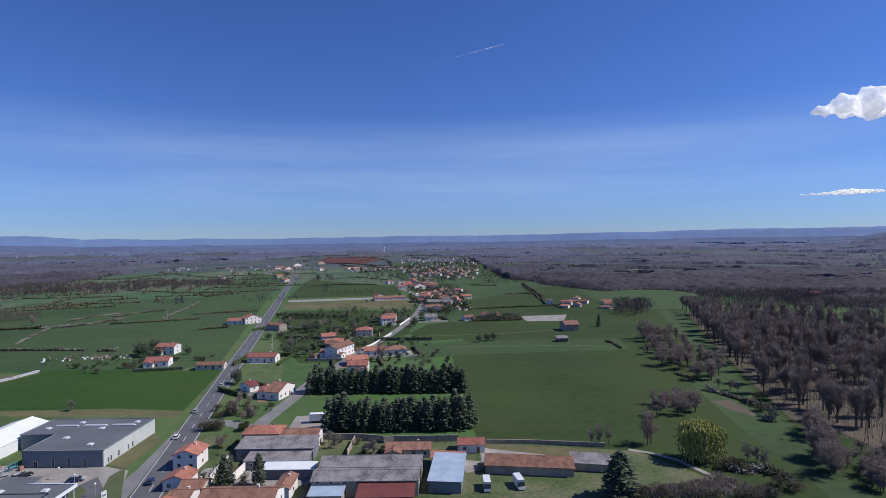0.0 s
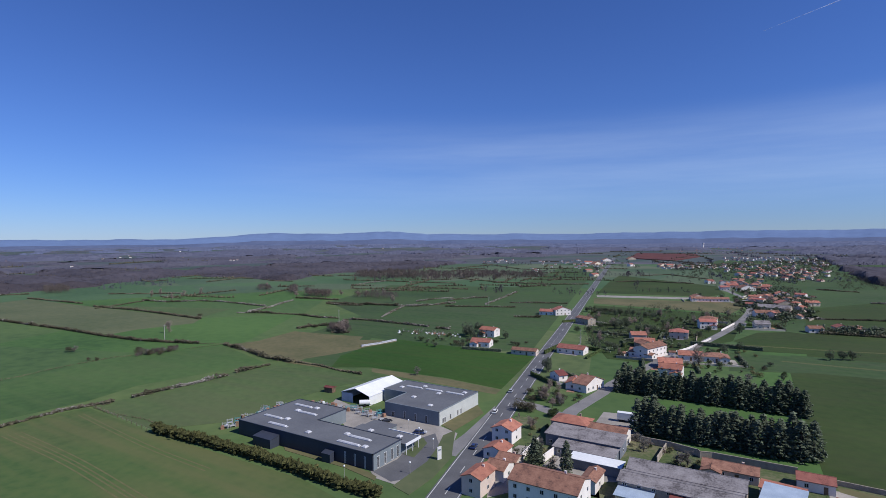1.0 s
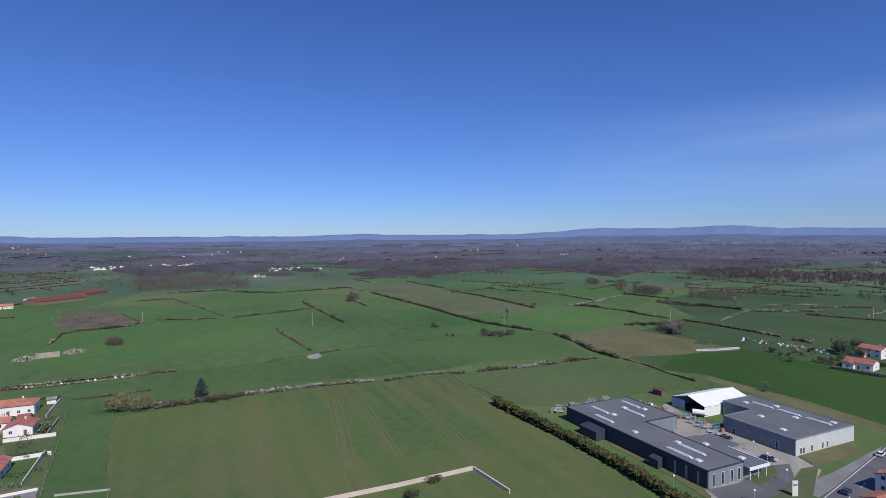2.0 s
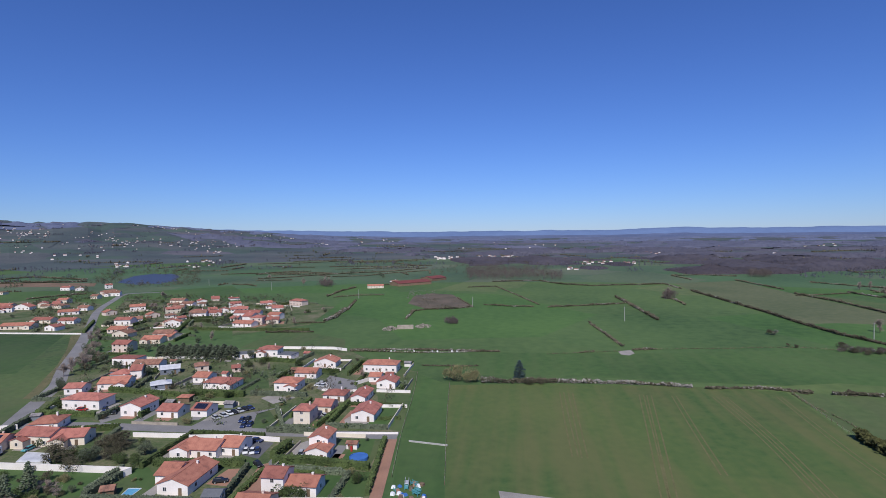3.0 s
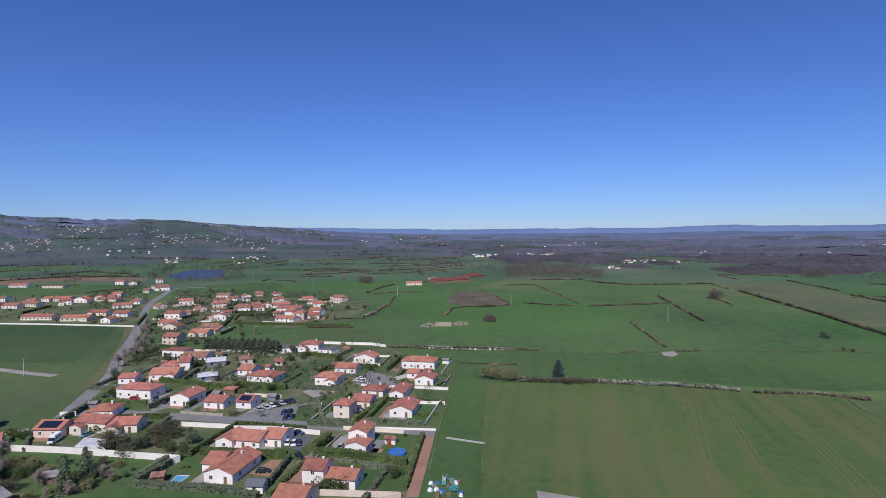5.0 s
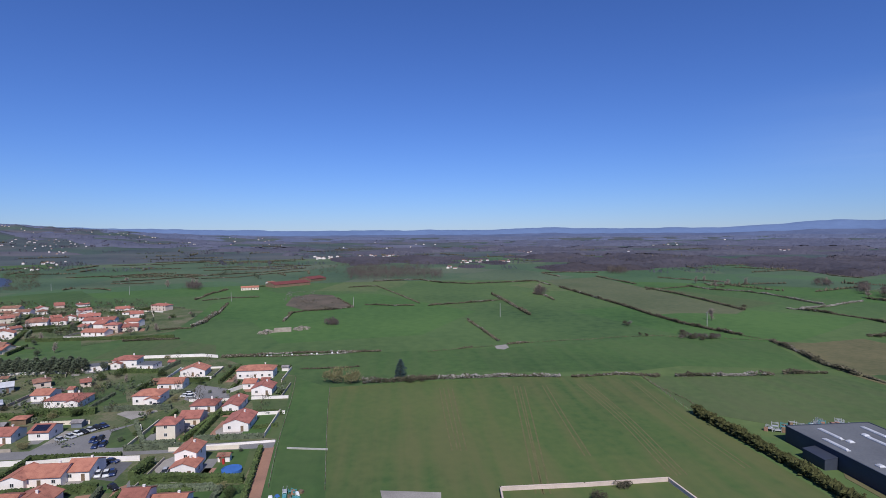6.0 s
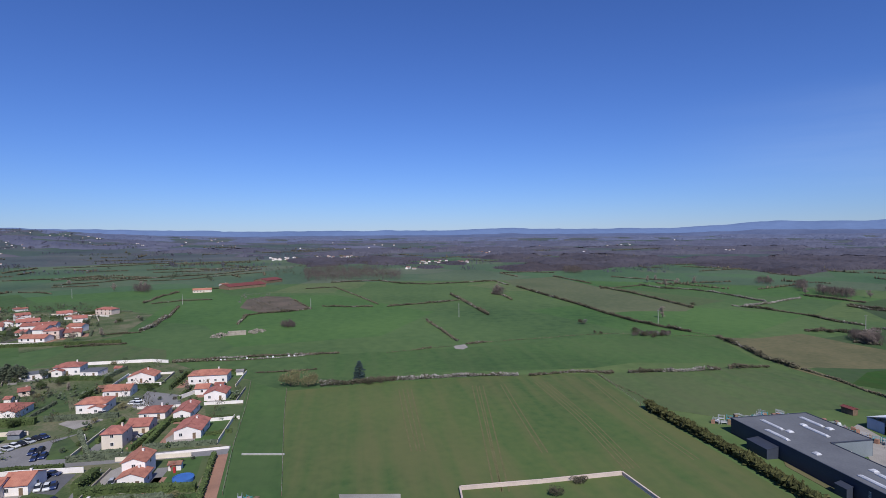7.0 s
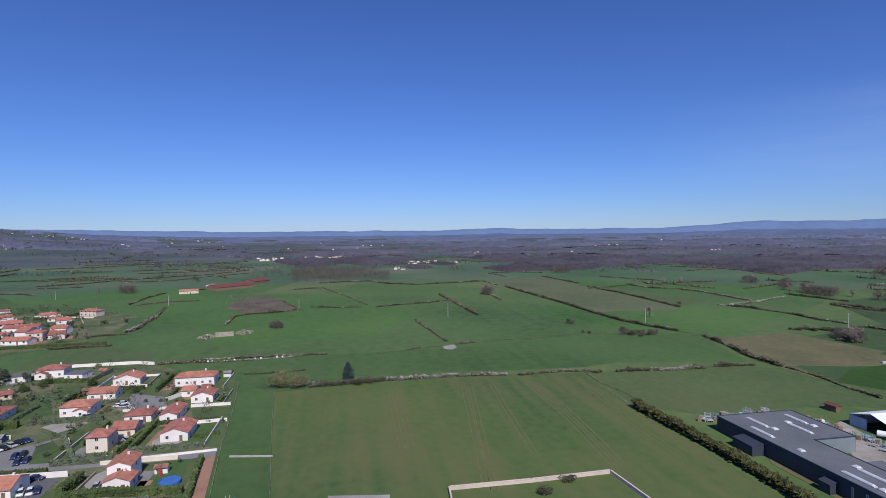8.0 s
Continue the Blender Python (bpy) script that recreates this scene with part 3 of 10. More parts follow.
def leafy_model(seed, mat, tufts=520, squat=1.0, droop=0.0, twiggy=False, low=0.24):
    """A crown of many small uneven tufts round a short forked trunk, one metre high."""
    rng = random.Random(seed)
    ob = new("tree")
    m = Mesh()
    m.rod((0, 0, -0.03), (0, 0, 0.4), 0.03, 0.02, 6)
    for i in range(5):
        a = 6.283 * i / 5 + rng.random()
        m.rod((0, 0, 0.3), (0.22 * math.cos(a), 0.22 * math.sin(a), 0.62), 0.018, 0.006, 4)
    part("trunk", m, "bark", ob)
    m = Mesh()
    lobes = [(rng.gauss(0, 0.13) * squat, rng.gauss(0, 0.13) * squat, low + 0.38 * rng.random(), 0.16 + 0.10 * rng.random()) for _ in range(9)]
    for _ in range(tufts):
        lx, ly, lz, lr = rng.choice(lobes)
        w = Vector((rng.gauss(0, 1), rng.gauss(0, 1), rng.gauss(0, 1))).normalized() * lr * (0.75 + 0.35 * rng.random())
        s = 0.018 + 0.022 * rng.random()
        m.clump(lx + w.x * squat, ly + w.y * squat, max(0.05, lz + w.z), s, s, s * (0.8 + droop * 2.5), rng, 0.5)
    for _ in range(tufts if twiggy else tufts // 3):
        lx, ly, lz, lr = rng.choice(lobes)
        w = Vector((rng.gauss(0, 1), rng.gauss(0, 1), rng.gauss(0.4, 1))).normalized()
        m.shard(Vector((lx * squat, ly * squat, max(0.05, lz))) + w * lr * 0.8, (w + Vector((0, 0, 0.6))).normalized(), 0.10 + 0.10 * rng.random(), 0.008, rng)
    part("crown", m, mat, ob)
    return ob


def willow_model(seed):
    """A broad dome of hanging yellow-green strands."""
    rng = random.Random(seed)
    ob = new("willow_tree")
    m = Mesh()
    m.rod((0, 0, -0.03), (0, 0, 0.45), 0.045, 0.03, 7)
    for i in range(7):
        a = 6.283 * i / 7 + rng.random()
        m.rod((0, 0, 0.35), (0.28 * math.cos(a), 0.28 * math.sin(a), 0.78), 0.02, 0.006, 5)
    part("trunk", m, "bark", ob)
    m = Mesh()
    heads = [(rng.uniform(-0.36, 0.36), rng.uniform(-0.36, 0.36)) for _ in range(16)]
    for _ in range(4200):
        hx, hy = rng.choice(heads)
        x, y = hx + rng.gauss(0, 0.09), hy + rng.gauss(0, 0.09)
        top = 0.95 - 0.9 * (hx * hx + hy * hy) - 2.0 * ((x - hx) ** 2 + (y - hy) ** 2)
        z = max(0.06, top - abs(rng.gauss(0, 0.34)))
        s = 0.011 + 0.012 * rng.random()
        m.clump(x, y, z, s, s, s * rng.uniform(1.5, 3.2), rng, 0.5)
    part("crown", m, "willow", ob)
    return ob


def model(key):
    if key not in MODELS:
        kind, seed = key.split(":")
        seed = int(seed)
        MODELS[key] = {"conifer": lambda: conifer_model(seed), "fir": lambda: conifer_model(seed, "bluefir"), "bare": lambda: bare_model(seed, 0.55), "poplar": lambda: bare_model(seed, 0.32, upright=0.5),
                       "leafy": lambda: leafy_model(seed, "leaf"), "dark": lambda: leafy_model(seed, "needle", 560, 1.0, 0.0, False, 0.32), "willow": lambda: willow_model(seed), "blossom": lambda: bare_model(seed, 0.6, "blossom", 0.0),
                       "brown": lambda: leafy_model(seed, "bramble", 420, 1.2, 0.0, True), "pale": lambda: leafy_model(seed, "pale_twig", 520, 1.25, 0.0, True)}[kind]()
        MODELS[key].name = {"conifer": "conifer", "fir": "fir_tree", "bare": "bare_tree", "poplar": "poplar_tree", "leafy": "shrub", "dark": "evergreen_tree", "willow": "willow_tree", "blossom": "blossom_tree", "brown": "brown_bush", "pale": "pale_bush"}[kind]
        MODELS[key]["fresh"] = True
    return MODELS[key]


TREE_TEXT = {"conifer": ("tall dark green conifer with drooping branches", "conifer"), "fir": ("blue-grey fir standing beside a hedge", "fir tree"), "bare": ("leafless tree with fine brown twigs", "tree"), "poplar": ("slender leafless poplar with upright twigs", "poplar"),
             "leafy": ("rounded green shrub in a garden", "shrub"), "dark": ("dense dark evergreen garden tree", "tree"), "willow": ("yellow-green weeping willow in a meadow", "willow"), "blossom": ("small tree covered in white blossom", "tree"),
             "brown": ("bushy brown shrub without leaves", "bush"), "pale": ("rounded olive green bush", "bush")}
TREES = random.Random(7)


def tree(kind, x, y, h, wide=1.0, group="", n=4, z=0.0):
    ob = model("%s:%d" % (kind, TREES.randrange(n)))
    m = pose(x, y, z, 0, 0, TREES.random() * 360) @ Matrix.Diagonal((h * wide, h * wide, h, 1))
    if ob.get("fresh"):
        del ob["fresh"]
        ob.matrix_basis = m
        made = ob
        ob["base"] = 1
    else:
        keep = ob.matrix_basis.copy()
        made = copy_thing(ob, Matrix.Identity(4))
        made.matrix_basis = m
        ob.matrix_basis = keep
    text, cat = TREE_TEXT[kind]
    return tagged(made, text, cat, group)


def hedge(label, mat, h, w, *pts, size=0.55, per=9.0, mixed="", name="hedge"):
    """A run of small uneven tufts along a line; mixed: a second material for stretches in bloom."""
    rng = random.Random(int(abs(pts[0][0]) * 7 + abs(pts[0][1])))
    ms = [Mesh(), Mesh()]
    run = 0.0
    for a, b in zip(pts, pts[1:]):
        a, b = Vector(a), Vector(b)
        side = Vector((b.y - a.y, a.x - b.x)).normalized()
        for _ in range(int((b - a).length * per)):
            t = rng.random()
            s = size * (0.6 + 0.8 * rng.random())
            u = run + t * (b - a).length
            tall = h * (0.62 + 0.38 * noise.noise(Vector((u * 0.11, a.x, 0))) + 0.22 * noise.noise(Vector((u * 0.4, a.y, 3))) + 0.18)
            if mixed and noise.noise(Vector((u * 0.04, a.y, 9))) < -0.55:
                continue
            q = a.lerp(b, t) + side * rng.gauss(0, w * 0.2)
            which = 1 if mixed and noise.noise(Vector((u * 0.05, a.x, 5))) + 0.3 * rng.gauss(0, 1) > 0.34 else 0
            ms[which].clump(q.x, q.y, max(s * 0.4, tall * rng.random() ** 0.6), s, s, s * 0.8, rng, 0.6)
            ms[which].shard(Vector((q.x, q.y, max(0.2, tall * 0.6))), Vector((rng.gauss(0, 0.5), rng.gauss(0, 0.5), 1)).normalized(), tall * 0.7, s * 0.12, rng)
        run += (b - a).length
    ob = tagged(new(name, ms[0].data(name, mat)), label, "hedge")
    if mixed and ms[1].v:
        part("blossom", ms[1], mixed, ob, "whitish blossom on bare twigs")
    return ob


def field_hedge(h, w, bloom, *pts):
    """A bare field hedge, thin in places, in bloom over a share of its length."""
    far = sum(math.hypot(*p) for p in pts) / len(pts)
    rng = random.Random(int(abs(pts[0][0]) * 7 + abs(pts[0][1])))
    size = 0.34 + far * 0.00042
    per = max(2.5, 3.2 * h / size)
    ms = [Mesh(), Mesh()]
    run = 0.0
    for a, b in zip(pts, pts[1:]):
        a, b = Vector(a), Vector(b)
        side = Vector((b.y - a.y, a.x - b.x)).normalized()
        long = (b - a).length
        for _ in range(int(long * per)):
            t = rng.random()
            u = run + t * long
            lump = noise.noise(Vector((u * 0.09, pts[0][0], 0))) + 0.6 * noise.noise(Vector((u * 0.35, pts[0][1], 3)))
            tall = h * max(0.18, 0.66 + 0.55 * lump)
            q = a.lerp(b, t) + side * rng.gauss(0, w * 0.2 * (0.8 + 0.5 * lump))
            which = 1 if noise.noise(Vector((u * 0.05, pts[0][0], 5))) * 0.8 + 0.25 * rng.gauss(0, 1) > 0.62 - bloom else 0
            k = size * (0.5 + 0.8 * rng.random())
            z = tall * rng.random() ** 0.7
            ms[which].clump(q.x, q.y, max(k * 0.3, z), k, k, k * 0.8, rng, 0.6)
            if rng.random() < 0.7:
                ms[which].shard(Vector((q.x, q.y, z * 0.7)), Vector((rng.gauss(0, 0.4), rng.gauss(0, 0.4), 1)).normalized(), tall * 0.6, k * 0.16, rng)
        run += long
    text = "overgrown field hedge in whitish blossom" if bloom > 0.5 else "bare brown field hedge with a little blossom" if bloom > 0.2 else "bare olive brown field hedge"
    ob = tagged(new("hedge", ms[0].data("hedge", "bramble")), text, "hedge")
    if ms[1].v:
        part("blossom", ms[1], "blossom", ob, "whitish blossom on bare twigs")
    return ob


def rough_line(*pts):
    """A fence line overgrown with dry grass along a field's edge."""
    far = sum(math.hypot(*p) for p in pts) / len(pts)
    rng = random.Random(int(abs(pts[0][0]) * 5 + abs(pts[0][1])))
    k = 0.22 + far * 0.0003
    m, posts = Mesh(), Mesh()
    for a, b in zip(pts, pts[1:]):
        a, b = Vector(a), Vector(b)
        for _ in range(int((b - a).length * 2.2)):
            q = a.lerp(b, rng.random())
            z = rng.uniform(0.05, 0.5)
            m.clump(q.x + rng.gauss(0, 0.35), q.y + rng.gauss(0, 0.35), z, k, k, k * 0.8, rng, 0.5)
        n = int((b - a).length / 5)
        for i in range(n):
            q = a.lerp(b, (i + 0.5) / n)
            posts.rod((q.x, q.y, -0.1), (q.x, q.y, 1.2), 0.07, 0.06, 5)
    ob = tagged(new("field_fence", m.data("field_fence", "olive_tuft")), "overgrown fence line in dry grass", "fence")
    tagged(part("posts", posts, "wood", ob, "grey wooden posts"), kind="stuff")


def hedge_box(label, mat, h, w, *pts):
    """A clipped garden hedge: a solid core with an uneven skin of tufts."""
    rng = random.Random(int(abs(pts[0][0]) * 11 + abs(pts[0][1])))
    m = Mesh()
    for a, b in zip(pts, pts[1:]):
        a, b = Vector(a), Vector(b)
        way = (b - a).normalized()
        s = Vector((way.y, -way.x)) * w / 2
        m.solid([(*(a + s), -0.1), (*(b + s), -0.1), (*(b - s), -0.1), (*(a - s), -0.1)], [(*(a + s * 0.85), h), (*(b + s * 0.85), h), (*(b - s * 0.85), h), (*(a - s * 0.85), h)])
        for _ in range(int((b - a).length * (h + w) * 5.0)):
            k = rng.random()
            q = a.lerp(b, rng.random())
            if k < 0.4:
                q, z = q + s * rng.uniform(-0.9, 0.9), h
            else:
                q, z = q + s * rng.choice((-1, 1)), h * rng.random()
            r = 0.18 + 0.20 * rng.random()
            m.clump(q.x, q.y, z, r, r, r, rng, 0.5)
    return tagged(new("garden_hedge", m.data("garden_hedge", mat)), label, "hedge")


CAR_TEXT = {"silver": "silver grey", "black": "black", "navy": "dark blue", "white_car": "white", "red_car": "dark red", "teal": "teal"}


def car_model(paint, van=False):
    ob = new("van" if van else "car")
    m = Mesh()
    if van:
        m.solid([(-2.9, -1.0, 0.35), (2.9, -1.0, 0.35), (2.9, 1.0, 0.35), (-2.9, 1.0, 0.35)], [(-2.9, -1.05, 1.2), (2.85, -1.0, 1.15), (2.85, 1.0, 1.15), (-2.9, 1.05, 1.2)])
        m.solid([(-2.9, -1.05, 1.2), (1.7, -1.05, 1.2), (1.7, 1.05, 1.2), (-2.9, 1.05, 1.2)], [(-2.85, -1.0, 2.75), (2.0, -1.0, 2.75), (2.0, 1.0, 2.75), (-2.85, 1.0, 2.75)])
        part("body", m, paint, ob)
        m = Mesh()
        m.solid([(1.7, -0.98, 1.16), (2.75, -0.98, 1.16), (2.75, 0.98, 1.16), (1.7, 0.98, 1.16)], [(1.7, -0.92, 2.0), (2.0, -0.92, 2.0), (2.0, 0.92, 2.0), (1.7, 0.92, 2.0)])
        part("windscreen", m, "glass", ob, "dark glass")
        half, nose = 1.85, 2.88
    else:
        m.solid([(-2.0, -0.82, 0.28), (2.0, -0.82, 0.28), (2.0, 0.82, 0.28), (-2.0, 0.82, 0.28)], [(-2.1, -0.88, 0.62), (2.1, -0.86, 0.58), (2.1, 0.86, 0.58), (-2.1, 0.88, 0.62)])
        m.solid([(-2.1, -0.88, 0.62), (2.1, -0.86, 0.58), (2.1, 0.86, 0.58), (-2.1, 0.88, 0.62)], [(-1.98, -0.80, 0.92), (1.9, -0.76, 0.80), (1.9, 0.76, 0.80), (-1.98, 0.80, 0.92)])
        m.solid([(-1.45, -0.58, 1.36), (0.35, -0.58, 1.38), (0.35, 0.58, 1.38), (-1.45, 0.58, 1.36)], [(-1.35, -0.52, 1.43), (0.2, -0.52, 1.45), (0.2, 0.52, 1.45), (-1.35, 0.52, 1.43)])
        part("body", m, paint, ob)
        m = Mesh()
        m.solid([(-1.95, -0.78, 0.90), (1.05, -0.75, 0.84), (1.05, 0.75, 0.84), (-1.95, 0.78, 0.90)], [(-1.45, -0.58, 1.36), (0.35, -0.58, 1.38), (0.35, 0.58, 1.38), (-1.45, 0.58, 1.36)])
        part("cabin_glass", m, "glass", ob, "dark glass")
        half, nose = 1.28, 2.05
    for sx in (-half, half):
        for sy in (-0.8, 0.8):
            w = Mesh()
            w.rod((0, -0.11, 0), (0, 0.11, 0), 0.33, 0.33, 10)
            wheel = part("wheel", w, "tyre", ob, "black tyre", at=pose(sx, sy, 0.33))
            w = Mesh()
            w.rod((0, -0.125, 0), (0, 0.125, 0), 0.18, 0.18, 8)
            part("rim", w, "silver", wheel)
    for sy in (-0.62, 0.62):
        m = Mesh()
        m.box(nose - 0.08, sy - 0.17, 0.58, nose + 0.03, sy + 0.17, 0.72)
        part("headlight", m, "lampglass", ob)
    return ob


def car(x, y, turn, paint, where="parked on the asphalt", van=False, z=0.06):
    key = "car:" + paint + str(van)
    m = pose(x, y, z, 0, 0, turn)
    if key not in MODELS:
        ob = MODELS[key] = car_model(paint, van)
        ob.matrix_basis = m
    else:
        ob = copy_thing(MODELS[key], m)
    HOUSES.append((x, y, 3.2))
    return tagged(ob, "%s %s %s" % (CAR_TEXT[paint], "camper van" if van else "passenger car", where), "van" if van else "car", "vehicles")


def pole(x, y, h=9.0, arm=True):
    ob = thing("utility_pole", x, y, 15, "tall pale concrete utility pole in a field", "pole", "utility poles")
    m = Mesh()
    m.rod((0, 0, -0.3), (0, 0, h), 0.24, 0.15, 8)
    part("mast", m, "pole", ob)
    if arm:
        m = Mesh()
        m.box(-0.9, -0.06, h - 0.7, 0.9, 0.06, h - 0.55)
        part("crossarm", m, "pole", ob)
        for sx in (-0.8, 0.8):
            m = Mesh()
            m.rod((sx, 0, h - 0.55), (sx, 0, h - 0.3), 0.06, 0.04, 6)
            part("insulator", m, "pole", ob)
    return ob


def value_noise(x, y, seed):
    """Smooth random numbers from 0 to 1 over the plane, for arrays."""
    grid = np.random.RandomState(seed).rand(256, 256)
    xi, yi = np.floor(x).astype(int), np.floor(y).astype(int)
    fx, fy = x - xi, y - yi
    fx, fy = fx * fx * (3 - 2 * fx), fy * fy * (3 - 2 * fy)
    a, b, c, d = grid[xi % 256, yi % 256], grid[(xi + 1) % 256, yi % 256], grid[xi % 256, (yi + 1) % 256], grid[(xi + 1) % 256, (yi + 1) % 256]
    return (a * (1 - fx) + b * fx) * (1 - fy) + (c * (1 - fx) + d * fx) * fy


def polar_sheet(name, mat, az, r, z, keep=None):
    """A sheet over bearings az (degrees) and distances r (metres) with heights z; keep: which cells are built."""
    na, nr = len(az), len(r)
    a = np.radians(az)[:, None]
    v = np.stack([-np.sin(a) * r[None, :], np.cos(a) * r[None, :], z], 2).reshape(-1, 3)
    i, j = np.meshgrid(np.arange(na - 1), np.arange(nr - 1), indexing="ij")
    if keep is not None:
        i, j = i[keep], j[keep]
    k = (i * nr + j).ravel()
    f = np.stack([k, k + 1, k + nr + 1, k + nr], 1)[:, ::-1]
    used = np.unique(f)
    back = np.zeros(len(v), int)
    back[used] = np.arange(len(used))
    v, f = v[used], back[f]
    me = bpy.data.meshes.new(name)
    me.vertices.add(len(v))
    me.vertices.foreach_set("co", v.astype(np.float32).ravel())
    me.loops.add(f.size)
    me.loops.foreach_set("vertex_index", f.ravel().astype(np.int32))
    me.polygons.add(len(f))
    me.polygons.foreach_set("loop_start", np.arange(0, f.size, 4, dtype=np.int32))
    me.polygons.foreach_set("use_smooth", np.zeros(len(f), dtype=bool))
    me.update(calc_edges=True)
    me.materials.append(M[mat])
    return new(name, me)


def inside(x, y, ring):
    hit = False
    for (ax, ay), (bx, by) in zip(ring, ring[1:] + ring[:1]):
        if (ay > y) != (by > y) and x < ax + (y - ay) / (by - ay) * (bx - ax):
            hit = not hit
    return hit


def grove(n, seed, ring):
    """Leafless poplars standing close together within a ring of corners."""
    rng = random.Random(seed)
    xs, ys = [p[0] for p in ring], [p[1] for p in ring]
    made = tries = 0
    while made < n and tries < 20000:
        tries += 1
        x, y = rng.uniform(min(xs), max(xs)), rng.uniform(min(ys), max(ys))
        if inside(x, y, ring) and rng.random() < 1.2 - 0.001 * math.hypot(x, y):
            tree("poplar", x, y, rng.uniform(12, 17), 1.15, "poplar grove")
            made += 1


def round_pool(x, y, r):
    HOUSES.append((x, y, r + 1.5))
    ob = thing("round_pool", x, y, 0, "round blue above-ground pool on a lawn", "pool")
    m = Mesh()
    n = 24
    ring = [(math.cos(6.2832 * i / n), math.sin(6.2832 * i / n)) for i in range(n)]
    for (a, b), (c, d) in zip(ring, ring[1:] + ring[:1]):
        m.solid([(a * r, b * r, -0.05), (c * r, d * r, -0.05), (c * r * 0.94, d * r * 0.94, -0.05), (a * r * 0.94, b * r * 0.94, -0.05)], [(a * r, b * r, 1.1), (c * r, d * r, 1.1), (c * r * 0.94, d * r * 0.94, 1.1), (a * r * 0.94, b * r * 0.94, 1.1)])
    part("pool_wall", m, "poolwall", ob)
    m = Mesh()
    m.solid([(a * r * 0.94, b * r * 0.94, 0) for a, b in ring], [(a * r * 0.94, b * r * 0.94, 0.85) for a, b in ring])
    part("water_surface", m, "poolwall", ob)


def pool_sheet(label, mat, h, *pts):
    m = Mesh()
    pts = list(pts)
    if sum(a[0] * b[1] - b[0] * a[1] for a, b in zip(pts, pts[1:] + pts[:1])) < 0:
        pts = pts[::-1]
    cx, cy = sum(p[0] for p in pts) / len(pts), sum(p[1] for p in pts) / len(pts)
    m.solid([(x, y, -0.1) for x, y in pts], [(x, y, h * 0.7) for x, y in pts])
    m.solid([(x, y, h * 0.7) for x, y in pts], [(cx + (x - cx) * 0.8, cy + (y - cy) * 0.8, h) for x, y in pts])
    HOUSES.append((cx, cy, 6.0))
    ob = tagged(new("garden_pool", m.data("garden_pool", mat)), label, "pool")
    edge = Mesh()
    for a, b in zip(pts, pts[1:] + pts[:1]):
        edge.rod((a[0], a[1], h * 0.7), (b[0], b[1], h * 0.7), 0.12, 0.12, 4)
    part("rim", edge, "frame", ob)


def church(x, y):
    ob = thing("water_tower", x, y, 0, "pale slender water tower above a far village", "tower")
    m = Mesh()
    m.rod((0, 0, -1), (0, 0, 30), 4.0, 3.4, 10)
    part("shaft", m, "white", ob)
    m = Mesh()
    m.rod((0, 0, 30), (0, 0, 37), 5.0, 6.0, 10)
    part("tank", m, "white", ob)


def long_barn(ax, ay, bx, by):
    w = math.hypot(bx - ax, by - ay)
    turn = math.degrees(math.atan2(by - ay, bx - ax))
    nx, ny = -(by - ay) / w, (bx - ax) / w
    if nx * ax + ny * ay < 0:
        nx, ny, turn = -nx, -ny, turn + 180
    d = 24.0
    house((ax + bx) / 2 + nx * d / 2, (ay + by) / 2 + ny * d / 2, turn, w, d, 3.6, "w", "wood", "rust", rise=2.6, name="cattle_barn", where="on a farm far out in the fields", chimney=False, holes=False)


def rubble_heap(x, y, r):
    rng = random.Random(int(abs(x)))
    m = Mesh()
    for _ in range(150):
        a, d = rng.random() * 6.28, rng.random() ** 0.7 * r
        s = rng.uniform(0.3, 0.9)
        m.clump(x + math.cos(a) * d * 1.4, y + math.sin(a) * d, max(0.1, (1 - d / r) * 2.2 * rng.random()), s, s, s * 0.8, rng, 0.4)
    tagged(new("rubble_heap", m.data("rubble_heap", "rubble")), "pale heap of earth and rubble in a meadow", "heap", kind="stuff")


def ruin(x, y):
    ob = thing("ruined_building", x, y, 100, "low roofless stone ruin in a meadow", "ruin")
    for x0, y0, x1, y1, h in ((-6, -3, 6, -2.5, 1.6), (-6, 2.5, 6, 3, 2.2), (-6, -2.5, -5.5, 2.5, 2.0), (5.5, -2.5, 6, 2.5, 1.3), (-1.4, -2.5, -0.9, 2.5, 1.5)):
        m = Mesh()
        m.box(x0, y0, -0.2, x1, y1, h, 0.05)
        part("wall", m, "stone", ob)


def trailer(x, y):
    ob = thing("box_trailer", x, y, 5, "long white box trailer on a gravel forecourt", "trailer")
    m = Mesh()
    m.box(-4.5, -1.2, 1.0, 4.5, 1.2, 3.6, 0.04)
    part("box_body", m, "tarp", ob)
    m = Mesh()
    m.box(-4.3, -0.9, 0.7, 4.6, 0.9, 1.0)
    part("chassis", m, "black", ob)
    for sx in (-3.2, -2.2, 3.0):
        for sy in (-1.0, 1.0):
            w = Mesh()
            w.rod((sx, sy - 0.14, 0.48), (sx, sy + 0.14, 0.48), 0.48, 0.48, 12)
            part("wheel", w, "tyre", ob)


def play_house(x, y):
    ob = thing("play_house", x, y, 20, "small red garden play house with slide", "playhouse")
    m, r = Mesh(), Mesh()
    pitched(m, r, -1.1, 1.1, -0.9, 0.9, 1.5, 0.6, "w", over=0.2, thick=0.08)
    part("wall", m, "wood", ob)
    part("roof", r, "red_car", ob)
    m = Mesh()
    m.slab([(1.1, -0.3, 1.2), (2.8, -0.3, 0.15), (2.8, 0.3, 0.15), (1.1, 0.3, 1.2)], 0.08)
    part("slide", m, "red_car", ob)


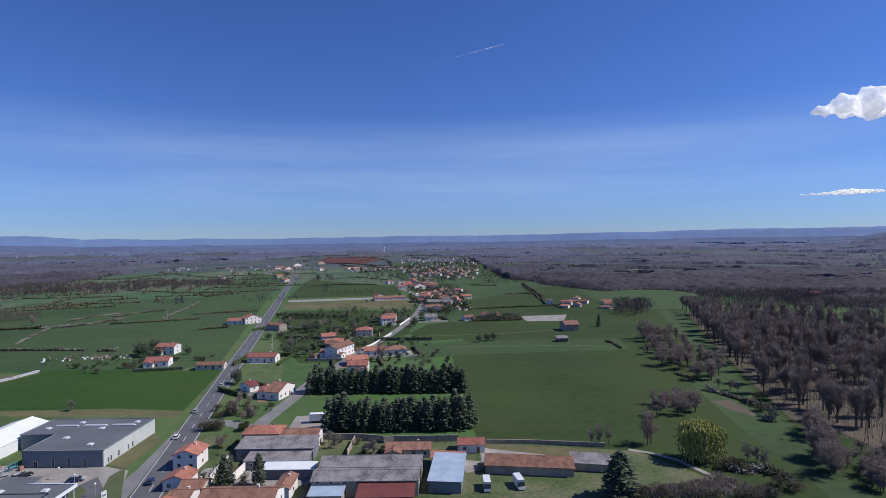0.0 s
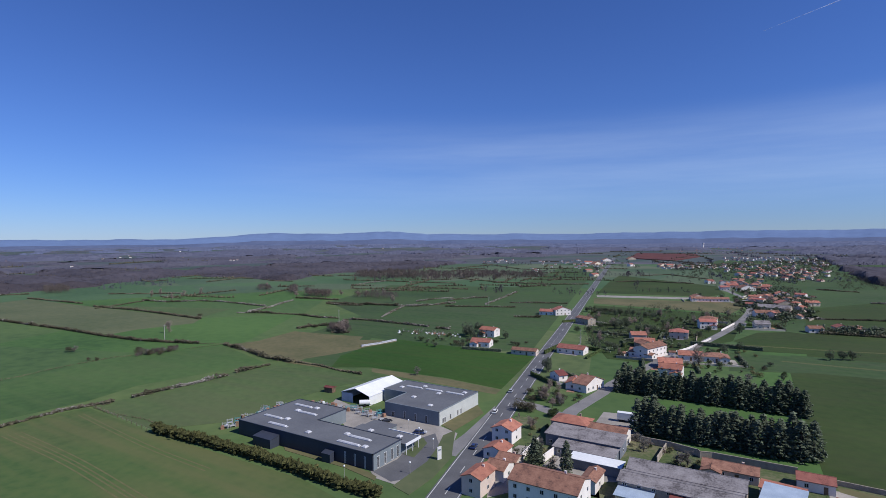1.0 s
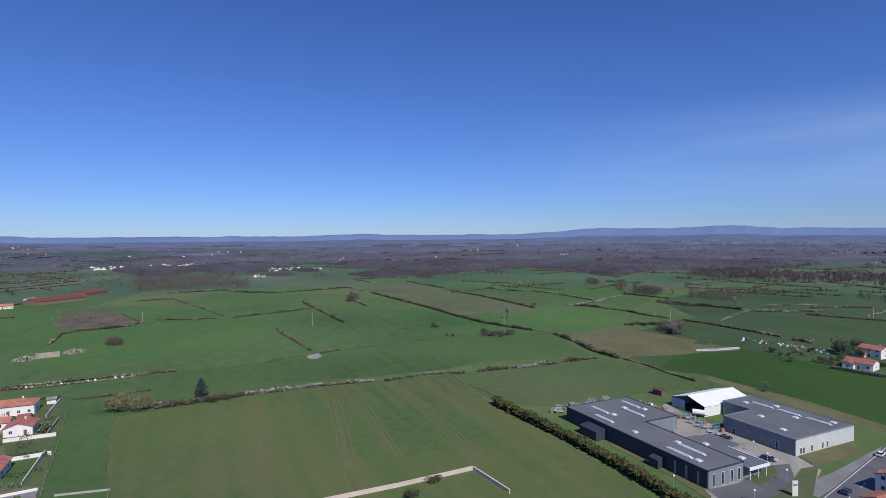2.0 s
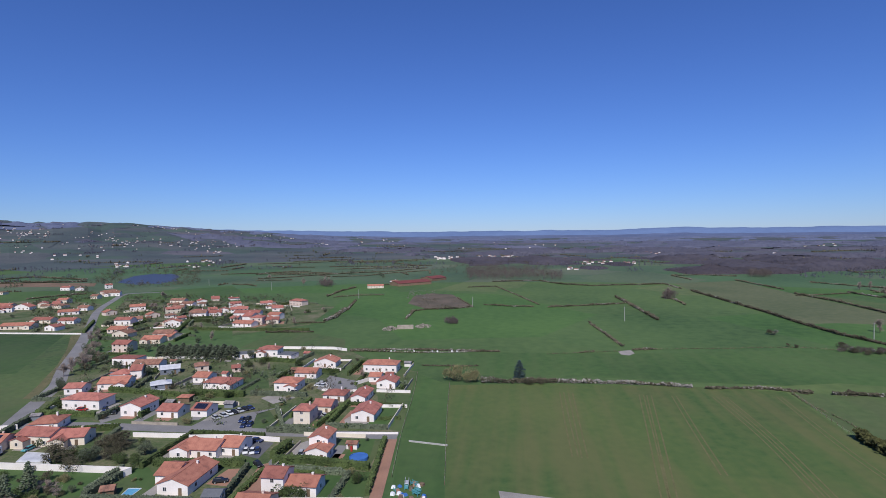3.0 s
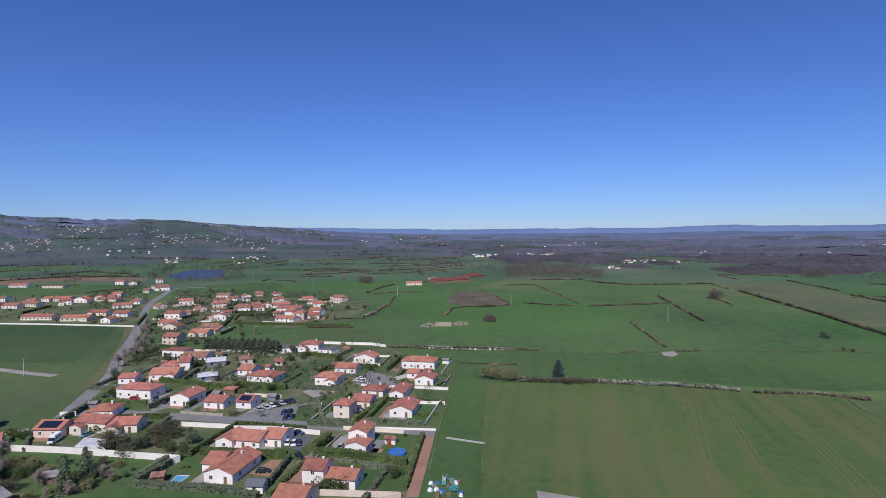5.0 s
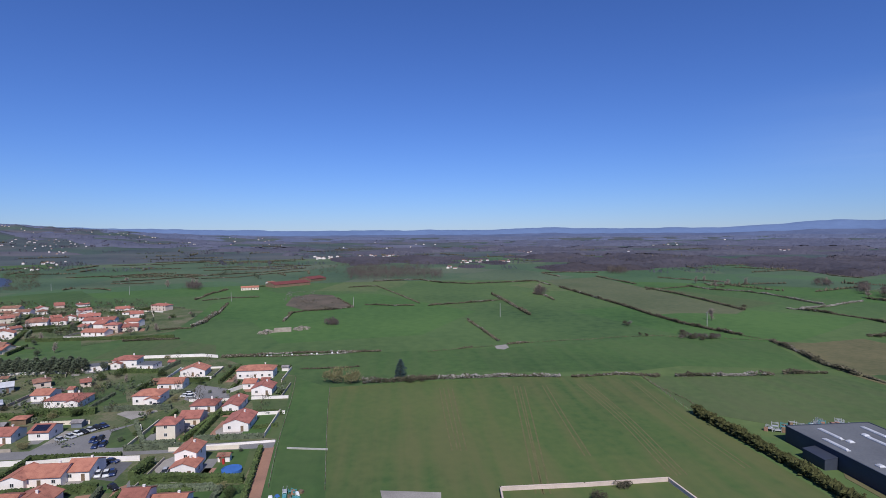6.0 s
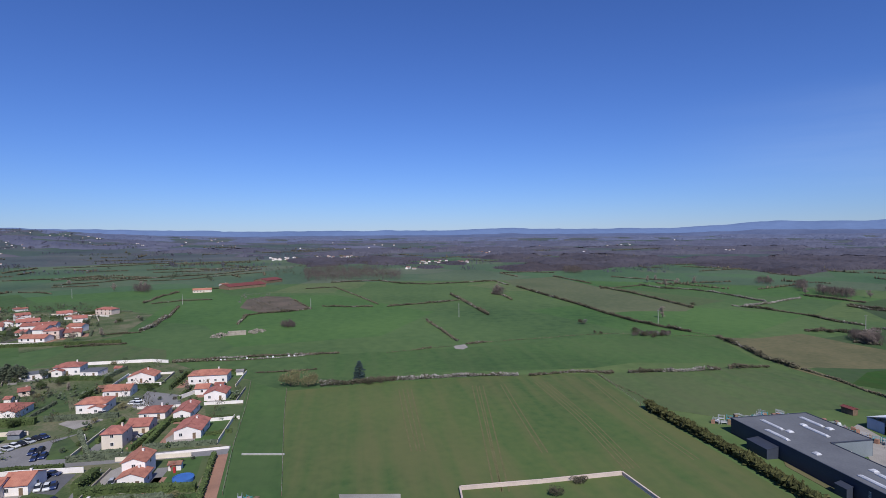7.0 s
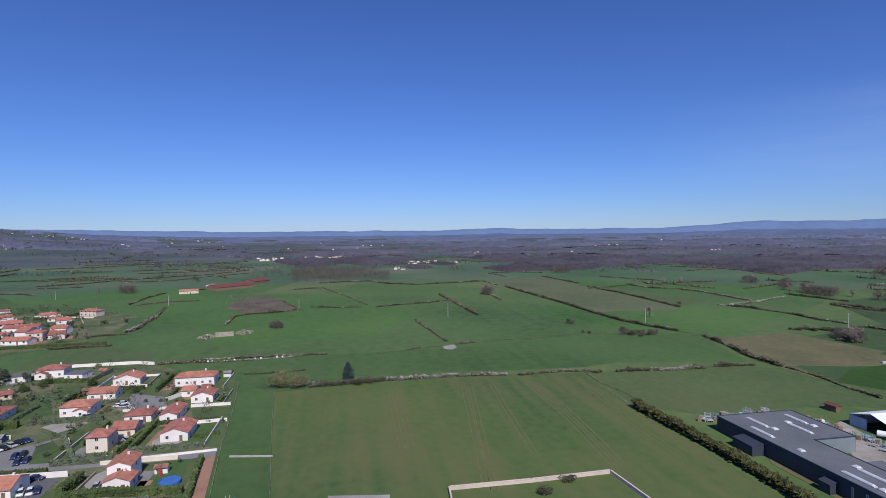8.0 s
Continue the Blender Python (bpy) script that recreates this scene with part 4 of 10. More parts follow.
def road_sign(x, y):
    ob = thing("advertising_sign", x, y, 70, "tall grey company sign at the yard entrance", "sign")
    m = Mesh()
    m.box(-0.8, -0.12, 0, 0.8, 0.12, 4.2)
    part("board", m, "frame", ob)
    m = Mesh()
    m.box(-0.6, -0.15, 2.9, 0.6, -0.12, 3.4)
    part("lettering_bar", m, "clad_grey", ob)


def copse(n, seed, ring, kind, low, high, wide=1.0):
    """Single bare trees standing loosely within a ring of corners."""
    rng = random.Random(seed)
    xs, ys = [p[0] for p in ring], [p[1] for p in ring]
    made = tries = 0
    while made < n and tries < 4000:
        tries += 1
        x, y = rng.uniform(min(xs), max(xs)), rng.uniform(min(ys), max(ys))
        if inside(x, y, ring):
            tree(kind, x, y, rng.uniform(low, high), wide * rng.uniform(0.85, 1.2), "riverside trees")
            made += 1


def thicket(label, n, seed, ring, tall, long=2.4, wide=0.10):
    """A mass of fine upright twigs and stems over a stretch of ground, gathered into crowns."""
    rng = random.Random(seed)
    xs, ys = [p[0] for p in ring], [p[1] for p in ring]
    m = Mesh()
    made = tries = 0
    while made < n and tries < n:
        tries += 1
        x, y = rng.uniform(min(xs), max(xs)), rng.uniform(min(ys), max(ys))
        if not inside(x, y, ring):
            continue
        h = tall * (0.75 + 0.45 * noise.noise(Vector((x * 0.09, y * 0.09, seed))))
        r = h * 0.22
        m.shard(Vector((x, y, -0.2)), Vector((rng.gauss(0, 0.05), rng.gauss(0, 0.05), 1)), h, wide * 1.3, rng)
        for _ in range(26):
            u = rng.random() ** 0.7
            k = r * (1.25 - u) * 1.7
            p = Vector((x + rng.gauss(0, k), y + rng.gauss(0, k), h * (0.10 + 0.84 * u)))
            m.shard(p, Vector((rng.gauss(0, 0.45), rng.gauss(0, 0.45), 1)).normalized(), long * (0.5 + rng.random()), wide, rng)
            made += 1
    far = math.hypot(sum(xs), sum(ys)) / len(ring)
    tagged(new("thicket", m.data("thicket", "twig_far" if far > 320 else "twig")), label, "trees", kind="stuff")


def tracks(mat, z, *pts, gap=2.0, wide=0.5):
    """A pair of wheel marks across a field."""
    m = Mesh()
    line = smooth_line(pts, 6)
    for s in (-gap / 2, gap / 2):
        ribbon(m, line, s - wide / 2, s + wide / 2, z, 0.0)
    tagged(new("wheel_marks", m.data("wheel_marks", mat)), "pale pair of tractor wheel marks", "track", kind="structure")


def hedge_net(n, seed, az0, az1, r0, r1):
    """Hedgerows and single trees dotted over the far farmland."""
    rng = random.Random(seed)
    m = Mesh()
    for _ in range(n):
        az, r = rng.uniform(az0, az1), r0 * (r1 / r0) ** rng.random()
        x, y = spot(az, r)
        a = radians(rng.choice((10, 100, 25, 115)) + rng.gauss(0, 8))
        size = 1.2 + r * 0.0006
        for i in range(int(rng.uniform(18, 80))):
            d = i * size * 1.1
            if math.hypot(x + math.cos(a) * d +812, y + math.sin(a) * d +596) < 190:
                continue
            px, py = x + math.cos(a) * d + rng.gauss(0, 0.8), y + math.sin(a) * d + rng.gauss(0, 0.8)
            z = float(climb(az, r))
            h = size * (0.5 + 0.6 * rng.random()) * (2.2 if rng.random() < 0.06 else 1.0)
            m.clump(px, py, z + h * 0.6, size * 0.8, size * 0.8, h, rng, 0.45)
    tagged(new("far_hedgerows", m.data("far_hedgerows", "bramble")), "bare hedgerows and trees on far farmland", "hedgerow", kind="stuff")


def cloud(az, el, wide, tall, seed):
    """A small bright cumulus, a few kilometres off."""
    rng = random.Random(seed)
    r = 4300.0
    x, y = -math.sin(radians(az)) * r, math.cos(radians(az)) * r
    bm = bmesh.new()
    for k in range(5):
        u = (k - 2) / 2.6
        s = tall * rng.uniform(0.34, 0.5) * (1.15 - abs(u))
        bmesh.ops.create_icosphere(bm, subdivisions=5, radius=1.0, matrix=Matrix.Translation((u * wide / 2, 0, s * 0.4)) @ Matrix.Diagonal((wide * 0.24, s * 1.3, s, 1)))
    bm.normal_update()
    shift = Vector((seed, seed * 0.7, 0))
    for v in bm.verts:
        q = v.co / tall + shift
        v.co += v.normal * tall * (0.22 * noise.noise(q * 2.3) + 0.13 * noise.noise(q * 5.1) + 0.03 * noise.noise(q * 11))
    me = bpy.data.meshes.new("cloud")
    bm.to_mesh(me)
    me.polygons.foreach_set("use_smooth", np.ones(len(me.polygons), dtype=bool))
    me.materials.append(M["cloud"])
    ob = new("cloud", me)
    ob.matrix_basis = pose(x, y, EYE + r * math.tan(radians(el)), 0, 0, az)
    tagged(ob, "small white cumulus cloud in a blue sky", "cloud", "clouds", "structure")


def contrail(az0, el0, az1, el1, wide):
    """The thin white trail of an airliner, fading at one end."""
    r = 4200.0
    a, b = (Vector((-math.sin(radians(z)) * r, math.cos(radians(z)) * r, EYE + r * math.tan(radians(e)))) for z, e in ((az0, el0), (az1, el1)))
    m = Mesh()
    n = 40
    for i in range(n):
        t0, t1 = i / n, (i + 1) / n
        m.rod(a.lerp(b, t0), a.lerp(b, t1), wide * (0.15 + 0.85 * t0) * (1 + 0.06 * math.sin(i * 2.1)), wide * (0.15 + 0.85 * t1) * (1 + 0.06 * math.sin(i * 2.1 + 2.1)), 6)
    tagged(new("contrail", m.data("contrail", "contrail")), "thin white contrail high in the sky", "contrail", kind="structure")


def garden_greens(n, seed, ring, kinds, low=1.5, high=4.5):
    """Shrubs and small trees dotted over gardens, clear of the houses."""
    rng = random.Random(seed)
    xs, ys = [p[0] for p in ring], [p[1] for p in ring]
    made = tries = 0
    while made < n and tries < 4000:
        tries += 1
        x, y = rng.uniform(min(xs), max(xs)), rng.uniform(min(ys), max(ys))
        if not inside(x, y, ring) or any((x - a) ** 2 + (y - b) ** 2 < r * r for a, b, r in HOUSES + ROADS):
            continue
        kind = rng.choice(kinds)
        h = rng.uniform(low, high) * (1.6 if kind in ("conifer", "bare") else 1.0)
        tree(kind, x, y, h, rng.uniform(0.9, 1.4) if kind != "bare" else 1.0, "garden plants")
        made += 1


def shrubbery(label, mat, n, seed, ring, low, high, bare=False):
    """Garden shrubs and scrub that nobody could count, gathered in drifts and clear of houses and roads."""
    rng = random.Random(seed)
    xs, ys = [p[0] for p in ring], [p[1] for p in ring]
    near = [h for h in HOUSES + ROADS if min(xs) - 20 < h[0] < max(xs) + 20 and min(ys) - 20 < h[1] < max(ys) + 20]
    m = Mesh()
    made = tries = 0
    while made < n and tries < n * 12:
        tries += 1
        x, y = rng.uniform(min(xs), max(xs)), rng.uniform(min(ys), max(ys))
        if noise.noise(Vector((x * 0.06, y * 0.06, seed))) < rng.uniform(-0.5, 0.3) or not inside(x, y, ring):
            continue
        if any((x - a) ** 2 + (y - b) ** 2 < (r * 0.85 + 0.5) ** 2 for a, b, r in near):
            continue
        h = low + (high - low) * rng.random() ** 2
        for _ in range(46 if bare else 14):
            u = rng.random()
            k = h * 0.30 * (1.2 - u * 0.6)
            p = Vector((x + rng.gauss(0, k), y + rng.gauss(0, k), h * (0.12 + 0.78 * u)))
            if bare:
                m.shard(p, Vector((rng.gauss(0, 0.45), rng.gauss(0, 0.45), 1)).normalized(), h * (0.15 + 0.25 * rng.random()), 0.05 + h * 0.012, rng)
            else:
                c = h * rng.uniform(0.10, 0.19)
                m.clump(p.x, p.y, p.z, c, c, c * 0.9, rng, 0.4)
        made += 1
    tagged(new("shrubbery", m.data("shrubbery", mat)), label, "shrubs", kind="stuff")


def far_trees(label, mat, n, seed, az0, az1, r0, r1, tall):
    """Single bare trees and clumps dotted over far farmland."""
    rng = random.Random(seed)
    m = Mesh()
    for _ in range(n):
        az, r = rng.uniform(az0, az1), r0 * (r1 / r0) ** rng.random()
        x, y = spot(az, r)
        a = rng.choice((0.3, 1.9)) + rng.gauss(0, 0.1)
        for i in range(rng.choice((1, 2, 4, 9, 16))):
            px, py = x + math.cos(a) * i * tall * 0.8 + rng.gauss(0, 1.5), y + math.sin(a) * i * tall * 0.8 + rng.gauss(0, 1.5)
            if any((px - q) ** 2 + (py - s) ** 2 < t * t for q, s, t in POND):
                continue
            h = tall * rng.uniform(0.35, 1.1)
            z = float(climb(az, r))
            m.shard(Vector((px, py, z - 0.3)), Vector((0, 0, 1)), h * 0.8, 0.3, rng)
            for _k in range(16):
                u = rng.random()
                k = h * 0.22 * (1.25 - u)
                m.shard(Vector((px + rng.gauss(0, k), py + rng.gauss(0, k), z + h * (0.15 + 0.7 * u))), Vector((rng.gauss(0, 0.5), rng.gauss(0, 0.5), 1)).normalized(), h * rng.uniform(0.15, 0.35), 0.18 + r * 0.00035, rng)
    tagged(new("far_trees", m.data("far_trees", mat)), label, "trees", kind="stuff")


POND = [(-790, -585, 60), (-850, -620, 75), (-905, -655, 60)]


def camper(x, y, turn):
    ob = thing("camper_van", x, y, turn, "white camper van parked in a garden", "camper van")
    m = Mesh()
    m.box(-2.6, -1.05, 0.55, 1.9, 1.05, 2.75, 0.12)
    part("living_box", m, "tarp", ob)
    m = Mesh()
    m.box(1.9, -0.95, 0.5, 3.3, 0.95, 1.35, 0.15)
    part("cab", m, "white_car", ob)
    m = Mesh()
    m.solid([(1.9, -0.9, 1.35), (2.8, -0.9, 1.35), (2.8, 0.9, 1.35), (1.9, 0.9, 1.35)], [(1.9, -0.85, 2.1), (2.2, -0.85, 2.1), (2.2, 0.85, 2.1), (1.9, 0.85, 2.1)])
    part("windscreen", m, "glass", ob)
    for px, w in ((-1.6, 0.9), (0.4, 1.1)):
        for sy in (-1.06, 1.04):
            m = Mesh()
            m.box(px, sy, 1.55, px + w, sy + 0.02, 2.15)
            part("side_window", m, "glass", ob)
    for px in (-1.6, 2.5):
        for sy in (-0.85, 0.85):
            m = Mesh()
            m.rod((px, sy - 0.12, 0.36), (px, sy + 0.12, 0.36), 0.36, 0.36, 12)
            part("wheel", m, "tyre", ob)


def lamp_post(x, y):
    ob = thing("street_lamp", x, y, 0, "low lamp post with a white globe in the yard", "lamp", "yard lamps")
    m = Mesh()
    m.rod((0, 0, -0.1), (0, 0, 3.2), 0.07, 0.05, 6)
    part("post", m, "pole", ob)
    bm = bmesh.new()
    bmesh.ops.create_icosphere(bm, subdivisions=2, radius=0.32, matrix=Matrix.Translation((0, 0, 3.45)))
    me = bpy.data.meshes.new("globe")
    bm.to_mesh(me)
    me.materials.append(M["tarp"])
    part("globe", me, "tarp", ob, "white globe")


def tank_trailer(x, y):
    ob = thing("tank_trailer", x, y, 40, "white cylindrical farm tank trailer in the yard", "trailer")
    m = Mesh()
    m.rod((-2.2, 0, 1.6), (2.2, 0, 1.6), 1.05, 1.05, 14)
    part("tank", m, "tarp", ob)
    for sy in (-1.0, 1.0):
        m = Mesh()
        m.rod((0, sy - 0.18, 0.55), (0, sy + 0.18, 0.55), 0.6, 0.6, 12)
        part("wheel", m, "tyre", ob)
    m = Mesh()
    m.rod((2.2, 0, 0.7), (4.0, 0, 0.5), 0.08, 0.06, 5)
    part("drawbar", m, "black", ob)


def fence(*pts, step=4.0):
    """Wooden posts with two wires along a field edge."""
    line = smooth_line(pts, step)
    ob = thing("field_fence", line[0].x, line[0].y, 0, "wire fence with wooden posts along a field", "fence")
    for i, p in enumerate(line):
        part("post", shared("post", lambda m: m.rod((0, 0, -0.3), (0, 0, 1.3), 0.09, 0.08, 5), "wood"), "wood", ob, at=pose(p.x - line[0].x, p.y - line[0].y, 0))
    for z in (0.6, 1.1):
        m = Mesh()
        for p, q in zip(line, line[1:]):
            m.rod((p.x - line[0].x, p.y - line[0].y, z), (q.x - line[0].x, q.y - line[0].y, z), 0.015, 0.015, 3)
        part("wire", m, "pole", ob)


def stored(nm, x, y, turn, h):
    """A piece of stored goods or scrap out of doors."""
    mt, tx = {"pallet_stack": ("wood", "stack of weathered wooden pallets on the ground"), "scrap_rack": ("teal", "teal metal rack standing in the grass"), "bulk_sack": ("tarp", "white bulk sack on the ground"), "scaffold_frame": ("silver", "grey scaffold frame standing in a pile"), "tarp_heap": ("poolwall", "blue tarpaulin heap on the ground"), "crate_stack": ("redgravel", "stack of reddish crates on the ground")}[nm]
    ob = thing(nm, x, y, turn, tx, nm.split("_")[1], "stored goods")
    m = Mesh()
    if nm in ("scaffold_frame", "scrap_rack"):
        for sx in (-1, 1):
            for sy in (-0.5, 0.5):
                leg = Mesh()
                leg.rod((sx, sy, -0.02), (sx, sy, h + 0.3), 0.07, 0.07, 4)
                part("leg", leg, mt, ob)
        for sy in (-0.5, 0.5):
            rail = Mesh()
            rail.rod((-1, sy, h), (1, sy, h), 0.07, 0.07, 4)
            part("rail", rail, mt, ob)
        m.box(-0.95, -0.5, h * 0.5, 0.95, 0.5, h * 0.5 + 0.25, 0.05)
        part("shelf", m, mt, ob)
        return
    if nm in ("pallet_stack", "crate_stack"):
        for k in range(max(2, int(h / 0.16))):
            part(nm.split("_")[0], shared(nm, lambda q: q.box(-0.6, -0.5, 0, 0.6, 0.5, 0.14, 0.02), mt), mt, ob, at=pose(0, 0, k * 0.15))
        return
    m.box(-0.6, -0.5, 0, 0.6, 0.5, h * 0.6, 0.16)
    part("body", m, mt, ob)


def clear_of_houses(x, y, own, gap=0.0):
    return all(math.hypot(x - a, y - b) > r + gap or (a, b) == own for a, b, r in HOUSES)


def plots(seed, ring):
    """Garden plots round the houses inside a ring: terraces, drives, hedges, low walls and sheds."""
    rng = random.Random(seed)
    for x, y, turn, w, d, far in list(PLOTS):
        if not inside(x, y, ring):
            continue
        m = pose(x, y, 0, 0, 0, turn)

        def at(px, py):
            q = m @ Vector((px, py, 0))
            return (q.x, q.y)

        def strip(name, label, mat, x0, y0, x1, y1):
            if clear_of_houses(*at((x0 + x1) / 2, (y0 + y1) / 2), (x, y), -2.0):
                flat(name, label, name, mat, 0.078, [at(x0, y0), at(x1, y0), at(x1, y1), at(x0, y1)])
        strip("terrace", "pale paved terrace against a house", rng.choice(("gravel", "gravel", "redgravel", "oldroad")), -w * 0.35, -d / 2 - rng.uniform(2.5, 4.5), w * 0.3, -d / 2 + 0.3)
        if rng.random() < 0.6:
            s = rng.choice((-1, 1))
            strip("drive", "gravel drive beside a house", rng.choice(("gravel", "oldroad", "redgravel")), s * (w / 2 + 0.5), -d / 2 - 5, s * (w / 2 + 4.0), d / 2)
        bx, by = w / 2 + rng.uniform(4.5, 8), d / 2 + rng.uniform(5, 9)
        for p, q in (((-bx, -by), (bx, -by)), ((bx, -by), (bx, by)), ((bx, by), (-bx, by)), ((-bx, by), (-bx, -by))):
            k = rng.random()
            a, b = Vector(at(*p)), Vector(at(*q))
            if k > 0.72 or not all(clear_of_houses(*a.lerp(b, t), (0, 0), -0.5) for t in (0.0, 0.25, 0.5, 0.75, 1.0)):
                continue
            if k < 0.50:
                hedge_box("clipped green garden hedge" if k < 0.2 else "dark green clipped garden hedge", "leaf" if k < 0.2 else "needle", rng.uniform(1.2, 2.2), rng.uniform(0.8, 1.4), tuple(a), tuple(b))
            else:
                wall_run("garden_wall", "pale rendered garden wall", rng.choice(("white", "stone", "cream")), rng.uniform(0.8, 1.5), 0.22, tuple(a), tuple(b))
        if rng.random() < 0.35:
            sx, sy = at(rng.choice((-1, 1)) * (bx - 2.5), by - 2.5)
            if clear_of_houses(sx, sy, (0, 0), 1.5):
                house(sx, sy, turn, rng.uniform(2.5, 4), rng.uniform(2, 3), 2.0, "w", rng.choice(("wood", "white", "greywall")), rng.choice(("tile_b", "fibro", "tile_r")), name="garden_shed", where="in a garden corner", chimney=False, holes=False)

# ---- land: one sheet to the horizon, distant woods and hills ----


def country_material(name, hi, lo, mid):
    """Farmland far and wide: patches of grass, young crop and bare hedge-lined soil."""
    m = material(name, hi, lo, 0.95, 0.006, 24, 0.05, col3=mid)
    nt = m.node_tree
    n, link = nt.nodes, nt.links.new
    b = n["Principled BSDF"]
    old = b.inputs["Base Color"].links[0].from_socket
    co = n.new("ShaderNodeTexCoord").outputs["Object"]
    cells = n.new("ShaderNodeTexVoronoi")
    cells.inputs["Scale"].default_value = 0.0065
    link(co, cells.inputs["Vector"])
    ramp = n.new("ShaderNodeValToRGB")
    ramp.color_ramp.interpolation = "CONSTANT"
    e = ramp.color_ramp.elements
    e[0].position, e[0].color = 0.0, (1, 1, 1, 1)
    e[1].position, e[1].color = 0.35, (0.85, 1.02, 0.85, 1)
    for p, c in ((0.55, (1.15, 1.05, 1.05, 1)), (0.72, (0.9, 0.95, 0.95, 1)), (0.9, (1.35, 1.1, 1.25, 1))):
        q = e.new(p)
        q.color = c
    sep = n.new("ShaderNodeSeparateColor")
    link(cells.outputs["Color"], sep.inputs[0])
    link(sep.outputs[0], ramp.inputs[0])
    mul = n.new("ShaderNodeVectorMath")
    mul.operation = "MULTIPLY"
    link(old, mul.inputs[0])
    link(ramp.outputs[0], mul.inputs[1])
    link(mul.outputs[0], b.inputs["Base Color"])
    return m


M["country"] = country_material("farmland", (0.102, 0.154, 0.054), (0.053, 0.094, 0.035), (0.075, 0.124, 0.044))
# distance haze put into the colour: full for the farthest land, half nearer
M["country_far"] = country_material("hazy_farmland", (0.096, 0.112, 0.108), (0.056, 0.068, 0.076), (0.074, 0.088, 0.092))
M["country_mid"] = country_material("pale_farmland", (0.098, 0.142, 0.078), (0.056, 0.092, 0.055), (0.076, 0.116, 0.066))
ground_az = np.arange(0, 360.5, 3.0)
ground_r = np.concatenate([[0.0], np.geomspace(20, 4990, 60)])
ground = tagged(polar_sheet("ground", "country", ground_az, ground_r, np.zeros((len(ground_az), len(ground_r)))), "flat green farmland reaching to the horizon", "ground", kind="structure")

# land beyond 800 m and 1500 m takes the haze-tinted colours
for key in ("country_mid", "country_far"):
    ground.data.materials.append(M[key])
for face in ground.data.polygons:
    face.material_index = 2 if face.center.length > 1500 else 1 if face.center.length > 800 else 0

# skyline: bearing and elevation in degrees, as seen from the eye
SKY_AZ = np.array([-180, -120, -60, -39, -36, -28, -21, -12.7, -4.5, 4, 16.5, 27, 33.5, 36.5, 39, 43, 46, 49, 51.5, 53.8, 58.8, 67, 72, 74.6, 78.8, 85, 93, 102.6, 107, 112, 115, 119, 123, 128, 135, 141, 160, 180.0])
SKY_EL = np.array([1.0, 0.8, 1.2, 0.72, 0.71, 0.76, 0.64, 0.54, 0.48, 0.52, 0.38, 0.42, 0.50, 0.75, 0.74, 0.58, 0.66, 0.68, 0.56, 0.40, 0.15, 0.16, 0.20, 0.29, 0.17, 0.13, 0.14, 0.18, 0.35, 0.42, 0.5, 0.62, 0.7, 0.9, 1.0, 1.1, 1.0, 1.0])
hill_az = np.arange(-180, 180.01, 0.25)
hill_r = np.array([4150.0, 4300, 4450, 4600, 4750, 4870, 4960])
el = np.interp(hill_az, SKY_AZ, SKY_EL)
el += 0.10 * (value_noise(hill_az * 0.45 + 90, hill_az * 0 + 3, 5) - 0.5) + 0.05 * (value_noise(hill_az * 1.7 + 400, hill_az * 0 + 9, 6) - 0.5)
crest = EYE + 4870 * np.tan(np.radians(el))
rise = np.array([0, 0.10, 0.28, 0.50, 0.78, 1.0, 0.85])
lumps = value_noise(hill_az[:, None] * 1.1 + 200, hill_r[None, :] / 160, 8)
hill_z = crest[:, None] * np.clip(rise[None, :] + 0.06 * (lumps - 0.5) * (rise[None, :] * (1 - rise[None, :]) * 4), 0, 1)
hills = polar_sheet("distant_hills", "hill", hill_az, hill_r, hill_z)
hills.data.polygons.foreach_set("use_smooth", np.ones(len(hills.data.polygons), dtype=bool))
# lower faces take the greyer haze-tinted colour
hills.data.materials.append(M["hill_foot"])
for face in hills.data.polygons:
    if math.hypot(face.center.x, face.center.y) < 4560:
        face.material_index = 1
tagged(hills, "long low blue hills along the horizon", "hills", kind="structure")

# the land climbs slowly on one side and to a dark hill on the other
RISE_AZ = np.array([-180, -60, -46, -39.3, -37, -33, -28, -13, 0, 13, 39, 75, 100, 108, 112, 119, 123, 128, 135, 141, 160, 180.0])
RISE_EL = np.array([0.6, 1.3, 0.95, 0.15, -0.35, -0.58, -0.58, -0.55, -0.75, -0.85, -0.62, -0.80, -0.60, -0.3, -0.1, 0.45, 0.75, 1.15, 1.25, 1.5, 1.3, 0.6])


def climb(az, r):
    """Height of the land above the plain at a bearing and distance."""
    t = np.clip((r - 1500) / 2600.0, 0, 1)
    return t * t * (3 - 2 * t) * np.maximum(0, EYE + 4100 * np.tan(np.radians(np.interp(az, RISE_AZ, RISE_EL))))


rise_az = np.arange(-180, 180.1, 0.5)
rise_r = np.geomspace(1500, 4250, 40)
rise_z = climb(rise_az[:, None], rise_r[None, :])
rise_z += (value_noise(rise_az[:, None] * 0.9 + 200, rise_r[None, :] / 260, 14) - 0.5) * rise_z * 0.22 - 0.4
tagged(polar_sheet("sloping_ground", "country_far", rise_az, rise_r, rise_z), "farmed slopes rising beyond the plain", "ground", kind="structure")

# woods: a leafless canopy, broken by fields, lanes and farms
wood_from_az = np.array([-180, -60, -39, -33, -26, -22, -18, -16, -12.6, -7, -4.5, -2, 6, 15, 20, 25, 29.4, 34.4, 41, 46, 48, 52, 56, 61, 67, 73, 79, 85, 91, 95, 99, 104, 111, 120, 150, 180.0])
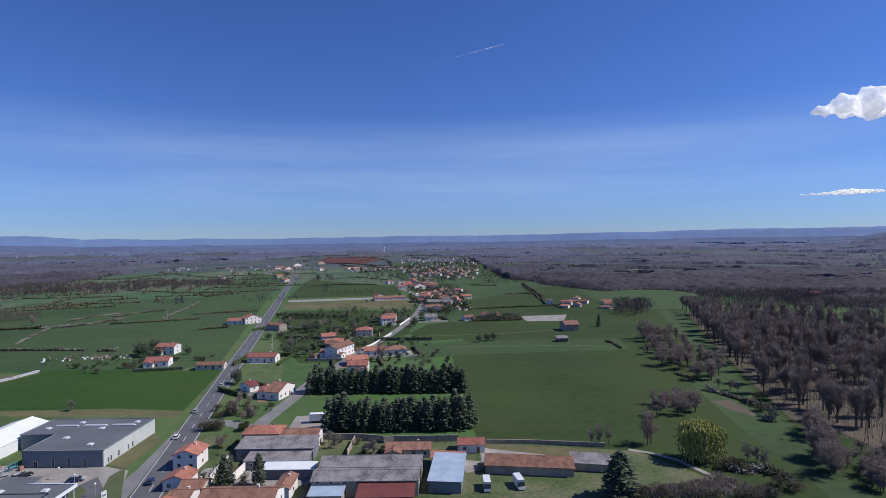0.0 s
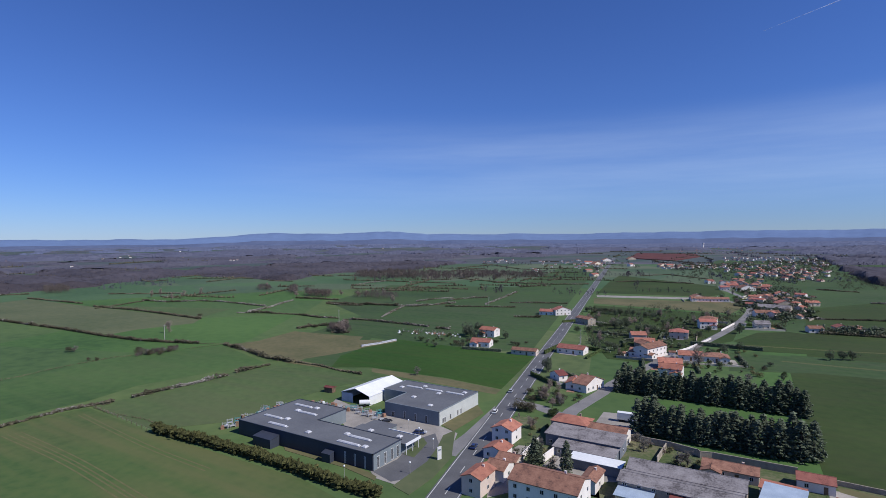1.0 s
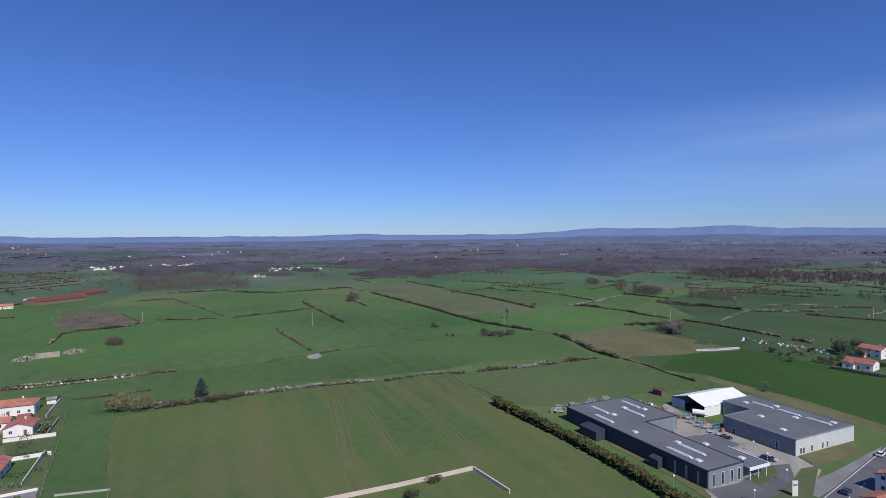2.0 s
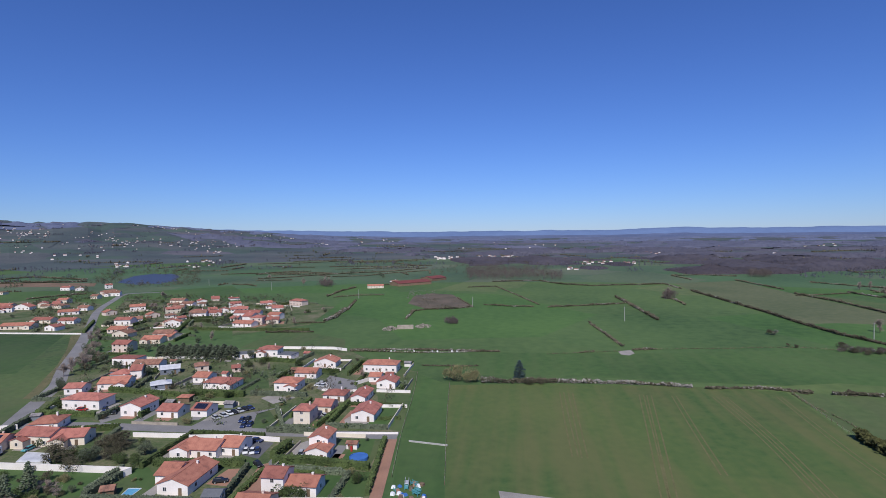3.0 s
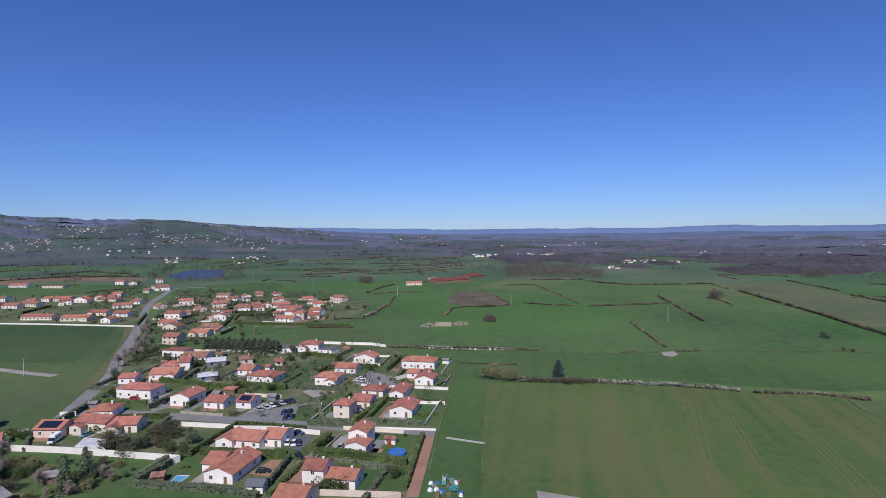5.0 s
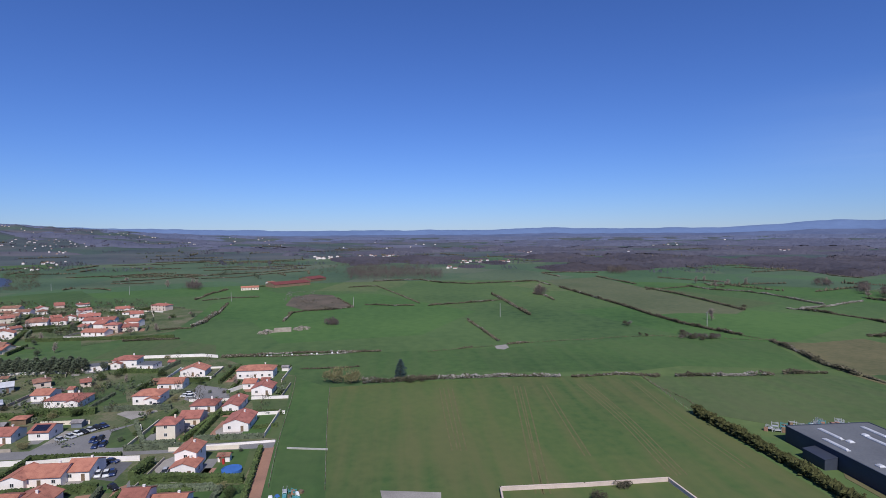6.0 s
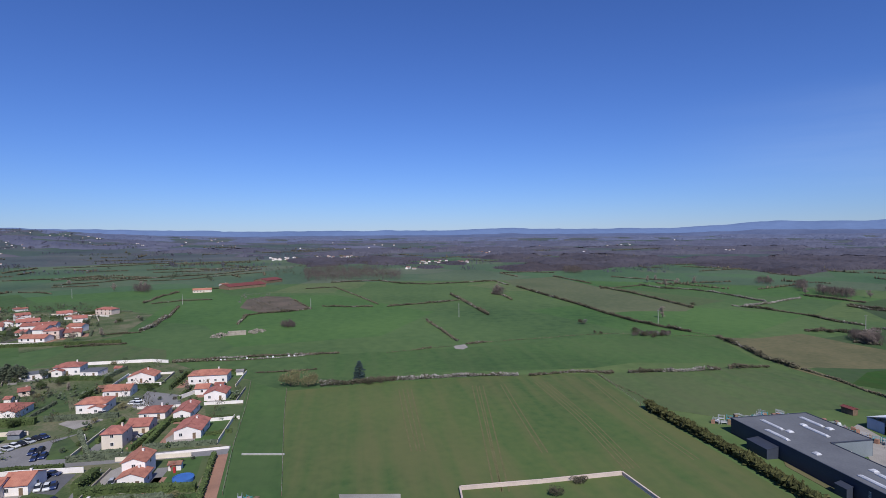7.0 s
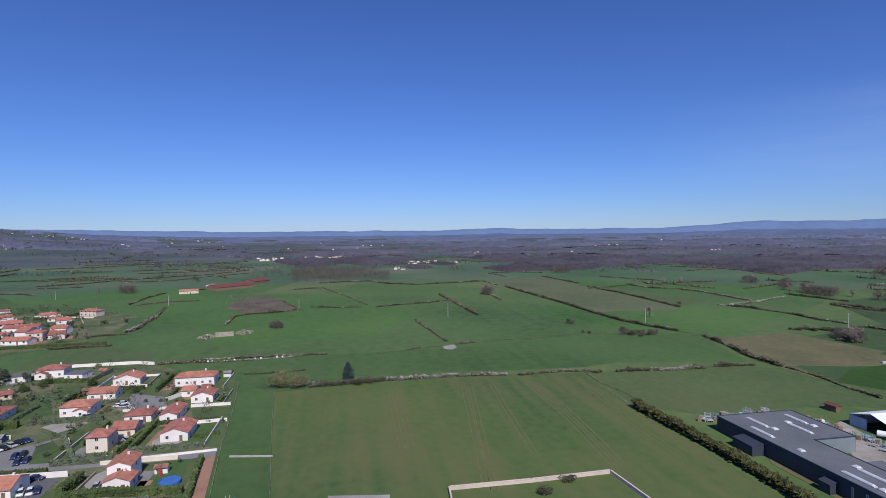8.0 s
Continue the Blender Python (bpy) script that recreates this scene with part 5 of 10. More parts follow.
wood_from_r = np.array([700, 700, 700, 726, 732, 665, 720, 754, 831, 986, 1250, 2300, 2700, 2600, 1900, 1720, 1583, 1342, 1200, 1072, 970, 1057, 1172, 1152, 1070, 1005, 1045, 1036, 1176, 1175, 1580, 1968, 2250, 2500, 2500, 1500.0])


# open ground round the farms and hamlets in the woods: bearing, distance, half widths
CLEARINGS = [(31, 1750, 5, 90), (-31, 1500, 5, 90), (-22, 1250, 4, 60), (-30, 2300, 8, 200), (66, 1750, 6, 120), (95, 1500, 5, 110), (84, 1700, 4, 110), (52, 1900, 6, 130), (60, 3000, 9, 200), (88, 2700, 9, 200), (36, 1600, 3, 100), (-22, 2600, 9, 300), (100, 2500, 8, 220), (124, 2500, 6, 260), (134, 2900, 7, 380), (118, 3300, 5, 300), (140, 2200, 6, 260), (128, 3600, 6, 200)]
OPEN = random.Random(77)
CLEARINGS += [(OPEN.uniform(20, 110), q, OPEN.uniform(1.0, 4.0), q * OPEN.uniform(0.018, 0.05)) for q in (1250 * 3.3 ** OPEN.random() for _ in range(150))]
CLEARINGS += [(OPEN.uniform(-42, -2), q, OPEN.uniform(0.8, 2.5), q * OPEN.uniform(0.015, 0.04)) for q in (1050 * 3.5 ** OPEN.random() for _ in range(50))]


def canopy(name, mat, r0, r1, step, da, tall, seed, label, tips=0, tip_mat=""):
    az = np.arange(-62, 156, da)
    r = np.geomspace(r0, r1, int(math.log(r1 / r0) / math.log(1 + step)))
    a = np.radians(az)[:, None]
    x, y = -np.sin(a) * r[None, :], np.cos(a) * r[None, :]
    start = np.interp(az, wood_from_az, wood_from_r)[:, None]
    mass = value_noise(x / 210, y / 210, 21) * 0.6 + value_noise(x / 70, y / 70, 22) * 0.4
    bias = np.clip((r[None, :] - start - 50 * (value_noise(x / 60, y / 60, 28) - 0.5)) / 130, -4, 1.0)
    bias = np.where(bias < 0, bias * 0.5, bias * np.where(az > 18, 0.045, 0.12)[:, None])
    cover = mass + bias - 0.45 - np.where(az > 97, 0.10, 0.0)[:, None]
    for ca, cr, wa, wr in CLEARINGS:
        cover = np.minimum(cover, ((az - ca)[:, None] / wa) ** 2 + ((r - cr)[None, :] / wr) ** 2 + mass * 1.2 - 1.5)
    top = tall * (0.40 + 0.40 * value_noise(x / 7, y / 7, 23) + 0.60 * value_noise(x / 29, y / 29, 24) + 0.25 * value_noise(x / 110, y / 110, 25) - 0.20)
    low = climb(az[:, None], r[None, :])
    z = low + np.where(cover > 0, top * np.clip(cover * 6, 0.06, 1), -6)
    if tips:
        rng = np.random.RandomState(seed)
        i = rng.randint(0, len(az), tips * 4)
        j = rng.randint(0, len(r), tips * 4)
        hit = cover[i, j] > 0.01
        i, j = i[hit][:tips], j[hit][:tips]
        n = len(i)
        ta, tr = np.radians(az[i] + rng.uniform(-da, da, n) * 0.5), r[j] * (1 + rng.uniform(-step, step, n) * 0.5)
        base = np.stack([-np.sin(ta) * tr, np.cos(ta) * tr, z[i, j] * 0.6 + low[i, j] * 0.4], 1)
        wide = (0.14 + tr * 0.00026) * rng.uniform(0.6, 1.4, n)
        turn = rng.uniform(0, 6.283, n)
        side = np.stack([np.cos(turn), np.sin(turn), turn * 0], 1) * wide[:, None]
        lean = np.stack([rng.normal(0, 1.0, n), rng.normal(0, 1.0, n), tall * rng.uniform(0.2, 0.45, n)], 1)
        v = np.concatenate([base - side, base + side, base + lean], 1).reshape(-1, 3)
        me = bpy.data.meshes.new(name + "_twigs")
        me.from_pydata(v.tolist(), [], np.arange(3 * n).reshape(-1, 3).tolist())
        me.materials.append(M[tip_mat])
        tagged(new(name + "_twigs", me), "fine bare treetops of the woodland", "woodland", kind="stuff")
    live = (cover[:-1, :-1] > 0) | (cover[1:, :-1] > 0) | (cover[:-1, 1:] > 0) | (cover[1:, 1:] > 0)
    return tagged(polar_sheet(name, mat, az, r, z, live), label, "woodland", kind="stuff")


# each ring farther out takes a colour with more haze painted in
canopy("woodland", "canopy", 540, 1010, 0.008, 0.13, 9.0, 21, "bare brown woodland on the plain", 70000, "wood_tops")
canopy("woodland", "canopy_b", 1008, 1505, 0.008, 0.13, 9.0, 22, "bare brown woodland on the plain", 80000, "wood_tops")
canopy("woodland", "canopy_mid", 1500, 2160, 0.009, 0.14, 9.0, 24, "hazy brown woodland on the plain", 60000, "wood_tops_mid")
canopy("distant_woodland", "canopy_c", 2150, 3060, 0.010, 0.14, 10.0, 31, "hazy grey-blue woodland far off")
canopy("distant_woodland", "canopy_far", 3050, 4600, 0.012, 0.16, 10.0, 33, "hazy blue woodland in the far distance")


def spot(az, r):
    return -math.sin(radians(az)) * r, math.cos(radians(az)) * r


def hamlet(n, seed, az0, az1, r0, r1, walls="white", where="in a distant village"):
    """Small houses strewn over a stretch of bearings and distances, all in rows of about one heading."""
    rng = random.Random(seed)
    lean = rng.uniform(-20, 20)
    bulk, tops = Mesh(), Mesh()
    for _ in range(n):
        az, r = rng.uniform(az0, az1), rng.uniform(r0, r1)
        x, y = spot(az, r)
        z = float(climb(az, r)) - 0.3
        turn = lean + rng.choice((0, 90)) + rng.gauss(0, 4) + az - 8
        w, d, h, axis = rng.uniform(8, 15), rng.uniform(7.5, 10), rng.choice((2.8, 3.2, 5.0, 5.4)), rng.choice(("w", "w", "d", "hip"))
        if r0 < 1000 and not clear_of_houses(x, y, (0, 0), 4.0):
            continue
        small = 0.52 if r0 >= 2000 else 0.62 if r0 >= 1000 else 0.85
        w, d, h = w * small, d * small, h * small
        if r0 < 1000:
            house(x, y, turn, w, d, h, axis, rng.choice((walls, walls, "cream", "pinkish")), rng.choice(("tile_r", "tile_r", "tile_o", "tile_b")), where=where, far=True, chimney=r < 900, group="village houses").location.z = z
            continue
        m = pose(x, y, z, 0, 0, turn)
        ma, mb = Mesh(), Mesh()
        pitched(ma, mb, -w / 2, w / 2, -d / 2, d / 2, h, 1.2, axis, over=0.25)
        for part_mesh, whole in ((ma, bulk), (mb, tops)):
            k = len(whole.v)
            whole.v += [tuple(m @ Vector(p)) for p in part_mesh.v]
            whole.f += [tuple(k + q for q in f) for f in part_mesh.f]
    if bulk.v:
        k, nf = len(bulk.v), len(bulk.f)
        bulk.v += tops.v
        bulk.f += [tuple(k + q for q in f) for f in tops.f]
        me = bulk.data("far_houses", "cream" if r0 > 2600 else "white")
        me.materials.append(M[rng.choice(("tile_b", "tile_far"))])
        me.polygons.foreach_set("material_index", np.array([0] * nf + [1] * len(tops.f), dtype=np.int32))
        tagged(new("far_houses", me), "many small pale tiled houses far off", "houses", kind="stuff")

# ---- fields ----
flat("field", "green fields round the far village", "field", "mid", 0.0098, [(-40.0, 725.8), (-77.6, 1002.8), (-160.1, 1494.1), (-132.3, 2440.2), (362.5, 3004.2), (356.1, 767.7), (221.5, 501.9), (112.6, 484.8), (55.2, 462.4), (-12.0, 467.8)])
flat("field", "green fields west of the main road", "field", "mid", 0.0116, [(-203.4, 214.4), (-284.8, 237.6), (-322.7, 377.6), (-429.2, 444.7), (-501.9, 653.1), (-319.0, 707.7), (-423.5, 1173.1), (-392.0, 1398.6), (-232.1, 727.1), (-131.4, 316.6), (-154.3, 293.5), (-245.4, 298.0)])
flat("field", "rough green meadow along the wood", "field", "deep", 0.0134, [(11.2, 312.0), (20.6, 617.7), (192.4, 857.0), (168.1, 529.9), (237.5, 532.6), (163.3, 300.7), (138.7, 218.1), (142.5, 152.5), (99.8, 118.0), (26.3, 119.6), (12.0, 187.0)])
flat("field", "large young crop field with pale tractor lines", "field", "crop", 0.0152, [(-245.9, -31.4), (-251.2, 11.2), (-252.6, 76.3), (-247.5, 113.5), (-194.4, 110.4), (-118.9, 111.4), (-101.9, 107.9), (-82.4, 44.2), (-92.5, 7.1), (-139.6, -19.5), (-205.6, -27.4)])
flat("field", "narrow strip of lush grass beside the gardens", "field", "lush", 0.0170, [(-264.0, -49.8), (-245.9, -31.4), (-205.6, -27.4), (-139.5, -19.7), (-146.3, -35.1), (-183.6, -40.2)])
flat("field", "level green meadow", "field", "lush", 0.0188, [(-264.5, -18.5), (-267.7, 23.7), (-260.4, 75.5), (-257.6, 118.0), (-264.1, 143.3), (-249.3, 207.4), (-313.5, 227.5), (-337.4, 179.1), (-317.7, 62.3), (-315.0, -29.5)])
flat("field", "olive pasture with dry grass", "field", "olive", 0.0206, [(-316.0, 229.5), (-307.4, 249.5), (-315.6, 290.5), (-280.5, 293.9), (-253.8, 298.8), (-248.4, 287.9), (-222.0, 297.9), (-223.5, 283.4), (-230.7, 245.2), (-237.1, 226.8), (-235.4, 218.5), (-257.3, 215.9)])
flat("field", "bright green cereal field beside the road", "field", "cereal", 0.0224, [(-208.4, 217.9), (-224.3, 243.0), (-228.3, 267.3), (-221.4, 294.9), (-226.8, 302.0), (-175.8, 300.4), (-143.9, 297.8), (-123.0, 299.3), (-109.5, 225.9), (-141.0, 230.3), (-189.0, 229.0)])
flat("field", "strip of dry grass behind the warehouses", "field", "olive", 0.0242, [(-188.2, 228.0), (-140.4, 229.3), (-109.1, 225.0), (-108.0, 217.0), (-182.6, 221.3)])
flat("field", "pale pasture", "field", "pasture", 0.0260, [(-746.7, 205.2), (-779.3, 293.7), (-623.1, 293.3), (-520.6, 295.5), (-438.0, 294.3), (-421.3, 276.0), (-431.9, 234.6), (-427.6, 211.5), (-485.0, 205.3), (-651.0, 197.0)])
flat("field", "dark green meadow", "field", "meadow", 0.0278, [(-629.0, 301.6), (-476.6, 354.5), (-446.1, 299.5)])
flat("field", "green field between two roads", "field", "deep", 0.0296, [(-247.6, 1006.3), (-230.4, 875.3), (-194.9, 679.3), (-70.9, 692.8), (-56.6, 736.9), (-75.4, 844.0)])
flat("field", "stubble strip", "field", "gravel", 0.0314, [(-188.1, 652.5), (-181.5, 632.4), (-70.1, 657.2), (-72.4, 678.8)])
flat("field", "olive field", "field", "olive", 0.0332, [(-182.2, 620.9), (-68.2, 639.3), (-42.0, 654.0), (-29.0, 611.5), (-37.9, 551.4), (-167.2, 569.4)])
flat("field", "red ploughed soil", "field", "redsoil", 2.4, [(-416.5, 1805.0), (-509.6, 2362.0), (-299.3, 2442.8), (-227.5, 1993.3), (-259.6, 1657.6)])
flat("field", "wide green field", "field", "deep", 0.0368, [(4.1, 336.0), (57.8, 337.9), (106.2, 336.8), (102.3, 293.2), (93.3, 249.1), (77.4, 209.8), (61.6, 183.9), (33.5, 185.9), (11.2, 188.2), (8.9, 226.9)])
flat("field", "pale green upper field", "field", "mid", 0.0386, [(-25.7, 367.0), (30.3, 374.6), (120.4, 377.8), (118.6, 342.1), (79.9, 336.6), (15.8, 331.6), (-22.2, 315.9)])
flat("field", "green field beside the village", "field", "deep", 0.0404, [(-26.5, 407.7), (-13.9, 451.4), (5.4, 465.2), (94.1, 436.9), (92.8, 414.6), (24.0, 385.1), (-8.6, 378.4)])
flat("field", "pale stubble patch", "field", "gravel", 0.0422, [(69.8, 493.7), (113.8, 501.1), (102.7, 463.1), (70.7, 462.5)])
flat("field", "broad meadow beside the village road", "field", "mid", 0.0440, [(-348.0, -463.4), (-354.5, -328.0), (-306.3, -288.4), (-262.9, -260.8), (-246.3, -258.4), (-236.1, -347.4), (-275.3, -404.3)])
flat("field", "mown meadow beside the village road", "field", "meadow", 0.0458, [(-246.3, -258.4), (-354.5, -328.0), (-353.9, -318.3), (-330.5, -295.1), (-252.0, -237.8), (-245.8, -232.7), (-200.9, -204.5), (-179.0, -193.1), (-156.1, -180.2), (-150.5, -192.7), (-151.5, -203.8), (-159.5, -247.0), (-233.9, -360.4)])
flat("field", "green field behind the houses", "field", "lush", 0.0476, [(-475.2, -631.4), (-558.2, -741.2), (-604.1, -711.3), (-642.9, -617.9), (-633.2, -540.7), (-496.8, -436.5), (-526.6, -552.4)])
flat("field", "brown ploughed strip", "field", "soil", 0.0494, [(-626.6, -831.5), (-716.6, -900.9), (-765.0, -820.4), (-752.2, -641.7), (-702.9, -604.0), (-684.6, -769.7), (-583.7, -774.8)])
flat("field", "far green field", "field", "lush", 0.0512, [(-779.1, -1032.9), (-1119.0, -1481.9), (-1276.3, -1473.7), (-1068.9, -1131.6), (-990.7, -987.0), (-890.9, -1000.7)])
flat("field", "far dark green field", "field", "lush", 0.0530, [(-2271.8, -1932.9), (-2892.0, -2195.4), (-2462.2, -1366.5), (-1191.6, -711.9), (-1150.9, -875.1), (-1203.9, -1039.6)])
flat("field", "green field near the pond", "field", "lush", 0.0548, [(-560.8, -443.5), (-639.2, -465.7), (-709.2, -395.0), (-579.7, -300.6), (-561.4, -358.3), (-546.1, -387.5)])
flat("field", "scrubby brown patch", "field", "scrub", 0.0566, [(-596.8, -114.9), (-622.9, -99.2), (-610.7, -73.7), (-506.3, -41.6), (-496.8, -60.2), (-492.5, -83.4), (-531.1, -108.9)])
flat("field", "dry garden ground", "field", "garden", 0.0584, [(-136.7, -171.9), (-177.0, -182.6), (-179.9, -128.4), (-180.3, -41.4), (-136.1, -35.9), (-112.1, -30.0), (-90.8, -129.8)])
flat("field", "garden ground of the estate", "field", "garden", 0.0602, [(-186.2, -191.9), (-260.2, -237.3), (-311.3, -179.8), (-319.5, -105.1), (-281.8, -74.3), (-268.4, -51.1), (-185.0, -41.7), (-183.1, -130.6)])
flat("field", "rough ground of the hamlet", "field", "garden", 0.0620, [(-399.1, -337.1), (-561.1, -440.6), (-548.3, -366.1), (-540.5, -221.8), (-505.4, -175.8), (-402.0, -161.1), (-363.8, -191.4), (-354.2, -198.2), (-336.2, -257.4)])
flat("field", "rough ground of the hamlet", "field", "garden", 0.0638, [(-350.9, -467.2), (-356.3, -315.8), (-517.0, -435.9), (-552.3, -531.2), (-484.2, -643.3)])
flat("field", "gardens along the old road", "field", "garden", 0.0656, [(-80.1, 209.2), (-68.6, 198.7), (-87.9, 194.7), (-78.6, 148.1), (-40.8, 144.0), (-43.9, 144.1), (9.0, 142.8), (11.2, 188.1), (-58.6, 193.7)])
flat("field", "gardens along the old road", "field", "deep", 0.0674, [(-84.7, 314.1), (-126.1, 404.8), (-162.7, 554.1), (-37.3, 542.3), (-26.1, 550.2), (-26.5, 407.7), (-47.0, 364.2), (-60.5, 312.8)])
flat("field", "rough grass behind the sheds", "field", "garden", 0.0692, [(11.2, 188.1), (62.8, 176.8), (78.1, 154.2), (68.6, 128.6), (2.5, 127.3), (10.1, 159.6)])
flat("field", "rough green meadow behind the warehouses", "field", "meadow", 0.0710, [(-247.3, 114.7), (-245.1, 152.0), (-246.1, 185.9), (-238.9, 205.8), (-178.8, 210.8), (-165.1, 219.8), (-177.9, 194.8), (-181.4, 169.6), (-178.8, 134.0), (-197.1, 112.5)])
flat("field", "narrow farm lane of pale earth", "field", "olive", 0.0728, [(-309.1, 241.7), (-244.4, 221.0), (-211.1, 219.6), (-205.1, 215.4), (-238.4, 213.5), (-302.4, 234.1)])
flat("wood_floor", "brown leaf litter under the poplars", "ground", "scrub", 0.0746, [(227.9, 510.4), (180.4, 364.1), (159.5, 296.9), (145.0, 250.6), (132.4, 206.5), (138.3, 202.4), (140.4, 188.2), (142.2, 174.0), (340.9, 417.0), (308.1, 431.0), (251.1, 467.4)])
flat("field", "paler strip of mown grass", "field", "mid", 0.0376, [(5.4, 375.6), (84.7, 379.0), (110.1, 364.6), (107.6, 336.7), (58.1, 339.6), (4.1, 337.7)])
flat("field", "bright green meadow strip along the plantation", "field", "mid", 0.0142, [(206.4, 520.7), (223.6, 506.7), (175.7, 358.4), (151.4, 281.8), (138.0, 236.3), (129.2, 201.4), (121.9, 178.4), (115.5, 154.8), (113.9, 140.7), (102.3, 141.0), (105.2, 158.9), (106.6, 187.7), (111.8, 221.3), (116.3, 248.0), (119.9, 277.4), (134.2, 269.8), (154.1, 332.2), (181.3, 429.3)])

# ---- roads and yards ----
road("main_road", "long straight asphalt road with white lines", "asphalt", 9.0, 0.10, (-8.0, -180.0), (-49.0, 0.0), (-83.0, 148.0), (-122.5, 319.0), (-155.0, 462.0), (-323.0, 1193.0), (-690.0, 2790.0), lines=True)
road("village_road", "worn pale asphalt village road", "oldroad", 6.5, 0.09, (-156.6, -177.8), (-177.1, -188.9), (-201.3, -202.5), (-228.3, -217.6), (-257.6, -240.7), (-319.0, -285.0), (-386.8, -336.9), (-465.1, -396.4), (-538.0, -441.0), (-609.2, -478.2), (-623.2, -445.6))
road("estate_street", "asphalt estate street", "oldroad", 6.5, 0.085, (-176.0, -187.8), (-179.7, -170.9), (-180.3, -128.7), (-180.5, -82.1), (-181.7, -41.6))
road("old_road", "pale winding country road", "oldroad", 6.0, 0.085, (-70.3, 194.1), (-71.1, 211.5), (-67.9, 242.4), (-67.5, 261.5), (-57.6, 319.2), (-45.4, 376.5), (-30.6, 472.1), (-24.2, 589.3), (-37.6, 703.4), (-60.6, 789.9), (-70.0, 843.2), (-64.5, 947.7), (-45.3, 1065.7))
road("farm_track", "pale gravel farm track across a meadow", "gravel", 4.5, 0.07, (-203.0, -302.2), (-225.7, -305.4), (-228.3, -288.2), (-224.3, -264.8), (-222.4, -245.0))
road("lane", "short asphalt lane joining the main road", "oldroad", 6.0, 0.08, (-96.0, 211.9), (-85.8, 209.9), (-72.0, 203.8))
flat("pavement", "asphalt lay-by beside the main road", "pavement", "oldroad", 0.0750, [(-94.6, 148.5), (-95.8, 167.5), (-100.8, 202.3), (-95.8, 190.5), (-88.2, 148.3)])
flat("pavement", "pale concrete yard between the warehouses", "pavement", "gravel", 0.0700, [(-165.2, 175.6), (-146.6, 170.1), (-136.3, 171.7), (-134.1, 171.5), (-108.1, 169.9), (-98.2, 166.5), (-90.0, 146.2), (-87.1, 122.0), (-100.8, 122.8), (-139.1, 152.1), (-161.3, 167.8)])
flat("pavement", "dark asphalt car park of the warehouse", "pavement", "asphalt", 0.0900, [(-103.9, 125.8), (-103.0, 136.7), (-107.3, 154.2), (-105.0, 162.4), (-97.7, 153.5), (-93.9, 140.3), (-91.1, 128.6), (-95.1, 123.2)])
flat("lawn", "lawn between the yard and the road", "lawn", "pasture", 0.1100, [(-85.9, 119.3), (-93.0, 121.4), (-93.9, 140.3), (-97.3, 151.7), (-101.5, 162.2), (-100.4, 168.8), (-88.9, 146.9), (-86.0, 131.6)])
flat("lawn", "round lawn island in the yard", "lawn", "pasture", 0.1100, [(-103.4, 141.1), (-99.2, 140.8), (-102.2, 152.9), (-106.6, 156.9), (-105.5, 146.8)])
flat("lawn", "lawn along the warehouse", "lawn", "olive", 0.1100, [(-100.7, 123.7), (-105.0, 125.1), (-117.4, 126.3), (-143.0, 126.2), (-139.3, 123.7), (-113.2, 123.6), (-99.5, 121.3)])
flat("lawn", "grass verge beside the grey warehouse", "lawn", "olive", 0.1100, [(-108.6, 171.4), (-108.8, 189.3), (-107.6, 199.3), (-100.5, 191.2), (-100.5, 167.5)])
flat("lawn", "mown lawn of a house garden", "lawn", "meadow", 0.0640, [(-136.3, -174.0), (-141.1, -116.0), (-129.6, -116.7), (-119.3, -117.1), (-116.9, -128.6), (-118.5, -144.9), (-128.1, -166.3)])
flat("lawn", "mown lawn of a house garden", "lawn", "meadow", 0.0645, [(-141.0, -114.0), (-149.3, -109.1), (-134.2, -97.6), (-128.7, -113.0)])
flat("lawn", "mown lawn of a house garden", "lawn", "lush", 0.0650, [(-150.1, -58.2), (-153.1, -43.5), (-137.2, -40.9), (-136.3, -53.6)])
flat("lawn", "mown lawn of a house garden", "lawn", "meadow", 0.0655, [(-174.1, -62.6), (-175.6, -45.2), (-155.9, -44.6), (-157.5, -56.1)])
flat("lawn", "mown lawn of a house garden", "lawn", "meadow", 0.0660, [(-209.5, -56.8), (-210.8, -44.3), (-185.9, -41.1), (-188.3, -49.2)])
flat("lawn", "mown lawn of a house garden", "lawn", "meadow", 0.0665, [(-228.4, -61.0), (-229.7, -46.8), (-213.4, -44.6), (-212.3, -56.5)])
flat("lawn", "mown lawn of a house garden", "lawn", "meadow", 0.0670, [(-273.1, -62.2), (-266.3, -50.7), (-234.1, -47.6), (-235.4, -53.6)])
flat("lawn", "mown lawn of a house garden", "lawn", "meadow", 0.0675, [(-201.9, -93.9), (-213.5, -93.8), (-190.5, -83.2), (-184.3, -83.6)])
flat("lawn", "mown lawn of a house garden", "lawn", "pasture", 0.0680, [(-199.1, -101.5), (-205.6, -96.6), (-184.6, -85.6), (-183.2, -95.1)])
flat("lawn", "mown lawn of a house garden", "lawn", "meadow", 0.0685, [(-183.4, -184.0), (-204.5, -194.0), (-195.7, -185.8), (-182.0, -177.1)])
flat("lawn", "mown lawn of a house garden", "lawn", "meadow", 0.0690, [(-230.6, -181.8), (-229.6, -165.3), (-221.8, -166.7), (-224.0, -181.4)])
flat("lawn", "mown lawn of a house garden", "lawn", "meadow", 0.0695, [(-129.8, -95.3), (-130.9, -83.7), (-127.0, -79.7), (-124.7, -91.0)])
flat("lawn", "mown lawn of a house garden", "lawn", "meadow", 0.0700, [(-243.4, -144.8), (-263.8, -129.0), (-233.4, -113.2), (-227.5, -125.5)])
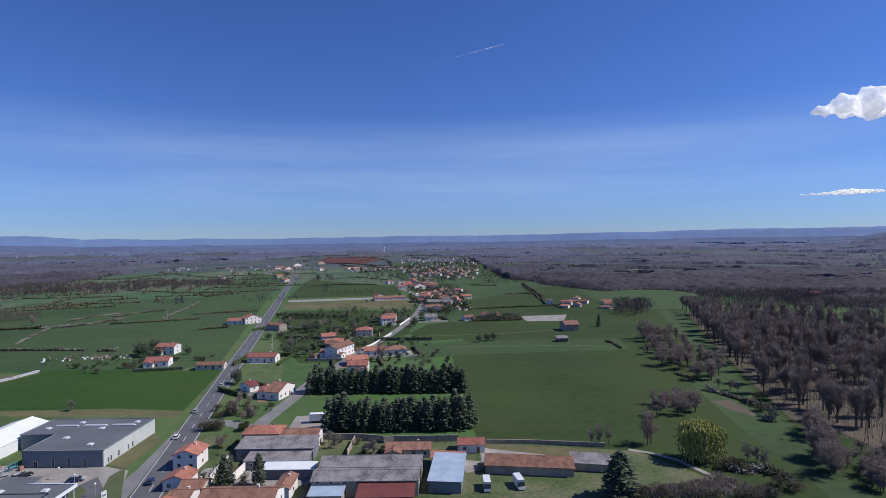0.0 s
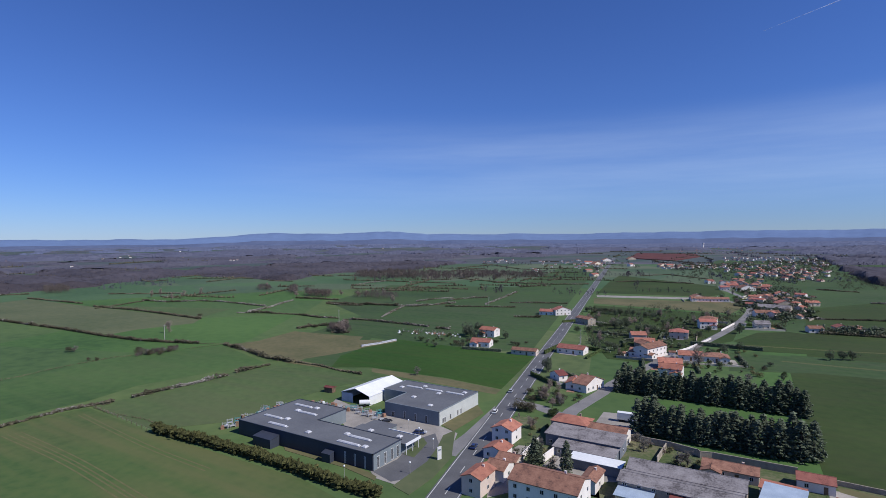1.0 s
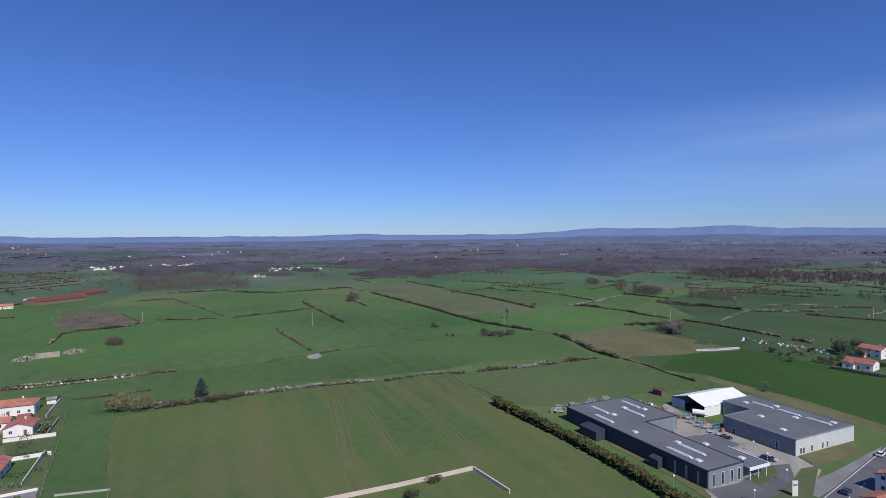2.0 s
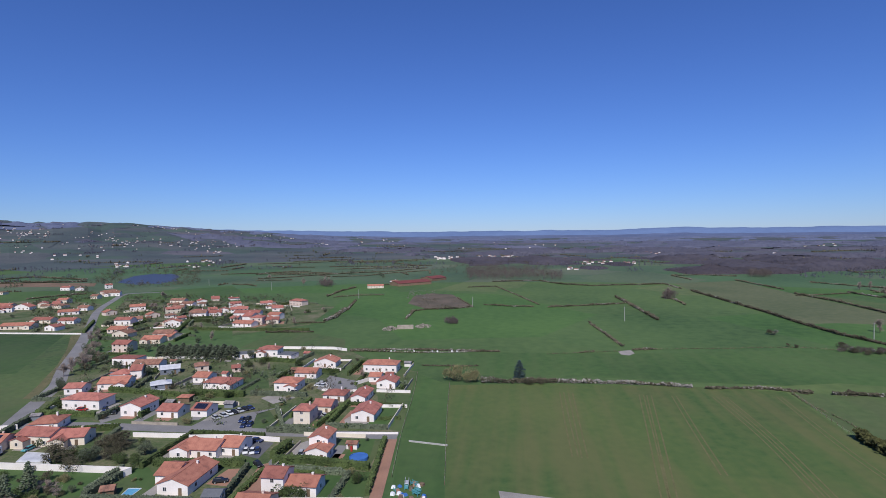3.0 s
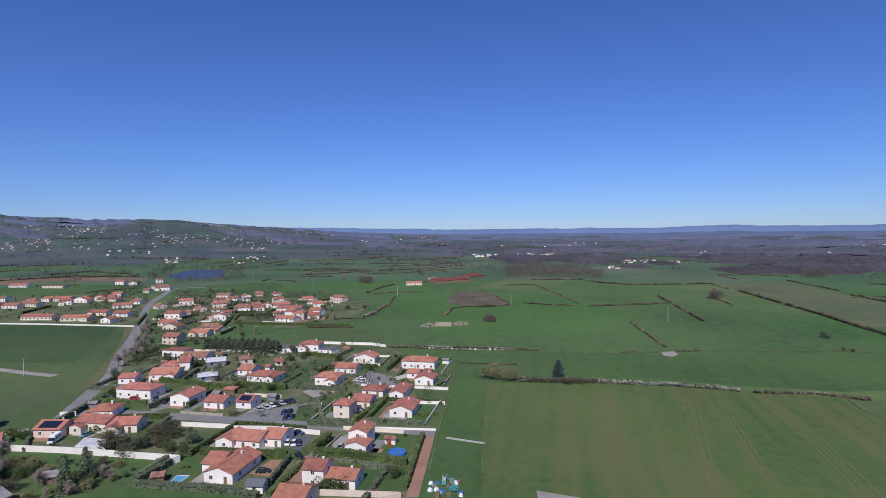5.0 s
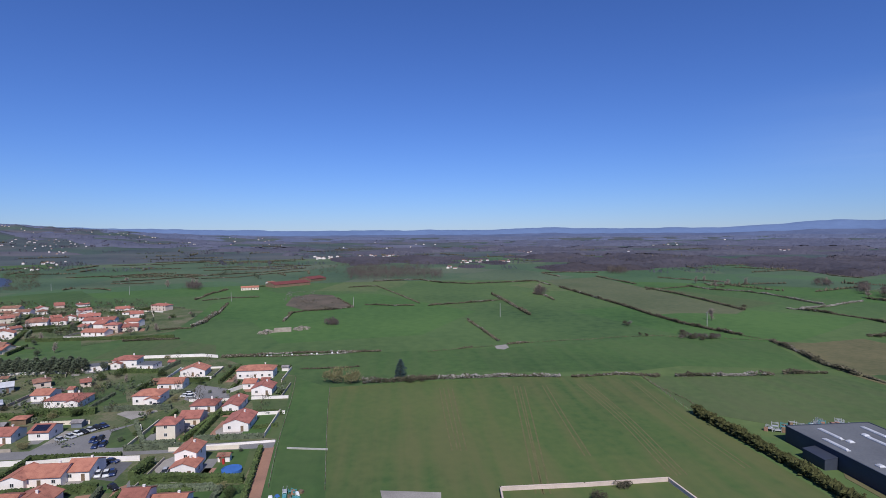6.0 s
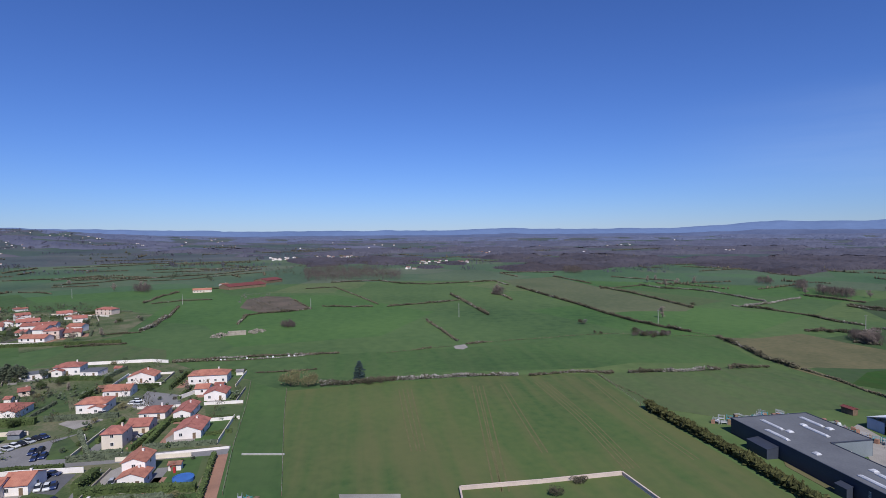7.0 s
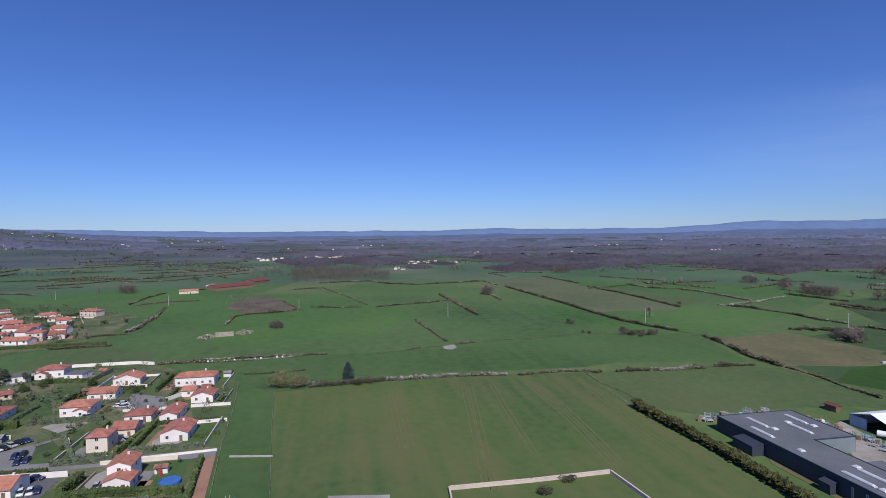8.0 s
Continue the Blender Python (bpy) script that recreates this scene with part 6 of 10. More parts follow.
flat("lawn", "mown lawn of a house garden", "lawn", "pasture", 0.0705, [(-207.3, -127.2), (-213.5, -118.9), (-209.0, -101.6), (-200.0, -111.5), (-190.7, -117.6)])
flat("lawn", "mown lawn of a house garden", "lawn", "lush", 0.0710, [(-375.2, -257.7), (-381.5, -213.4), (-345.9, -193.6), (-336.4, -227.6)])
flat("lawn", "mown lawn of a house garden", "lawn", "meadow", 0.0715, [(-366.3, -174.5), (-370.2, -148.5), (-346.7, -113.9), (-321.6, -105.8), (-316.5, -172.0)])
flat("lawn", "mown lawn of a house garden", "lawn", "meadow", 0.0720, [(-272.7, -94.1), (-282.9, -84.6), (-267.5, -77.3), (-258.5, -85.3)])
flat("lawn", "mown lawn of a house garden", "lawn", "meadow", 0.0725, [(-82.9, 194.6), (-75.4, 199.0), (-68.9, 179.4), (-73.5, 175.7)])
flat("lawn", "mown lawn of a house garden", "lawn", "olive", 0.0730, [(13.3, 184.5), (50.4, 178.7), (44.2, 174.4), (34.1, 174.4), (14.1, 180.7)])
flat("lawn", "mown lawn of a house garden", "lawn", "lush", 0.0718, [(-132.2, -188.0), (-142.5, -173.6), (-145.2, -116.4), (-135.9, -112.7), (-130.1, -117.2), (-130.3, -132.8), (-126.9, -150.6), (-123.2, -166.2)])
flat("lawn", "mown lawn of a house garden", "lawn", "lush", 0.0722, [(-127.4, -115.9), (-129.8, -98.6), (-127.6, -79.2), (-118.3, -80.1), (-112.0, -105.7), (-118.7, -123.1)])
flat("lawn", "mown lawn of a house garden", "lawn", "lush", 0.0726, [(-141.9, -55.4), (-151.5, -53.6), (-152.3, -39.8), (-141.5, -39.5), (-136.7, -51.0)])
flat("lawn", "mown lawn of a house garden", "lawn", "lush", 0.0730, [(-187.9, -62.8), (-190.7, -45.3), (-213.6, -47.0), (-213.5, -57.7)])
flat("lawn", "mown lawn of a house garden", "lawn", "meadow", 0.0734, [(-230.0, -64.7), (-232.9, -51.2), (-249.4, -53.3), (-251.6, -62.1)])
flat("lawn", "mown lawn of a house garden", "lawn", "meadow", 0.0738, [(-179.0, -91.6), (-192.2, -101.8), (-196.2, -102.7), (-204.3, -99.6), (-184.7, -85.1)])
flat("lawn", "mown lawn of a house garden", "lawn", "lush", 0.0742, [(-162.4, -54.5), (-177.1, -55.2), (-179.6, -48.8), (-164.3, -46.6), (-157.5, -52.9)])
flat("lawn", "mown lawn of a house garden", "lawn", "lush", 0.0746, [(-156.8, -88.5), (-155.6, -72.0), (-150.6, -71.2), (-153.0, -94.6)])
flat("lawn", "mown lawn of a house garden", "lawn", "lush", 0.0750, [(-137.4, -106.2), (-147.3, -119.1), (-149.0, -111.8), (-142.1, -103.7), (-133.5, -98.3)])
flat("lawn", "mown lawn of a house garden", "lawn", "meadow", 0.0754, [(-172.7, -146.9), (-208.9, -163.2), (-207.3, -150.1), (-184.5, -136.5), (-178.8, -140.1)])
flat("lawn", "mown lawn of a house garden", "lawn", "meadow", 0.0758, [(-182.8, -122.5), (-215.5, -132.4), (-217.7, -122.2), (-184.3, -115.9)])
flat("drive", "pale concrete drive of a house", "drive", "gravel", 0.0772, [(-218.5, -110.0), (-231.0, -103.2), (-220.0, -95.1), (-211.2, -101.0)])
flat("drive", "asphalt drive of a house", "drive", "oldroad", 0.0776, [(-190.2, -164.3), (-205.7, -161.4), (-193.2, -150.6), (-182.9, -156.2)])
flat("drive", "pale gravel garden path", "drive", "gravel", 0.0780, [(-155.9, -115.3), (-171.7, -113.3), (-171.5, -109.2), (-154.0, -110.9)])
flat("drive", "short asphalt lane between the houses", "drive", "oldroad", 0.0784, [(-137.6, -73.5), (-150.8, -75.9), (-172.8, -78.7), (-173.5, -75.8), (-150.2, -72.9), (-137.6, -70.1)])
flat("drive", "pale gravel drive of a house", "drive", "gravel", 0.0788, [(-166.6, -73.8), (-174.8, -69.9), (-164.6, -65.2), (-158.2, -68.5)])
flat("drive", "pale terrace of a house", "drive", "gravel", 0.0792, [(-195.6, -65.3), (-205.1, -62.5), (-192.6, -58.3), (-188.1, -62.2)])
flat("drive", "reddish paved drive of a house", "drive", "redgravel", 0.0796, [(-188.8, -75.4), (-209.6, -75.5), (-207.5, -71.6), (-185.1, -70.0)])
flat("path", "red gravel path beside the field", "path", "redgravel", 0.0800, [(-178.2, -45.1), (-179.3, -41.2), (-136.1, -35.9), (-135.5, -39.2)])
flat("pavement", "asphalt car park of the estate", "pavement", "oldroad", 0.0950, [(-183.5, -119.7), (-188.4, -119.0), (-205.9, -98.1), (-207.1, -96.3), (-199.0, -101.9), (-183.0, -96.1)])
flat("pavement", "asphalt court between the houses", "pavement", "oldroad", 0.0800, [(-234.6, -90.9), (-257.1, -92.8), (-248.2, -76.2), (-233.9, -71.9), (-223.4, -76.2)])
flat("pavement", "pinkish brick drive", "pavement", "redgravel", 0.0800, [(-140.4, -87.8), (-150.3, -86.5), (-151.4, -80.9), (-139.5, -78.4)])
flat("pavement", "pinkish brick drive", "pavement", "redgravel", 0.0800, [(-132.9, -75.1), (-154.2, -78.3), (-155.9, -76.2), (-133.1, -67.8)])
flat("pavement", "pale concrete drive", "pavement", "gravel", 0.0700, [(-155.3, -114.2), (-171.4, -113.4), (-169.1, -108.6), (-154.5, -109.6)])
flat("pavement", "concrete patio", "pavement", "gravel", 0.0700, [(-169.9, -74.2), (-174.5, -71.0), (-160.7, -65.1), (-159.1, -68.8)])
flat("pavement", "asphalt drive", "pavement", "asphalt", 0.0900, [(-160.6, -87.6), (-173.3, -92.7), (-171.3, -81.9), (-158.4, -81.1)])
flat("pavement", "gravel forecourt", "pavement", "gravel", 0.0700, [(-58.9, 200.8), (-59.8, 216.7), (-47.4, 219.1), (-41.7, 200.2), (-45.8, 195.6)])
flat("pavement", "bare earth yard", "pavement", "gravel", 0.0700, [(11.2, 166.1), (11.5, 180.8), (22.5, 182.5), (35.1, 175.2), (18.3, 172.0), (16.2, 165.9)])
flat("pavement", "grey paved farmyard", "pavement", "gravel", 0.0750, [(-61.9, 155.9), (-47.7, 151.1), (-39.5, 156.1), (-39.4, 163.4), (-52.1, 163.1), (-60.9, 167.4)])
flat("pavement", "grey paved courtyard", "pavement", "gravel", 0.0750, [(-70.5, 137.2), (-68.4, 148.4), (-63.2, 134.4), (-66.9, 128.9)])
flat("pavement", "pale courtyard", "pavement", "gravel", 0.0750, [(-74.8, 167.2), (-70.4, 168.7), (-69.6, 158.5), (-75.2, 161.9)])
flat("pavement", "dusty yard", "pavement", "gravel", 0.0750, [(-4.7, 174.2), (12.2, 169.9), (11.3, 164.3), (6.4, 161.7), (4.4, 167.8), (-4.6, 168.2)])
flat("path", "trodden earth beside the vans", "path", "garden", 0.0700, [(11.2, 156.5), (36.3, 150.0), (30.4, 146.1), (11.8, 147.9)])
flat("bank", "bare soil bank", "bank", "scrub", 0.0300, [(112.9, 230.6), (122.8, 231.9), (122.9, 214.1), (120.5, 208.4), (116.1, 217.4)])
flat("water", "blue pond", "pond", "water", 0.0600, [(-762.1, -614.0), (-810.3, -645.3), (-839.4, -657.9), (-886.8, -682.4), (-915.6, -683.9), (-946.0, -685.5), (-928.1, -654.6), (-946.5, -652.0), (-911.1, -613.9), (-862.7, -577.6), (-818.7, -555.4), (-787.9, -529.4), (-770.4, -535.3), (-738.1, -527.2), (-748.7, -553.4), (-725.1, -550.2), (-743.0, -582.6)])

# ---- warehouses ----


def skylights(ob, spots, z, name="skylight", size=(0.9, 0.9)):
    for x, y in spots:
        m = Mesh()
        a, b = size
        m.box(x - a, y - b, z, x + a, y + b, z + 0.22)
        m.box(x - a * 0.9, y - b * 0.9, z + 0.22, x + a * 0.9, y + b * 0.9, z + 0.5, 0.25)
        part(name, m, "skylight", ob, "pale plastic skylight")


def parapet(ob, ring, h, mat, t=0.3):
    m = Mesh()
    for (ax, ay), (bx, by) in zip(ring, ring[1:] + ring[:1]):
        x0, x1, y0, y1 = min(ax, bx) - t / 2, max(ax, bx) + t / 2, min(ay, by) - t / 2, max(ay, by) + t / 2
        m.box(x0, y0, h - 0.06, x1, y1, h + 0.28)
    part("parapet", m, mat, ob)


def flat_hall(label, ring, h, walls, roof, trim):
    ob = thing("warehouse", 0, 0, 0, label, "warehouse")
    m = Mesh()
    m.solid([(x, y, -0.2) for x, y in ring], [(x, y, h) for x, y in ring])
    part("wall", m, walls, ob)
    m = Mesh()
    m.solid([(x, y, h + 0.004) for x, y in ring], [(x, y, h + 0.10) for x, y in ring])
    part("roof", m, roof, ob)
    parapet(ob, ring, h, trim)
    return ob


hall = flat_hall("long dark blue-grey L-shaped warehouse with flat grey roof", [(-166, 126), (-104, 126), (-104, 140.4), (-141, 140.4), (-141, 155.2), (-166, 155.2)], 5.0, "cladding", "membrane", "cladding")
skylights(hall, [(-155.5, 144.4), (-151, 149.9), (-151.3, 135.6), (-134.8, 129.7), (-122.3, 135.1), (-109.9, 129.5)], 5.1)
for sx, sy in ((-157.6, 134.6), (-149.6, 129.6), (-157.6, 149.4), (-149.8, 143.8), (-116.2, 134.3), (-116.3, 129.1)):
    skylights(hall, [(sx, sy)], 5.1, "roof_light_strip", (4.7, 0.6))
end_wall = Mesh()
end_wall.box(-104.0, 126.3, -0.1, -103.9, 140.2, 5.0)
part("end_cladding", end_wall, "clad_grey", hall, "grey-green cladding on the road side")
for wy in (128.5, 132.0, 135.5, 138.4):
    window(hall, pose(-103.9, wy, 0.3, 0, 0, 90), 1.2, 3.6)
for wx in (-115, -111, -107):
    window(hall, pose(wx, 126.0, 0.3), 0.6, 3.6)
back_wall = Mesh()
back_wall.box(-140.98, 140.8, -0.1, -140.9, 155.0, 5.0)
part("yard_cladding", back_wall, "clad_grey", hall, "grey-green cladding on the yard side")
window(hall, pose(-140.9, 147, 1.0, 0, 0, 90), 1.2, 1.2)
annex = thing("warehouse_annex", 0, 0, 0, "low annex with dark flat roof and white canopy edge", "annex")
am = Mesh()
am.box(-127, 140.6, -0.2, -104.5, 148.6, 3.5)
am.box(-126, 148.6, -0.2, -116, 154.0, 3.5)
part("wall", am, "clad_grey", annex)
am = Mesh()
am.box(-127.2, 140.6, 3.5, -102.4, 148.8, 3.8)
am.box(-126.2, 148.8, 3.5, -115.8, 154.2, 3.8)
part("roof", am, "membrane", annex)
am = Mesh()
am.box(-102.4, 140.6, 3.1, -102.1, 149.1, 3.95)
am.box(-115.8, 149.0, 3.1, -102.4, 149.3, 3.95)
part("canopy_edge", am, "tarp", annex, "white canopy edge")
for sy in (141.5, 145, 148.4):
    am = Mesh()
    am.rod((-102.7, sy, -0.1), (-102.7, sy, 3.5), 0.14, 0.14, 8)
    part("column", am, "frame", annex)
for wx in (-113, -109, -106):
    window(annex, pose(wx, 148.6, 0.6, 0, 0, 180), 1.6, 2.0)
skylights(annex, [(-108, 145), (-120, 144.5)], 3.8)

grey = flat_hall("grey box warehouse with flat dark roof and pale road-side wall", [(-133.2, 169.3), (-107.8, 169.3), (-107.8, 200.2), (-145.2, 200.2), (-145.2, 184.2), (-133.2, 184.2)], 5.2, "clad_grey", "membrane", "clad_grey")
skylights(grey, [(-139.9, 189.9), (-131.7, 195.8), (-120.8, 189.7), (-127, 180.4), (-115, 174.4), (-112, 196)], 5.3)
for sx, sy in ((-135, 192.5), (-125, 192.8), (-115, 193)):
    skylights(grey, [(sx, sy)], 5.3, "roof_light_strip", (4.2, 0.5))
pale = Mesh()
pale.box(-107.8, 169.6, -0.1, -107.7, 200.0, 5.2)
part("pale_cladding", pale, "clad_pale", grey, "pale grey ribbed cladding")
for wy in (172, 173.4, 177.5, 183, 185.5):
    window(grey, pose(-107.7, wy, 0.4, 0, 0, 90), 1.0, 2.0)
for wx in (-123.5, -118.5, -113.5):
    window(grey, pose(wx, 169.3, 0.2), 1.0, 3.0)
window(grey, pose(-129, 169.3, 0.1), 1.4, 2.1)

tent = thing("storage_tent", -154.0, 188.0, 0, "large white tarpaulin storage tent with open front", "tent")
tm, tr_ = Mesh(), Mesh()
pitched(tm, tr_, -7.6, 8.0, -12.8, 13.0, 3.9, 2.3, "d", over=0.2, thick=0.12)
part("cover", tr_, "tarp", tent)
tm = Mesh()
for sx in (-7.6, 7.9):
    tm = Mesh()
    tm.box(sx, -12.8, -0.1, sx + 0.12, 13.0, 3.9)
    part("side_sheet", tm, "tarp", tent)
for x1, yy in ((8, 12.8), (-1.2, -12.8)):
    tm = Mesh()
    tm.box(-7.6, yy, -0.1, x1, yy + 0.15, 3.9)
    part("end_sheet", tm, "tin", tent)
for i in range(6):
    tm = Mesh()
    yy = -12.5 + i * 5
    for sx in (-7.4, 7.8):
        tm.rod((sx, yy, -0.1), (sx, yy, 3.9), 0.08, 0.08, 6)
    tm.rod((-7.4, yy, 3.9), (0.2, yy, 6.1), 0.08, 0.08, 6)
    tm.rod((7.8, yy, 3.9), (0.2, yy, 6.1), 0.08, 0.08, 6)
    part("rib", tm, "frame", tent)
for bx, by, w, d, h, nm in ((-148.8, 125.9, 8.6, 4.4, 3.0, "lean_to_shed"), (-121.0, 125.5, 3.6, 2.2, 2.6, "storage_container")):
    ob = thing(nm, bx, by - d / 2 + 0.3, 0, "dark navy metal %s against the warehouse wall" % nm.replace("_", " "), "shed")
    m, r = Mesh(), Mesh()
    pitched(m, r, -w / 2, w / 2, -d / 2, d / 2 - 0.4, h, 0.5, "mono", over=0.1)
    part("wall", m, "cladding", ob)
    part("roof", r, "cladding", ob)
# pallets, racks and scrap stored along the back of the hall
rng = random.Random(12)
for i in range(70):
    if i < 40:
        x, y = -173.0 - rng.random() * 5.0, 126 + i * 0.8
    else:
        x, y = -167 + (i - 40) * 1.2, 162.5 + rng.random() * 6
    stored(rng.choice(("pallet_stack", "scrap_rack", "scaffold_frame", "bulk_sack", "scaffold_frame", "crate_stack")), x, y, rng.uniform(0, 90), rng.uniform(1.0, 2.6))

# ---- old village beside the main road ----
house(-80.4, 170.0, 0, 7.4, 8.0, 4.8, "d", "white", "tile_o", where="beside the main road")
house(-76.7, 155.6, 0, 6.8, 7.0, 3.0, "d", "white", "tile_o", where="beside the main road")
house(-70.5, 151.0, 0, 6.6, 6.0, 2.6, "w", "pinkish", "tile_b", where="beside the main road")
house(-71.0, 131.8, 0, 5.8, 9.0, 5.0, "d", "pinkish", "tile_o", where="beside the main road")
house(-69.9, 142.7, 0, 6.0, 7.0, 3.4, "w", "white", "tile_b", where="beside the main road")
house(-52.0, 136.2, 0, 18.8, 11.0, 5.8, "w", "white", "tile_b", where="beside the main road")
house(-44.4, 149.5, 0, 4.0, 9.0, 3.6, "d", "white", "tile_b", where="beside the main road")
house(-54.8, 176.8, 0, 24.6, 8.6, 4.0, "mono", "greywall", "fibro", rise=0.9, name="farm_shed", where="in a farmyard", chimney=False)
house(-62.4, 186.0, 0, 12.4, 8.4, 5.6, "hip", "greywall", "tile_o", where="in a farmyard")
house(-49.6, 186.2, 0, 12.6, 8.2, 4.0, "w", "white", "tile_b", rise=1.6, where="in a farmyard", chimney=False)
house(-52.4, 169.0, 0, 19.0, 6.6, 2.8, "mono", "greywall", "fibro", rise=0.5, name="farm_shed", where="in a farmyard", chimney=False)
house(-46.6, 161.0, 0, 15.0, 4.2, 3.0, "mono", "greywall", "tarp", rise=0.3, name="open_shelter", where="in a farmyard", chimney=False, holes=False)
house(-22.2, 151.2, 0, 29.4, 8.2, 4.6, "w", "stone", "fibro", rise=1.1, name="workshop", where="in a yard", chimney=False, wing=(-14.2, 15.2, 4.2, 12.4, 5.0, "w"))
house(-16.0, 143.6, 0, 14.6, 6.4, 3.2, "mono", "wood", "rust", rise=0.8, name="lean_to", where="against the workshop", chimney=False, holes=False)
house(-32.0, 144.2, 0, 8.6, 4.6, 3.0, "mono", "stone", "tin", rise=0.4, name="lean_to", where="against the workshop", chimney=False, holes=False)
house(-12.1, 176.8, 0, 14.5, 6.5, 2.8, "w", "pinkish", "tile_b", where="along a stone wall")
house(8.5, 180.0, 0, 8.8, 6.0, 2.9, "w", "white", "tile_r", name="garage", where="along a stone wall", chimney=False)
house(0.6, 157.5, -6, 9.0, 17.5, 3.4, "mono", "greywall", "tin", rise=0.8, name="metal_shed", where="on a rough lawn", chimney=False, holes=False)
house(25.1, 162.5, -7, 25.9, 6.0, 2.6, "mono", "stone", "tile_b", name="long_shed", where="in a yard", chimney=False, holes=False, rise=1.0)
house(44.2, 164.6, -10, 11.2, 6.0, 2.4, "mono", "stone", "fibro", name="long_shed", where="in a yard", chimney=False, holes=False, rise=0.8)
house(0.8, 168.8, -7, 10.0, 4.0, 2.4, "mono", "white", "tile_o", name="lean_to", where="behind the workshop", chimney=False, holes=False, rise=0.6)
wall_run("garden_wall", "pale rendered garden wall", "white", 2.2, 0.25, (-68.7, 148.3), (-68.7, 156.4), (-69.3, 165.1), (-69.4, 172.2))
wall_run("garden_wall", "pale rendered garden wall", "white", 2.6, 0.25, (-62.2, 157.4), (-61.5, 167.2))
wall_run("garden_wall", "old stone boundary wall", "stone", 2.2, 0.25, (-58.2, 191.0), (-42.3, 190.6), (-30.9, 190.3), (-22.0, 188.0), (-21.2, 186.7), (-17.7, 187.7), (4.4, 187.7))
wall_run("garden_wall", "old stone boundary wall", "stone", 2.0, 0.25, (-32.1, 175.8), (-31.7, 188.7))
wall_run("garden_wall", "low stone field wall", "stone", 1.4, 0.25, (13.9, 185.5), (30.5, 184.3), (53.4, 180.9))
road("footpath", "narrow pale gravel path across the meadow", "gravel", 1.7, 0.09, (60.5, 178.4), (66.5, 175.4), (73.0, 169.3), (77.2, 159.7), (80.8, 150.7), (81.7, 146.6))
wall_run("garden_wall", "old stone boundary wall", "stone", 1.6, 0.25, (9.8, 165.3), (16.2, 165.6))
house(-81.8, 246.5, 8, 5.6, 11.0, 3.0, "d", "white", "tile_o")
house(-92.9, 256.5, 54, 4.9, 8.0, 2.8, "w", "white", "rust")
house(-75.0, 246.7, 75, 14.7, 7.0, 3.6, "d", "white", "tile_b")
house(-46.3, 290.2, 1, 10.7, 9.0, 4.5, "w", "white", "tile_o")
house(80.6, 370.4, 5, 7.4, 5.0, 2.4, "mono", "wood", "fibro", name="shed", chimney=False)
house(-164.4, 311.0, 11, 12.6, 9.0, 3.4, "w", "white", "tile_r", where="beside a cereal field")
house(-176.7, 346.2, -2, 11.9, 9.0, 4.8, "w", "white", "tile_o", where="beside a cereal field")
house(-130.2, 301.4, 6, 15.1, 6.0, 2.8, "w", "pinkish", "tile_b", name="low_barn", where="beside the main road", chimney=False)
house(-106.9, 319.5, -2, 16.6, 9.0, 3.2, "w", "white", "tile_r", where="beside the main road")
house(-180.3, 468.9, 10, 12.7, 9.0, 3.2, "w", "white", "tile_r")
house(-168.7, 473.0, 44, 14.5, 9.0, 4.8, "d", "white", "tile_r")
house(-59.3, 402.7, 6, 11.8, 10.0, 4.8, "hip", "pinkish", "tile_r")
house(-48.2, 475.4, -1, 12.5, 10.0, 5.2, "hip", "pinkish", "tile_b")
house(-70.2, 329.6, -1, 9.7, 9.0, 3.2, "w", "white", "tile_b")
house(-64.7, 333.3, 70, 20.3, 9.0, 6.0, "w", "white", "tile_b")
house(-74.1, 363.9, 15, 12.2, 9.0, 3.2, "w", "white", "tile_o")
house(-43.3, 334.9, 12, 12.8, 9.0, 3.2, "w", "white", "tile_o")
house(-30.7, 337.7, 13, 12.9, 9.0, 3.2, "hip", "white", "tile_b")
house(-50.1, 309.9, 13, 11.9, 9.0, 3.2, "w", "white", "tile_o")
house(-64.6, 646.4, 15, 37.4, 9.0, 3.0, "w", "white", "tile_b")
house(-11.9, 474.3, 13, 10.3, 10.0, 4.0, "w", "cream", "fibro")
house(-4.3, 585.8, -11, 26.3, 12.0, 4.0, "w", "stone", "fibro", name="barn", where="beside the old road", chimney=False)
house(-133.9, 432.7, -31, 14.8, 8.0, 4.6, "w", "stone", "tile_b")
house(96.5, 416.0, 7, 11.3, 12.0, 5.0, "w", "stone", "tile_b", where="among dark trees")
house(114.5, 585.8, -6, 6.8, 9.0, 4.0, "d", "white", "tile_b")
hamlet(34, 1, -1.9, 2.7, 537, 752, "white", "in a distant village")
hamlet(10, 2, 1.5, 4.6, 785, 953, "white", "along a winding road")
hamlet(170, 3, -3.6, 4.6, 1081, 1976, "white", "in a distant village")
hamlet(34, 4, 5.3, 10.1, 1243, 1446, "white", "in a distant village")
hamlet(12, 5, 15.7, 20.7, 1289, 1601, "white", "beside the main road")
hamlet(50, 6, 1.2, 8.4, 2342, 3347, "white", "in a distant village")
hamlet(8, 7, -14.8, -12.6, 560, 634, "white", "in a distant village")
hamlet(2, 8, -17.4, -16.6, 563, 573, "white", "in a distant village")

# ---- estate ----
house(-163.8, -161.9, 90, 12.7, 8.0, 3.8, "w", "cream", "tile_r", where="on the housing estate")
house(-165.4, -151.4, 106, 10.0, 8.0, 3.0, "w", "cream", "tile_r", where="on the housing estate")
house(-177.4, -172.2, 107, 9.3, 9.0, 3.0, "hip", "white", "tile_o", where="on the housing estate")
